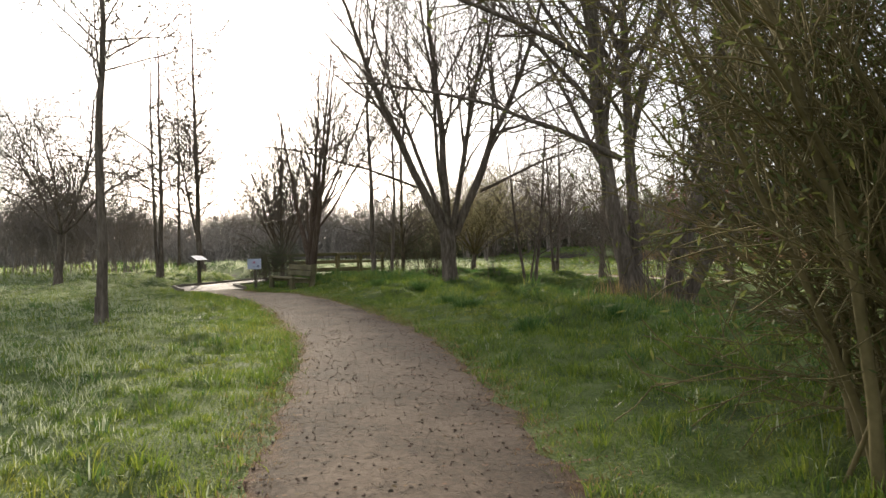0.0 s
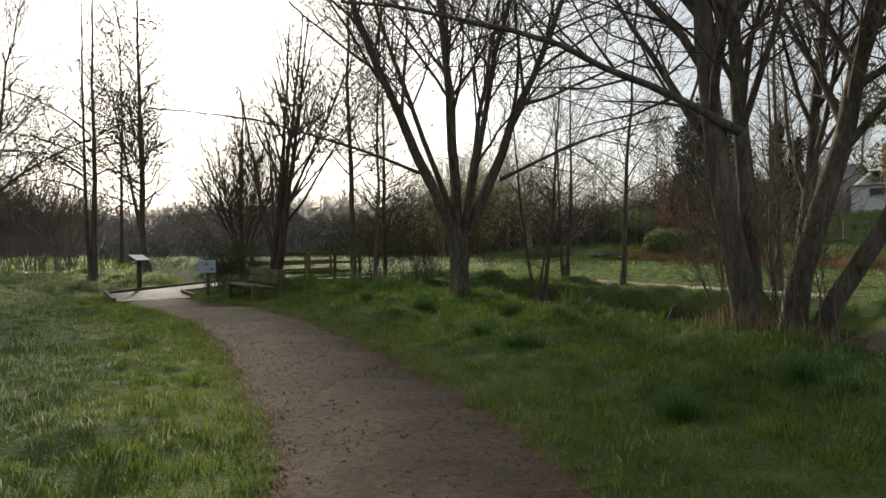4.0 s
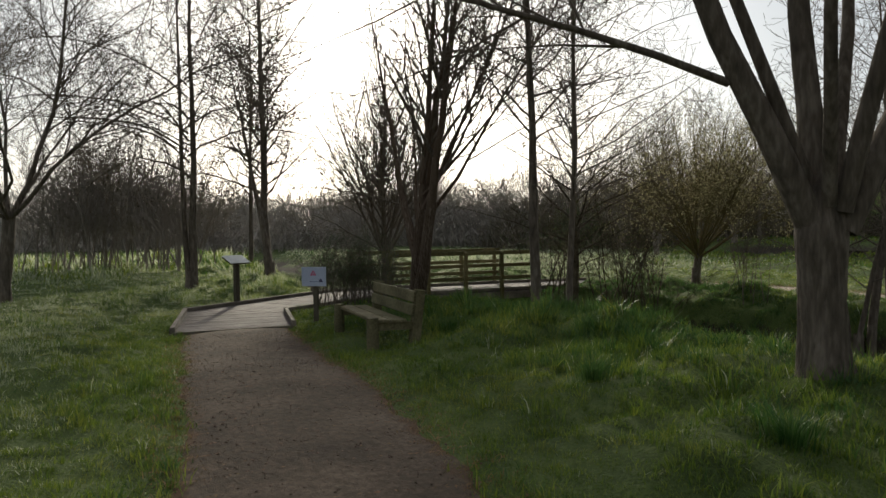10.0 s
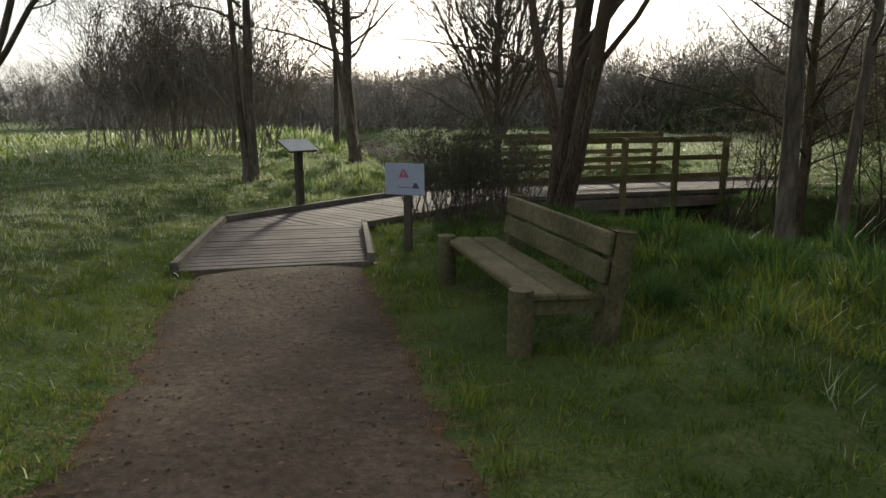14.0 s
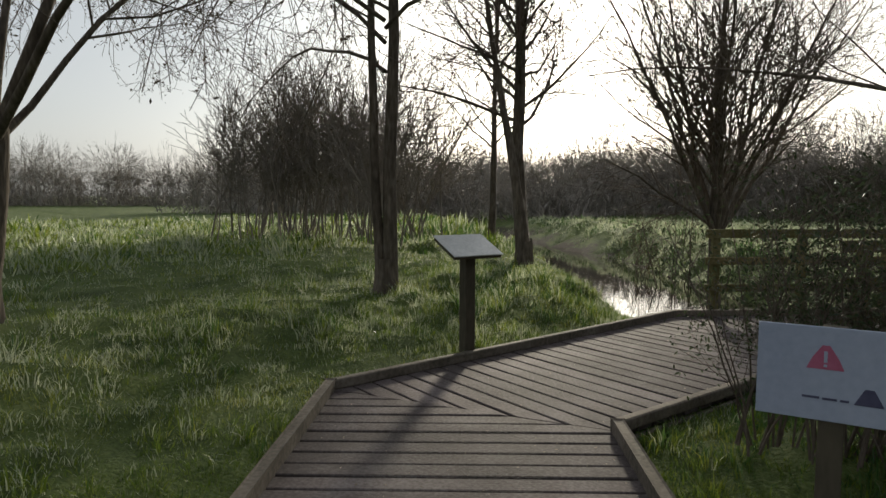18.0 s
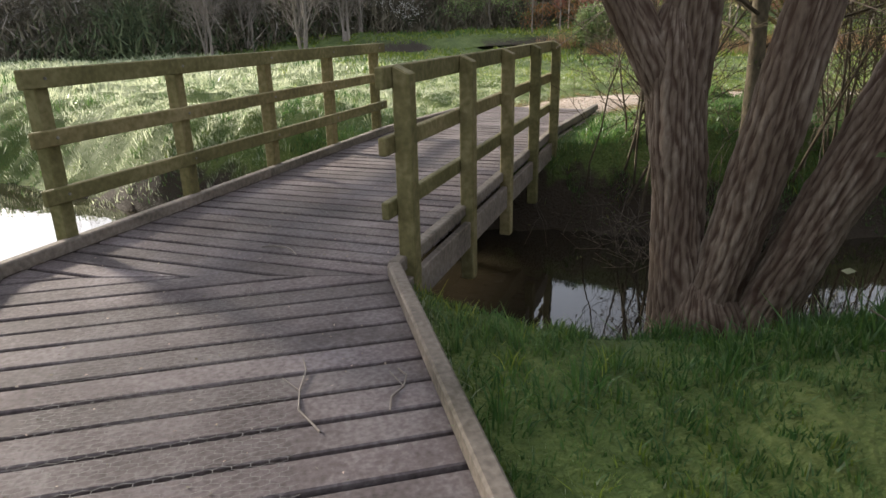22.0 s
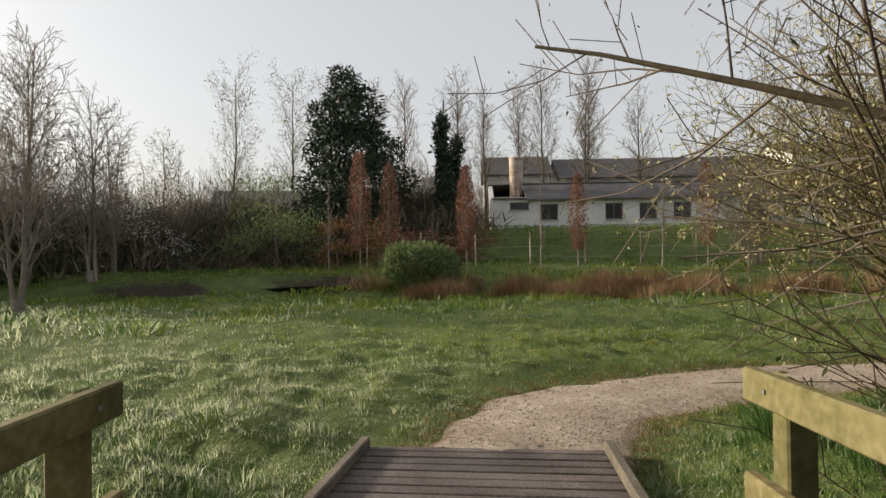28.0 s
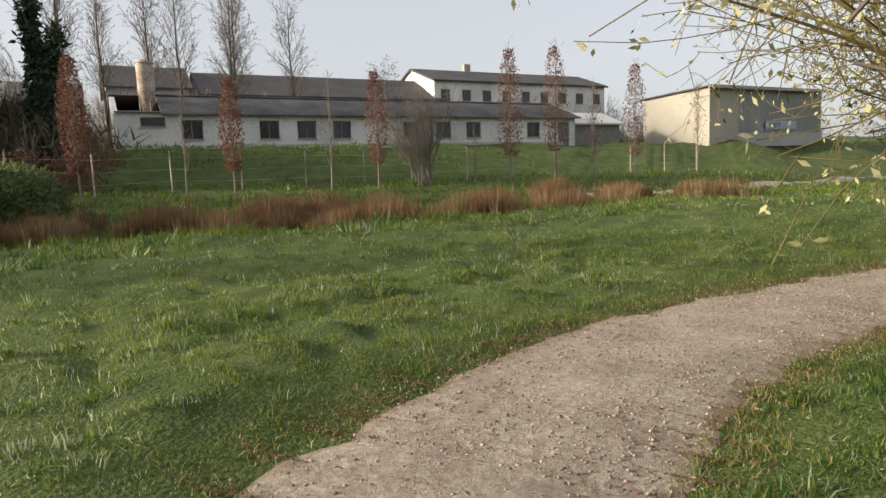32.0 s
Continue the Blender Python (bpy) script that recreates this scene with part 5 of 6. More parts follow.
# ---- the far side: grove, houses and woods ----
def clump(w, bucket, centre, radii, count, size, hollow=0.5, long=1.5, rough=0.18):
    """Leaves filling a lumpy ellipsoid, mostly near its skin."""
    r = w.rng
    d = r.normal(size=(count, 3))
    d /= np.linalg.norm(d, axis=1)[:, None]
    lump = 1 + rough * (np.sin(4.1 * d[:, 0] + 2.3 * d[:, 2] + r.rand() * 6) + np.cos(5.3 * d[:, 1] - 3.1 * d[:, 2] + r.rand() * 6))
    rad = (hollow + (1 - hollow) * r.rand(count) ** 0.6) * lump
    w.cloud(bucket, np.array(centre) + d * rad[:, None] * np.array(radii), size, long)


def column_oak(x, y, tall, leafy, skin, label, group, seed, base=1.0):
    """A narrow upright young tree with its dry leaves still on it, or bare."""
    ob = thing("columnar_oak", label, "tree", (x, y, float(height(np.array([x]), np.array([y]))[0]) - 0.05), 0, group)
    w = Wood(seed)
    w.limb((0, 0, 0), 0, 0, tall * 0.95, 0.05, dict(SHRUB, deep=2, thin=0.006, kids=[6.5, 3.4], angle=[18, 24], ratio=[0.22, 0.4], most=[1.5, 0.7], **{"from": [0.2, 0.1]}), tip=0.15, segs=9, wob=0.02)
    if leafy:
        n = int(leafy * 1.5)
        z = w.rng.uniform(0.2, 0.98, n)
        wide = 0.62 * np.sin(np.pi * np.clip((z - 0.12) / 0.95, 0, 1) ** 0.8) ** 0.8 * (tall / 6)
        a, q = w.rng.uniform(0, 6.28, n), np.sqrt(w.rng.uniform(0.05, 1, n))
        w.cloud("foliage", np.stack([wide * q * np.cos(a), wide * q * np.sin(a), z * tall * 0.97], 1), 0.085, 1.5, rise=1.2)
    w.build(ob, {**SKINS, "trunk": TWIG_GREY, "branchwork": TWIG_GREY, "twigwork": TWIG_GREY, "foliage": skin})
    return ob


RUSTY, GREY = "columnar oak still holding rust-red dry leaves", "bare grey columnar young tree"
for k, (x, y, tall, leafy) in enumerate(((10.7, 52.7, 4.6, 0), (11.85, 51.7, 6.1, 1300), (12.95, 50.7, 5.4, 1100), (15.8, 48.2, 5.4, 1500), (18.5, 45.8, 4.5, 0), (19.85, 44.6, 4.8, 1300), (22.85, 41.9, 5.0, 0), (24.5, 40.45, 5.3, 1000), (28.25, 37.1, 3.2, 0), (29.85, 35.7, 6.8, 1300), (31.9, 33.85, 6.9, 1100), (33.8, 32.15, 5.2, 150), (36.05, 30.15, 6.6, 1000), (40.2, 26.8, 5.5, 60))):
    column_oak(x, y, tall, leafy, LEAF_RUST, RUSTY if leafy > 500 else GREY, "row of columnar trees", 100 + k)
stems("field_maple", 26.2, 38.95, 26, 4.3, 15, 0.03, "bare grey many-stemmed maple in the row", 120, 0, S=dict(SHRUB, thin=0.007), skins={"trunk": TWIG_GREY, "branchwork": TWIG_GREY, "twigwork": TWIG_GREY}, category="tree", bend=6)

cypress = thing("cypress_tree", "broad dark evergreen cypress behind the meadow", "tree", on_ground(16.4, 60.3))
w = Wood(130)
w.limb((0, 0, 0), 0, 0, 8, 0.25, habit(kids=[0, 0, 0]), tip=0.3)
for z, rx, n in ((1.6, 3.3, 4600), (4.0, 3.4, 5200), (6.2, 2.9, 4400), (8.2, 2.15, 3000), (9.8, 1.2, 1400)):
    clump(w, "foliage", (w.rng.normal() * 0.3, w.rng.normal() * 0.3, z), (rx, rx, 1.8), n, 0.2, 0.6, 1.8, 0.12)
w.build(cypress, {**SKINS, "foliage": LEAF_CYPRESS})
for k, (x, y, tall) in enumerate(((21.0, 56.4, 7.4), (22.6, 57.0, 6.2))):
    ivy = thing("ivy_clad_tree", "dead trunk wrapped in dark ivy", "tree", on_ground(x, y), 0, "ivy trees")
    w = Wood(135 + k)
    w.limb((0, 0, 0), 0, 2, tall + 1.5, 0.16, dict(ALDER, kids=[1.2, 2, 2], thin=0.008, **{"from": [0.6, 0.1, 0.1]}), tip=0.3)
    for z in np.arange(1.0, tall, 0.9):
        clump(w, "foliage", (w.rng.normal() * 0.12, w.rng.normal() * 0.12, z), (0.75 - 0.05 * z, 0.75 - 0.05 * z, 0.7), 420, 0.2, 0.4)
    w.build(ivy, {**SKINS, "foliage": LEAF_CYPRESS})


def leafy_tree(name, x, y, tall, wide, count, size, skin, label, category, seed, stem=0.08, bucket="foliage", low=0.3, group="", twig=TWIG_GREY, dense=True):
    """A small tree or bush whose crown is drawn in leaf clumps on real twigs."""
    ob = thing(name, label, category, on_ground(x, y), 0, group)
    w = Wood(seed)
    w.limb((0, 0, 0), 0, 1, tall * 0.95, stem, dict(ALDER, thin=0.007, kids=[3.2, 3.0, 2.2], angle=[40, 40, 40], ratio=[0.4, 0.45, 0.5], **{"from": [low, 0.15, 0.1]}), tip=0.15, segs=9, wob=0.04)
    if count and dense:
        for k in range(9):
            u = w.rng.rand()
            a = w.rng.uniform(0, 6.28)
            rr = wide * 0.5 * (1 - 0.6 * u)
            clump(w, bucket, (rr * math.cos(a), rr * math.sin(a), tall * (low + (0.98 - low) * u)), (wide * 0.45, wide * 0.45, tall * 0.16), count // 9, size, 0.3)
    elif count:
        w.dress(bucket, count, size, 1.4, 0.15)
    w.build(ob, {**SKINS, bucket: skin, "trunk": twig, "branchwork": twig, "twigwork": twig})
    return ob


leafy_tree("blossom_tree", 4.6, 62.0, 6.0, 3.4, 1800, 0.085, BLOSSOM, "small tree in white spring blossom", "tree", 140, bucket="blossom", low=0.2)
leafy_tree("maple_tree", 10.3, 57.8, 5.4, 3.6, 4200, 0.10, LEAF_OSIER, "round young tree in fresh green leaf", "tree", 141, low=0.2)
for k, (x, y, tall) in enumerate(((13.2, 71.2, 13.5), (16.6, 68.4, 12.5), (19.0, 67.0, 12.0), (8.0, 70.5, 9.0))):
    leafy_tree("birch_tree", x, y, tall, 2.4, 1.3, 0.10, LEAF_ORANGE if k == 2 else LEAF_OSIER, "tall pale birch with hanging twigs", "tree", 145 + k, stem=0.13, low=0.25, group="birches", dense=False)
for k, (x, y, tall, wide, n, skin) in enumerate(((14.4, 53.9, 2.6, 2.4, 1200, LEAF_ORANGE), (17.6, 53.2, 2.6, 3.0, 1500, LEAF_RUST), (19.6, 52.0, 2.2, 2.4, 900, LEAF_RUST), (12.5, 55.0, 2.8, 2.0, 900, LEAF_ORANGE))):
    leafy_tree("hedge_shrub", x, y, tall, wide, n, 0.12, skin, "low shrub with rust and orange dry leaves", "shrub", 150 + k, stem=0.04, low=0.08, group="rusty shrubs")
osier = thing("osier_bush", "rounded bright green osier bush at the reed bed", "bush", on_ground(11.7, 46.6, 0.1))
w = Wood(160)
for k in range(60):
    w.limb((w.rng.normal() * 0.9, w.rng.normal() * 0.9, 0), w.rng.uniform(0, 360), w.rng.uniform(0, 60), 1.5, 0.012, dict(SHRUB, kids=[4, 3], most=[0.6, 0.4], thin=0.006), bend=20, sides=4)
clump(w, "foliage", (0, 0, 0.75), (1.75, 1.75, 1.2), 9000, 0.10, 0.75, 2.6, 0.06)
w.build(osier, {**SKINS, "trunk": TWIG_OLIVE, "branchwork": TWIG_OLIVE, "twigwork": TWIG_OLIVE, "foliage": LEAF_OSIER})
for k, (x, y, tall) in enumerate(((-2.75, 48.0, 8.5), (-4.2, 59.5, 10.0), (-1.0, 60.5, 10.5), (1.2, 58.0, 8.5), (2.8, 61.0, 8.0), (-6.5, 57.0, 8.5), (6.8, 63.5, 6.5))):
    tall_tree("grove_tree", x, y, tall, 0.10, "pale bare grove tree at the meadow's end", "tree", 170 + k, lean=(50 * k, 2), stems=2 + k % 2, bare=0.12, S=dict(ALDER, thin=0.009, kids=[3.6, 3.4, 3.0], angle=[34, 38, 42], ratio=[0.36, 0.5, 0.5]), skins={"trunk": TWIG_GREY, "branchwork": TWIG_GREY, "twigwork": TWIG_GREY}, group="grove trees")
for k, (x, y, tall) in enumerate(((30.7, 66.4, 13), (33.5, 65.5, 12), (36.5, 64.0, 12.5), (39.0, 63.6, 14), (41.0, 60.5, 13), (43.0, 62.0, 15), (28.0, 70.0, 13), (46.0, 58.0, 12), (25.0, 70.0, 12))):
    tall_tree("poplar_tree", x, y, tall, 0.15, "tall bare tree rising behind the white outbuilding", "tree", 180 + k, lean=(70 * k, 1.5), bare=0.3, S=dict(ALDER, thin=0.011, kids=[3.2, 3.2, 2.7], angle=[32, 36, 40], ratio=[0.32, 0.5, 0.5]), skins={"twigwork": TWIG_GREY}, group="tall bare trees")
leafy_tree("thorn_tree", 57, 55, 9, 5, 1.2, 0.14, BUD, "wide dark bare tree between the houses", "tree", 195, low=0.3, dense=False)

# --- white outbuilding: local x runs along the front, y goes back ---
barn = thing("outbuilding", "long low white-rendered outbuilding with a corrugated roof", "building", (26.9, 57.85, 3.35), math.degrees(math.atan2(-22.15, 24.8)))
LONG, DEEP, EAVE = 33.2, 7.0, 2.25
WINDOWS = [(4.05, 1.05, 1.3, 0.7), (8.65, 1.05, 1.3, 0.7), (11.05, 1.05, 1.3, 0.7), (13.45, 1.05, 1.3, 0.7), (18.55, 1.05, 1.3, 0.7), (21.1, 1.05, 1.3, 0.7), (23.65, 1.1, 1.3, 0.7), (29.1, 1.1, 1.3, 0.7)]
OPENINGS = [(1.25, 0.55, 1.35, 1.45)] + [(c - w / 2, h, w, s) for c, h, w, s in [(c, 1.15, 1.25, s) for c, _, w, s in WINDOWS]] + [(31.5, 1.9, 1.1, 0.0)]
bm = bmesh.new()
xs = sorted({0.0, LONG} | {x0 for x0, h, wide, sill in OPENINGS} | {x0 + wide for x0, h, wide, sill in OPENINGS})
zs = sorted({0.0, EAVE} | {sill for x0, h, wide, sill in OPENINGS} | {sill + h for x0, h, wide, sill in OPENINGS})
knots = {(a, b): bm.verts.new((a, 0, b)) for a in xs for b in zs}
for a0, a1 in zip(xs, xs[1:]):
    for b0, b1 in zip(zs, zs[1:]):
        if not any(x0 < (a0 + a1) / 2 < x0 + wide and sill < (b0 + b1) / 2 < sill + h for x0, h, wide, sill in OPENINGS):
            bm.faces.new([knots[a0, b0], knots[a1, b0], knots[a1, b1], knots[a0, b1]])
for v in bmesh.ops.extrude_face_region(bm, geom=bm.faces[:])["geom"]:
    if isinstance(v, bmesh.types.BMVert):
        v.co.y += 0.3
bmesh.ops.delete(bm, geom=[v for v in bm.verts if not v.link_faces], context="VERTS")
bmesh.ops.recalc_face_normals(bm, faces=bm.faces[:])
part("front_wall", bm, WALL_WHITE, barn)
part("back_wall", box((LONG, 0.3, EAVE), (LONG / 2, DEEP, EAVE / 2)), WALL_WHITE, barn)
for x in (0.0, LONG):
    bm = bmesh.new()
    side = [(0.3, 0), (DEEP - 0.15, 0), (DEEP - 0.15, EAVE), (DEEP / 2, EAVE + 1.3), (0.3, EAVE)]
    f0 = bm.faces.new([bm.verts.new((x + (-0.15 if x else 0.15), y, z)) for y, z in side])
    made = bmesh.ops.extrude_face_region(bm, geom=[f0])
    for v in made["geom"]:
        if isinstance(v, bmesh.types.BMVert):
            v.co.x += 0.3 if x else -0.3
    bmesh.ops.recalc_face_normals(bm, faces=bm.faces[:])
    part("gable_wall", bm, WALL_WHITE, barn)
for k, (x0, h, wide, sill) in enumerate(OPENINGS[:-1]):
    win = part("window", box((wide, 0.04, h), (x0 + wide / 2, 0.22, sill + h / 2)), GLASS_DARK, barn, "dark window pane")
    bm = bmesh.new()
    for s in (-1, 1):
        add_box(bm, (0.06, 0.06, h), (x0 + wide / 2 + s * (wide / 2 - 0.03), 0.19, sill + h / 2))
        add_box(bm, (wide - 0.12, 0.06, 0.06), (x0 + wide / 2, 0.19, sill + h / 2 + s * (h / 2 - 0.03)))
    if k:
        add_box(bm, (0.05, 0.055, h - 0.12), (x0 + wide / 2, 0.19, sill + h / 2))
    part("window_frame", bm, FRAME, win)
    part("window_sill", box((wide + 0.12, 0.16, 0.05), (x0 + wide / 2, -0.02, sill - 0.027)), WALL_GREY, win)
part("door", box((1.04, 0.06, 1.86), (31.5 + 0.55, 0.2, 0.94), (0, 0, 0), 0.01), FRAME, barn, "dark plank door")
part("plinth", box((LONG - 1.3, 0.05, 0.35), ((LONG - 1.3) / 2, -0.027, 0.17)), WALL_GREY, barn, "stained grey plinth")
pitch = math.degrees(math.atan2(1.3, DEEP / 2))
n = 166
for s in (0, 1):
    xs = np.linspace(2.4 if s == 0 else -0.2, LONG + 0.3, n * 2)
    wave = 0.035 * np.where(np.arange(n * 2) % 2, 1, -1)
    lo, hi = (-0.45, EAVE - 0.13) if s == 0 else (DEEP + 0.45, EAVE - 0.13), (DEEP / 2, EAVE + 1.36)
    v = np.concatenate([np.stack([xs, np.full(n * 2, lo[0]), lo[1] + 0.06 + wave], 1), np.stack([xs, np.full(n * 2, hi[0]), hi[1] + 0.06 + wave], 1)])
    v = np.concatenate([v, v - (0, 0, 0.05)])
    m = n * 2
    k = np.arange(m - 1)
    top = np.stack([k, k + 1, k + 1 + m, k + m], 1)
    rim = np.stack([k, k + 2 * m, k + 1 + 2 * m, k + 1], 1)
    mesh_from("roof_sheet", v, [np.concatenate([top, top[:, ::-1] + 2 * m, rim])], ROOF, barn)
part("ridge_cap", box((LONG - 2.0, 0.4, 0.08), (LONG / 2 + 1.2, DEEP / 2, EAVE + 1.45), (0, 0, 0), 0.02), ROOF, barn)
part("lean_to_roof", beam((1.2, -0.2, EAVE + 0.02), (1.2, DEEP / 2, EAVE + 0.45), 2.5, 0.07, 0.01), ROOF, barn)

silo = thing("silo_hopper", "rusty white feed silo hopper above the outbuilding roof", "silo", (29.55, 58.0, 3.35), 20)
part("hopper_cone", rod((0, 0, 2.4), (0, 0, 3.7), 0.25, 0.5, 20), RUST, silo, "rusty cone")
part("drum", rod((0, 0, 3.7), (0, 0, 5.35), 0.5, 0.5, 24), RUST, silo)
part("lid", rod((0, 0, 5.35), (0, 0, 5.5), 0.56, 0.5, 24), RUST, silo)
for a in range(4):
    part("leg", rod((0.45 * math.cos(a * 1.57 + 0.78), 0.45 * math.sin(a * 1.57 + 0.78), -0.3), (0.45 * math.cos(a * 1.57 + 0.78), 0.45 * math.sin(a * 1.57 + 0.78), 3.8), 0.05, 0.05, 8), RUST, silo)

shed = thing("shed", "beige workshop with a grey ribbed metal front", "building", (58.6, 25.4, 2.9), math.degrees(math.atan2(-10.4, 11.6)))
part("gable_wall", box((3.7, 0.25, 5.0), (1.85, 0.12, 2.5)), WALL_BEIGE, shed)
part("side_wall", box((0.25, 7, 5.0), (0.125, 3.75, 2.5)), WALL_BEIGE, shed)
part("back_wall", box((16, 0.25, 4.6), (8, 7.4, 2.3)), WALL_BEIGE, shed)
v = []
xs = np.arange(3.72, 16.0, 0.14)
zig = 0.035 * np.where(np.arange(len(xs)) % 4 < 2, 1, -1)
for z in (1.2, 5.0):
    v.append(np.stack([xs, 0.1 - zig, np.full(len(xs), z)], 1))
v = np.concatenate(v + [v[0] + (0, 0.06, 0), v[1] + (0, 0.06, 0)])
m = len(xs)
k = np.arange(m - 1)
q = np.stack([k, k + 1, k + 1 + m, k + m], 1)
mesh_from("metal_cladding", v, [np.concatenate([q, q[:, ::-1] + 2 * m])], CLADDING, shed, "grey ribbed metal cladding")
part("front_base", box((12.2, 0.3, 1.2), (9.85, 0.17, 0.6)), WALL_GREY, shed)
part("roof", box((16.6, 8.2, 0.14), (8, 3.6, 5.0), (-2, 0, 0), 0.02), ROOF_DARK, shed)
part("roof_trim", box((16.6, 0.1, 0.25), (8, -0.52, 5.05), (0, 0, 0), 0.01), WALL_BEIGE, shed)
signb = part("name_board", box((4.4, 0.05, 0.75), (9.6, -0.02, 1.9), (0, 0, 0), 0.01), BOARD_WHITE, shed, "white painted name board")
word = bpy.data.curves.new("lettering", "FONT")
word.body, word.size, word.extrude = "ANTI", 0.62, 0.01
word.materials.append(PRINT_DARK)
word_ob = new("lettering", word)
bpy.context.view_layer.update()
letters = bpy.data.meshes.new_from_object(word_ob)
bpy.data.objects.remove(word_ob)
for v in letters.vertices:
    v.co = Matrix.Translation((8.0, -0.058, 1.68)) @ pose(0, 0, 0, 90, 0, 0) @ v.co
lo = new("lettering", letters)
lo.parent = signb


def plain_house(name, x, y, z, turn, long, deep, eave, ridge, wall, roof, label, rows=0, cols=0, chimney=0):
    ob = thing(name, label, "house", (x, y, z), turn, "houses on the rise")
    bm = bmesh.new()
    side = [(0, 0), (deep, 0), (deep, eave), (deep / 2, ridge), (0, eave)]
    f0 = bm.faces.new([bm.verts.new((0, a, b)) for a, b in side])
    made = bmesh.ops.extrude_face_region(bm, geom=[f0])
    for v in made["geom"]:
        if isinstance(v, bmesh.types.BMVert):
            v.co.x += long
    bmesh.ops.recalc_face_normals(bm, faces=bm.faces[:])
    part("wall", bm, wall, ob)
    for s in (0, 1):
        a = (long / 2, -0.4, eave - 0.25) if s == 0 else (long / 2, deep + 0.4, eave - 0.25)
        part("roof", beam((a[0], a[1], a[2] + 0.1), (long / 2, deep / 2, ridge + 0.12), long + 0.6, 0.16, 0.02), roof, ob)
    for r in range(rows):
        for c in range(cols):
            cx, cz = long * (c + 0.5) / cols, eave * (r + 0.55) / rows
            win = part("window", box((1.1, 0.06, 1.25), (cx, -0.02, cz)), GLASS_DARK, ob, "dark window")
            part("window_lintel", box((1.3, 0.06, 0.08), (cx, -0.035, cz + 0.66)), WALL_GREY, win)
            part("window_sill", box((1.3, 0.14, 0.08), (cx, -0.06, cz - 0.66)), WALL_GREY, win)
    for c in range(chimney):
        part("chimney", box((0.9, 0.6, 1.3), (long * (c + 0.3) / chimney, deep / 2, ridge + 0.4), (0, 0, 0), 0.03), WALL_BEIGE, ob)
    return ob


AWAY = math.degrees(math.atan2(-22.15, 24.8))
plain_house("house", 43.0, 75.5, 5.0, AWAY, 7, 9, 5.4, 7.7, WALL_GREY, ROOF_DARK, "dark-roofed house behind the outbuilding")
plain_house("house", 49.0, 70.0, 4.5, AWAY, 26, 10, 5.4, 7.9, WALL_GREY, ROOF_DARK, "long dark-roofed house behind bare trees", 1, 7)
plain_house("apartment_house", 67.5, 53.6, 4.5, AWAY, 25, 11, 7.6, 9.4, WALL_WHITE, ROOF_DARK, "pale two-storey apartment house on the rise", 2, 9, 1)
plain_house("house", 25.0, 63.5, 3.2, AWAY, 3.4, 6, 3.2, 4.6, WALL_GREY, ROOF, "grey shed roof beside the ivy trees")
plain_house("house", 16.0, 84.0, 0.4, AWAY + 12, 14, 10, 5.6, 7.8, WALL_GREY, ROOF, "brown-roofed house behind the grove")
plain_house("open_shelter", 53.0, 37.5, 3.4, AWAY, 7, 5, 2.0, 2.9, FRAME, WALL_WHITE, "low dark open shelter with a pale roof")

fence = thing("wire_fence", "rusty wire fence on thin posts along the bank", "fence", (0, 0, 0))
spots = [(13.5 + 2.15 * k, 53.6 - 1.915 * k) for k in range(15)]
for x, y in spots:
    z = float(height(np.array([x]), np.array([y]))[0])
    part("post", rod((x, y, z - 0.3), (x, y, z + 1.75), 0.035, 0.035, 6), RUST, fence)
for up in (0.5, 1.0, 1.5):
    w = Wood(1)
    w.tube("wire", [(x, y, float(height(np.array([x]), np.array([y]))[0]) + up) for x, y in spots], [0.007] * len(spots), 4)
    w.build(fence, {"wire": RUST})


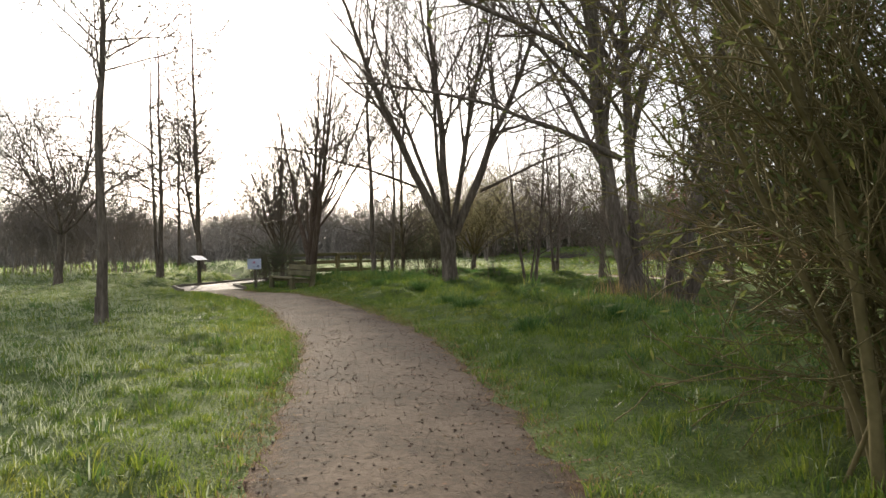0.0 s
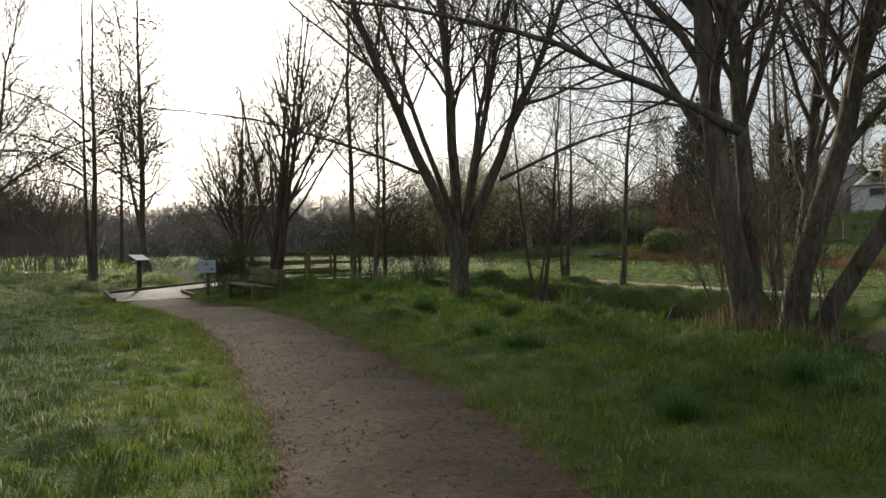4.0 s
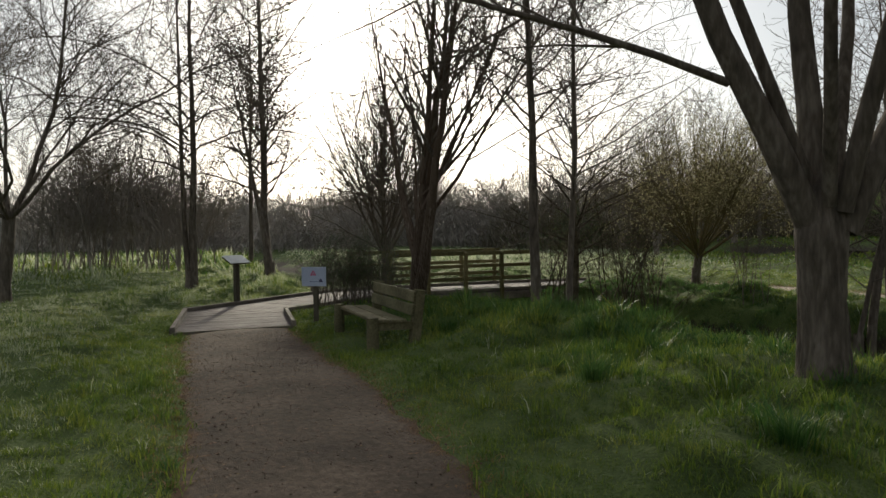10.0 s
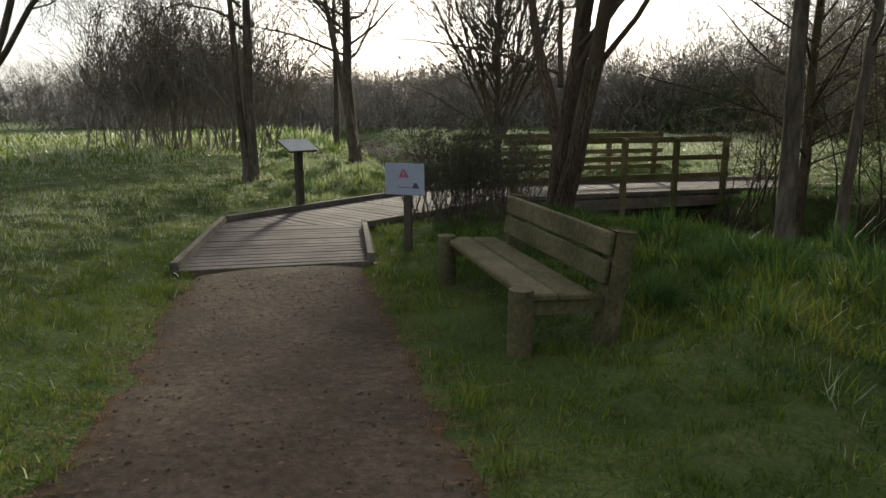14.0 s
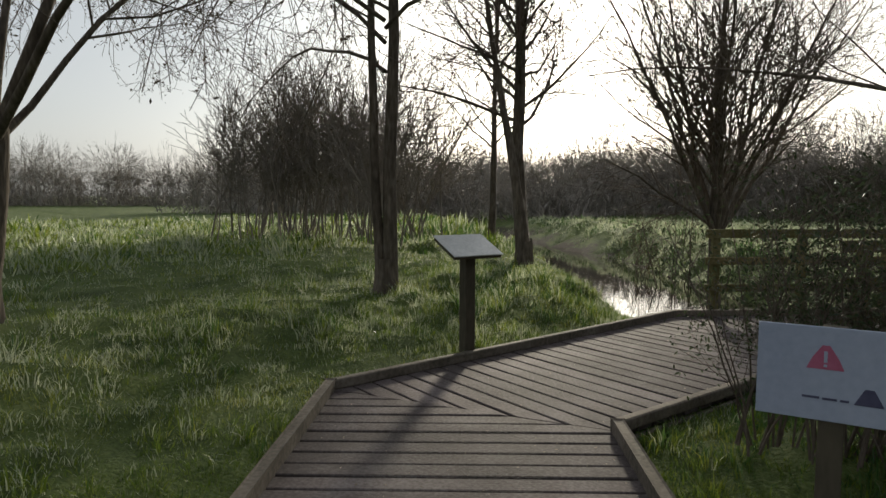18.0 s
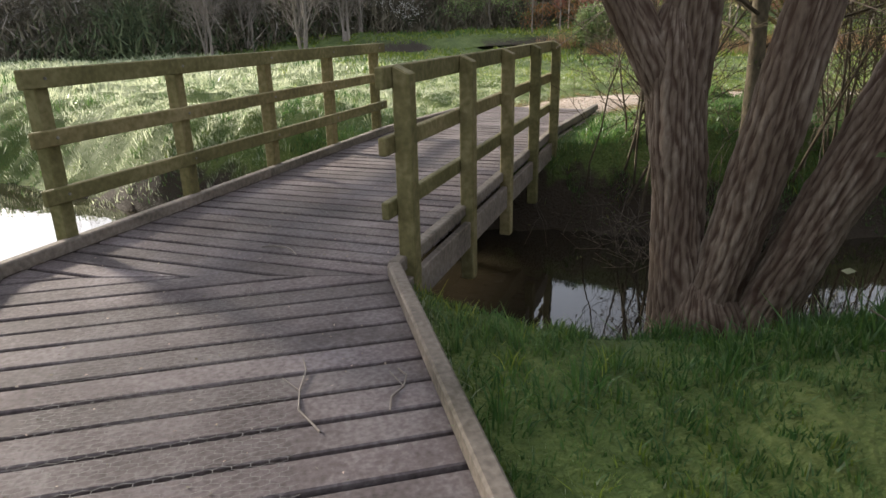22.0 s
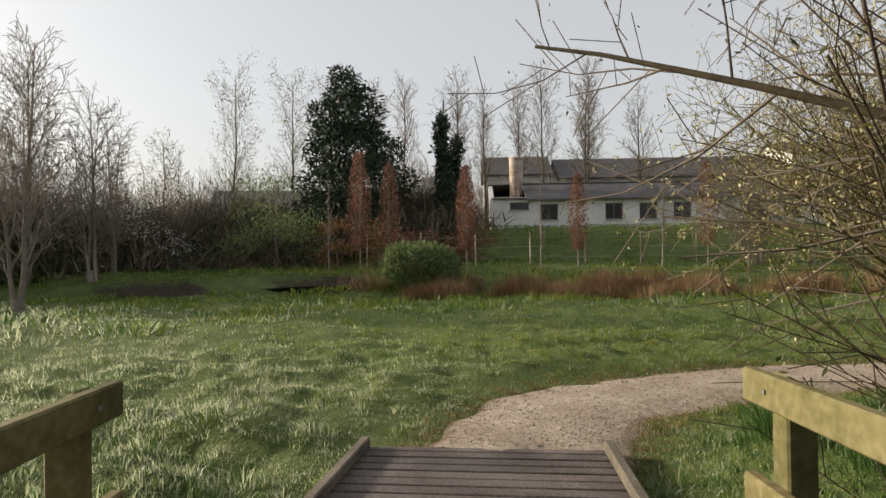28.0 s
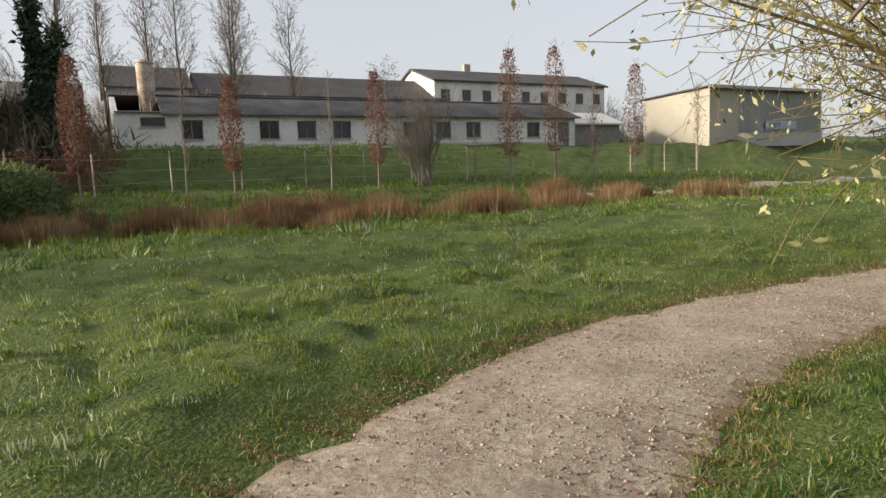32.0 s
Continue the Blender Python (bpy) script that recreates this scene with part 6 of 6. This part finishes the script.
def woods(name, line, deep, count, low, tall, seed, label, material=WOODLAND, under=1.0, twigs=70, wide=0.38):
    """A far belt of bare trees and undergrowth: forked stems, arching boughs and a haze of fine twig."""
    r = np.random.RandomState(seed)
    path = flow(line, 2.0)
    t = np.gradient(path, axis=0)
    t /= np.hypot(t[:, 0], t[:, 1])[:, None]
    k = r.randint(0, len(path), count)
    off = r.uniform(-deep / 2, deep / 2, count)
    base = path[k] + np.stack([t[k, 1], -t[k, 0]], 1) * off[:, None] + r.normal(size=(count, 2)) * 1.2
    size = r.uniform(low, tall, count) * (1 + 0.18 * wavy(base[:, 0], base[:, 1], 17.0, seed))
    foot = np.column_stack([base, height(base[:, 0], base[:, 1]) - 0.2])

    def sliver(a, b, wide):
        s = np.cross(b - a, r.normal(size=a.shape))
        s *= wide / (np.linalg.norm(s, axis=-1, keepdims=True) + 1e-9)
        return np.stack([a - s, a + s, b], -2).reshape(-1, 3, 3)

    fork = foot + np.stack([r.normal(size=count) * 0.1, r.normal(size=count) * 0.1, size * r.uniform(0.2, 0.4, count)], 1)
    top = foot + np.stack([r.normal(size=count) * 0.4, r.normal(size=count) * 0.4, size], 1)
    heartwood = foot + (top - foot) * 0.7
    tri = [sliver(foot, heartwood, 0.05 + 0.008 * float(size.mean())), sliver(foot, heartwood, 0.06)]
    # boughs end on the skin of a rounded, lumpy crown
    d = r.normal(size=(count, twigs, 3))
    d /= np.linalg.norm(d, axis=-1, keepdims=True)
    crown = np.stack([wide * size, wide * size, 0.42 * size], -1)[:, None]
    heart = (foot + np.stack([0 * size, 0 * size, 0.55 * size], -1))[:, None]
    skin = heart + d * crown * r.uniform(0.45, 1.08, (count, twigs, 1))
    tri.append(sliver(np.broadcast_to(fork[:, None], skin.shape) * 0.55 + heart * 0.45 + r.normal(size=skin.shape) * 0.2, skin, 0.022))
    for _ in range(3):
        tip = skin + d * r.uniform(0.1, 0.55, (count, twigs, 1)) + r.normal(size=skin.shape) * 0.3 + (0, 0, 0.15)
        tri.append(sliver(skin + (heart - skin) * r.uniform(0.05, 0.4, (count, twigs, 1)), tip, 0.02))
    m = int(110 * under)
    if m:
        c = foot[:, None] + np.stack([r.normal(size=(count, m)) * 1.4, r.normal(size=(count, m)) * 1.4, np.abs(r.normal(size=(count, m))) * 0.2 * size[:, None]], -1)
        tri.append(sliver(c, c + r.normal(size=c.shape) * 0.4 + (0, 0, 0.55), 0.05))
    v = np.concatenate(tri).reshape(-1, 3)
    ob = mesh_from(name, v, [np.arange(len(v)).reshape(-1, 3)], material)
    return tagged(ob, label, "woodland", kind="stuff")


woods("far_woods", [(-150, -60), (-120, 0), (-100, 45), (-80, 75)], 16, 280, 6.5, 10, 201, "low grey-brown bare woodland across the meadow", under=1.8)
woods("far_woods", [(-80, 75), (-50, 78), (-30, 72), (-14, 68), (0, 70)], 12, 260, 6.5, 10, 202, "bare brown woodland behind the wet meadow", under=1.8)
woods("far_woods", [(-58, 40), (-46, 54), (-32, 60)], 9, 70, 4, 7, 203, "scrubby bare trees along the stream", under=2.0)
woods("grove_undergrowth", [(-16, 63), (-4, 65), (6, 67.5), (13, 66)], 5, 200, 3.0, 5.6, 204, "dense bare undergrowth and saplings behind the meadow", UNDERGROWTH, under=2.0)
woods("hedge_row", [(12, 62), (16, 61), (20.5, 58.5)], 3, 70, 2.0, 3.4, 205, "tangled brown hedge below the cypress", UNDERGROWTH, under=2.0, twigs=60)
woods("far_woods", [(24, 66), (40, 70), (60, 62), (85, 40), (100, 10)], 8, 130, 4, 7, 206, "bare garden trees behind the houses", under=1.5)
woods("far_woods", [(40, 8), (46, -10), (40, -40), (10, -60), (-40, -60), (-100, -60)], 14, 260, 6, 10, 207, "bare woodland closing the meadow", under=1.2)
woods("hill_woods", [(0, 100), (30, 105), (70, 100), (120, 60)], 20, 160, 7, 11, 208, "bare woods on the far rise")
woods("evergreen_scrub", [(-14, 62), (-8, 63.5), (8, 68), (13, 64.5)], 4, 80, 2.5, 4.8, 209, "dark evergreen scrub among the grove", FAR_GREEN, under=3.0, twigs=60)


# ---- grass, reeds and stones ----
def blades(name, x, y, tall, wide, material, label, rng, lean=0.5, kink=True, sink=0.02, splay=None):
    """Grass blades at the given places: a bent two-step blade each, or one plain sliver."""
    n = len(x)
    z = height(x, y) - sink
    a = rng.uniform(0, 6.28, n)
    side = np.stack([np.cos(a), np.sin(a), 0 * a], 1) * (wide * 0.5)[:, None]
    b = rng.uniform(0, 6.28, n)
    tip = np.stack([np.cos(b), np.sin(b), 0 * b], 1) * (tall * np.abs(rng.normal(size=n)) * lean)[:, None]
    if splay is not None:
        tip[:, :2] += splay * tall[:, None]
    foot = np.stack([x, y, z], 1)
    end = foot + tip + np.stack([0 * z, 0 * z, tall * rng.uniform(0.8, 1.0, n)], 1)
    if kink:
        mid = foot + tip * 0.3 + np.stack([0 * z, 0 * z, tall * 0.55], 1)
        v = np.stack([foot - side, foot + side, mid - side * 0.75, mid + side * 0.75, end], 1).reshape(-1, 3)
        k = np.arange(n) * 5
        f = np.concatenate([np.stack([k, k + 1, k + 3], 1), np.stack([k, k + 3, k + 2], 1), np.stack([k + 2, k + 3, k + 4], 1)])
    else:
        v = np.stack([foot - side, foot + side, end], 1).reshape(-1, 3)
        f = np.arange(n * 3).reshape(-1, 3)
    return tagged(mesh_from(name, v, [f], material), label, "grass", kind="stuff")


def scatter(count, lo, hi, rng, line=WALK_LINE, clumped=0.5, tuft=0.07):
    """Places between two distances of a line, partly gathered into tufts."""
    path = flow(line, 0.5)
    k = rng.randint(0, len(path), int(count * 1.0))
    a = rng.uniform(0, 6.28, len(k))
    d = np.sqrt(rng.uniform(0, 1, len(k))) * (hi + 1.0)
    p = path[k] + np.stack([np.cos(a) * d, np.sin(a) * d], 1)
    own = line_distance(p[:, 0], p[:, 1], path[::3])
    p = p[(own >= lo) & (own < hi)]
    heads = p[rng.randint(0, len(p), max(1, len(p) // 26))]
    pull = rng.rand(len(p)) < clumped
    p[pull] = heads[rng.randint(0, len(heads), pull.sum())] + rng.normal(size=(pull.sum(), 2)) * tuft
    return p


def beyond(x, y):
    """Metres past the stream, on its far side."""
    return y - np.interp(x, [q[0] for q in STREAM_LINE], [q[1] for q in STREAM_LINE])


def on_turf(p, rng, edge=0.0):
    """Drops places on the paths, the boardwalk and the water."""
    x, y = p[:, 0], p[:, 1]
    ragged = 0.10 * wavy(x, y, 0.8, 2.0) + 0.07 * wavy(x, y, 0.27, 4.0) + rng.normal(size=len(p)) * 0.06
    keep = (line_distance(x, y, dirt[::2]) > 0.92 + ragged + edge) & (line_distance(x, y, gravel[::2]) > 0.86 + ragged + edge)
    keep &= ~over_deck(x, y, 0.06)
    keep &= stream_distance(x, y) > 1.5 + 0.22 * wavy(x, y, 1.2, 3.0)
    keep &= line_distance(x, y, ditch) > 1.35
    keep &= rng.rand(len(p)) > 0.8 * np.exp(-((x + 2.75) ** 2 + (y - 15.8) ** 2) / 0.5)
    return p[keep]


def lushness(x, y):
    """0 on trodden verges, 1 in the rank growth by the stream."""
    c = line_distance(x, y, stream)
    near = np.minimum(line_distance(x, y, dirt[::3]), line_distance(x, y, gravel[::3]))
    bank = (1 - smooth_step(3.0, 8.0, c)) * smooth_step(1.0, 2.4, near)
    bank = bank * smooth_step(1.5, 4.5, np.hypot(x + 5.0, y - 21.0))
    return np.clip(0.75 * bank + 0.35 * smooth_step(1.5, 5, near) * (0.5 + 0.5 * wavy(x, y, 2.4, 1.0)), 0, 1)


def meadow(names, p, cell, base, rank, wide, rng, kink, dewy, seed):
    """Tufted turf: blades stand tallest at the heart of each tuft and splay outward from it."""
    x, y = p[:, 0], p[:, 1]
    d, way, own = tufts(x, y, cell, seed)
    big, way2, own2 = tufts(x, y, cell * 2.7, seed + 5)
    lush = lushness(x, y)
    low = (1 - smooth_step(2.6, 4.2, line_distance(x, y, stream))) * ((x < -6) | (y > 23))
    heart = np.clip(1.25 - 1.1 * d, 0.25, 1.2) * np.clip(1.3 - 0.9 * big, 0.45, 1.2)
    tall = (base + rank * lush * (1 - 0.75 * low)) * (0.55 + 0.9 * own) * (0.55 + 0.95 * own2) * heart * rng.uniform(0.65, 1.15, len(p))
    tall = np.maximum(tall * (1 - 0.25 * smooth_step(0.5, 3.0, beyond(x, y))), 0.04)
    keep = rng.rand(len(p)) < 0.35 + 0.65 * np.clip(1.25 - d, 0, 1)
    tone = 0.45 * rng.rand(len(p)) + 0.55 * np.modf(own * 7.3 + own2 * 3.1)[0]
    # deep blades mark lush growth; by the goat willow they stand in for shade
    deep = tone < 0.08 + 0.5 * lush * (1 - 0.6 * (x < -6)) + 0.2 * (own2 > 0.75) + 0.6 * np.exp(-((x - 0.6) ** 2 + (y - 25.8) ** 2) / 3.0) + 0.75 * np.exp(-((x + 4.9) ** 2 + (y - 20.2) ** 2) / 3.0) + 0.2 * np.exp(-((x + 2.2) ** 2 + (y - 25.2) ** 2) / 1.2)
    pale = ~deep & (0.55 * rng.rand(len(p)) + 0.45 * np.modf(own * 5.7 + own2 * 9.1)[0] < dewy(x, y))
    splay = 0.55 * way + 0.25 * way2
    thick = wide * (0.6 + 0.13 * line_distance(x, y, flow(WALK_LINE, 1.5))) if not kink else np.full(len(p), wide)
    for name, some, skin, label in zip(names, (~deep & ~pale & keep, deep & keep, pale & keep), (BLADE, BLADE_DEEP, BLADE_DEW_SHEEN), ("yellow-green tufted meadow grass", "deep green tufted grass, rank growth and painted shade", "tufted meadow grass paled for dew and backlit sheen")):
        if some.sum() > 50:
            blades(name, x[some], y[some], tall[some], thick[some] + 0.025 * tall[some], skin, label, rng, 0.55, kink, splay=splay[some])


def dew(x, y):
    # share of blades paled for dew and low-sun sheen, left meadow and far bank
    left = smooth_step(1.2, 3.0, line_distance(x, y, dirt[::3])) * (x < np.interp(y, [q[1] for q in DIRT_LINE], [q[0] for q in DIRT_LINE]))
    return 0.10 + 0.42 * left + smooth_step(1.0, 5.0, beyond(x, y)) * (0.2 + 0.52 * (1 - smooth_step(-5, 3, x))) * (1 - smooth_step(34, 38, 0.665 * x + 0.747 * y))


rng = np.random.RandomState(77)
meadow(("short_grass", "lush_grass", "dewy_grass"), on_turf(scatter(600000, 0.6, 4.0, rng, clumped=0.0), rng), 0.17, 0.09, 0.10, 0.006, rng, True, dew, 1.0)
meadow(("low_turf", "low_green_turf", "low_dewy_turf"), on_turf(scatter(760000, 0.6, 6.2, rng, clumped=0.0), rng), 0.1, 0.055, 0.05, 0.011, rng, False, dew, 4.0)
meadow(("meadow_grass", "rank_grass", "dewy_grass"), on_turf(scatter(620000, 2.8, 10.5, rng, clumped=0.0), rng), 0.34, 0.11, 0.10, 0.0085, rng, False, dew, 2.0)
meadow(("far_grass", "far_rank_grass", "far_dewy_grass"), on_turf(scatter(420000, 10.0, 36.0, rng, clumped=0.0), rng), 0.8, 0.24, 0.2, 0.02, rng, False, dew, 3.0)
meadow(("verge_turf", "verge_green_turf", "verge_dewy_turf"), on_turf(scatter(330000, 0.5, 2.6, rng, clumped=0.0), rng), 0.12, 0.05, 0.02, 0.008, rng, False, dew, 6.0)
# withered rim along the path edges
for line, half, count in ((dirt, 0.9, 26000), (gravel, 0.88, 20000)):
    k = rng.randint(0, len(line), count)
    t = np.gradient(line, axis=0)[k]
    t /= np.hypot(t[:, 0], t[:, 1])[:, None]
    s = rng.choice([-1, 1], count) * (half + rng.normal(size=count) * 0.13 + 0.10 * wavy(line[k, 0], line[k, 1], 1.3, 3.0))
    p = line[k] + np.stack([t[:, 1], -t[:, 0]], 1) * s[:, None] + rng.normal(size=(count, 2)) * 0.06
    p = p[~over_deck(p[:, 0], p[:, 1], 0.08)]
    blades("withered_grass", p[:, 0], p[:, 1], 0.03 + 0.05 * rng.rand(len(p)), 0.006 + 0.004 * rng.rand(len(p)), STRAW, "withered tan grass rimming the path", rng, 0.9)
# rusty reed bed
k = rng.rand(60000, 2)
x = 9.0 + 19 * k[:, 0]
y = (39.9 + rng.normal(size=len(x)) * 0.95 + 0.6 * wavy(x, x * 0.3, 7.0) - 0.665 * x) / 0.747
d, way, own = tufts(x, y, 1.9, 9.0)
keep = (own > 0.25) & (d < 0.55)
x, y, d, way, own = x[keep], y[keep], d[keep], way[keep], own[keep]
tall = (0.55 + 0.75 * own) * np.clip(1.2 - 1.1 * d, 0.3, 1.1) * rng.uniform(0.7, 1.1, len(x))
blades("reed_bed", x, y, tall, 0.022 + 0.015 * rng.rand(len(x)), REED, "rust-brown dry reed clumps", rng, 0.16, False, splay=0.5 * way)


def tussock(x, y, tall, seed, label):
    r = np.random.RandomState(seed)
    n = 240
    a = r.uniform(0, 6.28, n)
    q = np.abs(r.normal(size=n)) * 0.10
    return blades("grass_tussock", x + q * np.cos(a), y + q * np.sin(a), tall * r.uniform(0.6, 1.2, n), np.full(n, 0.008), BLADE_DEEP, label, r, 0.25, True, splay=np.stack([np.cos(a), np.sin(a)], 1) * 0.45)


# withered stalks round the many-stemmed willow's foot
a, q = rng.uniform(0, 6.28, 700), 0.35 + np.abs(rng.normal(size=700)) * 0.4
blades("withered_stalks", 8.4 + q * np.cos(a), 10.0 + q * np.sin(a), rng.uniform(0.15, 0.5, 700), np.full(700, 0.008), STRAW, "withered tan stalks round the willow's foot", rng, 0.35)
tussock(-0.35, 26.75, 0.42, 301, "dark tussock of long grass beside the boardwalk")
for k, (x, y) in enumerate(((4.7, 12.0), (4.5, 9.5), (1.4, 13.5), (3.0, 12.4), (5.3, 8.5), (6.7, 5.7), (5.1, 8.4), (7.9, 6.8), (0.6, 16.6), (-1.7, 16.8))):
    tussock(x, y, 0.3, 310 + k, "dark green tussock in the rank grass")


def stones(name, line, half, count, low, high, material, label, seed):
    """Loose stones pressed into a path."""
    r = np.random.RandomState(seed)
    k = r.randint(0, len(line), count)
    t = np.gradient(line, axis=0)[k]
    t /= np.hypot(t[:, 0], t[:, 1])[:, None]
    p = line[k] + np.stack([t[:, 1], -t[:, 0]], 1) * (r.uniform(-1, 1, count) * half)[:, None] + r.normal(size=(count, 2)) * 0.1
    p = p[~over_deck(p[:, 0], p[:, 1], 0.05)]
    n = len(p)
    s = low + (high - low) * r.rand(n) ** 3
    near = np.abs(line_distance(p[:, 0], p[:, 1], line)) / half
    z = height(p[:, 0], p[:, 1]) + 0.055 * (1 - np.clip(near * half / 1.08, 0, 1) ** 2) + 0.1 * s
    octa = np.array([(1, 0, 0), (0, 1, 0), (-1, 0, 0), (0, -1, 0), (0, 0, 0.7), (0, 0, -0.7)], float)
    v = octa[None] * s[:, None, None] * r.uniform(0.6, 1.3, (n, 6, 1))
    a = r.uniform(0, 6.28, n)
    c, d = np.cos(a)[:, None], np.sin(a)[:, None]
    v = np.stack([v[..., 0] * c - v[..., 1] * d, v[..., 0] * d + v[..., 1] * c, v[..., 2]], -1) + np.column_stack([p, z])[:, None]
    f = np.array([(0, 1, 4), (1, 2, 4), (2, 3, 4), (3, 0, 4), (1, 0, 5), (2, 1, 5), (3, 2, 5), (0, 3, 5)])
    return tagged(mesh_from(name, v.reshape(-1, 3), [(f[None] + 6 * np.arange(n)[:, None, None]).reshape(-1, 3)], material), label, "stones", kind="stuff")


stones("dirt_crumbs", dirt[len(dirt) // 4:], 0.92, 11000, 0.003, 0.016, CLOD, "brown crumbs and small stones on the dirt path", 401)
stones("gravel_stones", gravel[: len(gravel) * 2 // 3], 0.84, 15000, 0.003, 0.014, PEBBLE, "pale loose stones on the gravel path", 402)
# small yellow flowers in the verge of the gravel path
r = np.random.RandomState(501)
p = on_turf(np.stack([r.uniform(0.5, 7.5, 900), r.uniform(23.8, 28.6, 900)], 1), r)
p = p[(line_distance(p[:, 0], p[:, 1], gravel) < 2.4) & (beyond(p[:, 0], p[:, 1]) > 2.5)]
z = height(p[:, 0], p[:, 1]) + r.uniform(0.05, 0.11, len(p))
ring = np.array([(math.cos(a) * q, math.sin(a) * q, h) for k, a in enumerate(np.arange(8) * math.pi / 4) for q, h in [((1.0, 0.25) if k % 2 else (0.55, 0.1))]])
v = np.concatenate([np.zeros((1, 3)), ring])[None] * r.uniform(0.007, 0.013, (len(p), 1, 1)) + np.column_stack([p, z])[:, None]
k = np.arange(8)
f = np.stack([0 * k, 1 + k, 1 + (k + 1) % 8], 1)
tagged(mesh_from("meadow_flowers", v.reshape(-1, 3), [(f[None] + 9 * np.arange(len(p))[:, None, None]).reshape(-1, 3)], CATKIN), "small pale yellow flowers in the verge", "flowers", kind="stuff")


def litter(name, x, y, z, low, high, material, label, seed):
    """Small curled flakes lying where they fell."""
    r = np.random.RandomState(seed)
    n = len(x)
    a, s = r.uniform(0, 6.28, n), r.uniform(low, high, n)
    u = np.stack([np.cos(a), np.sin(a), r.normal(size=n) * 0.12], 1) * s[:, None]
    v = np.stack([-np.sin(a), np.cos(a), r.normal(size=n) * 0.12], 1) * (s * r.uniform(0.3, 0.6, n))[:, None]
    c = np.stack([x, y, z], 1)
    q = np.stack([c - u, c + v * 0.9 + (0, 0, 0.003), c + u, c - v], 1).reshape(-1, 3)
    return tagged(mesh_from(name, q, [np.arange(n * 4).reshape(-1, 4)], material), label, "leaves", kind="stuff")


r = np.random.RandomState(601)
for line, count, seed in ((dirt, 12000, 602), (gravel, 7000, 603)):
    k = r.randint(0, len(line), count)
    t = np.gradient(line, axis=0)[k]
    t /= np.hypot(t[:, 0], t[:, 1])[:, None]
    off = np.where(r.rand(count) < 0.75, r.choice([-1, 1], count) * (0.9 + r.normal(size=count) * 0.13), r.uniform(-0.9, 0.9, count))
    p = line[k] + np.stack([t[:, 1], -t[:, 0]], 1) * off[:, None]
    p = p[~over_deck(p[:, 0], p[:, 1], 0.05)]
    d = line_distance(p[:, 0], p[:, 1], line)
    litter("leaf_litter", p[:, 0], p[:, 1], height(p[:, 0], p[:, 1]) + 0.055 * (1 - np.clip(d / 1.08, 0, 1) ** 2) + 0.012, 0.006, 0.02, LITTER, "brown dead leaf scraps along the path edge", seed)
p = np.stack([r.uniform(-9, -0.5, 9000), r.uniform(15, 29.2, 9000)], 1)
p = p[over_deck(p[:, 0], p[:, 1], -0.12)][:900]
litter("deck_litter", p[:, 0], p[:, 1], np.full(len(p), TOP + 0.006), 0.003, 0.011, PEBBLE, "pale scraps and droppings on the boards", 604)
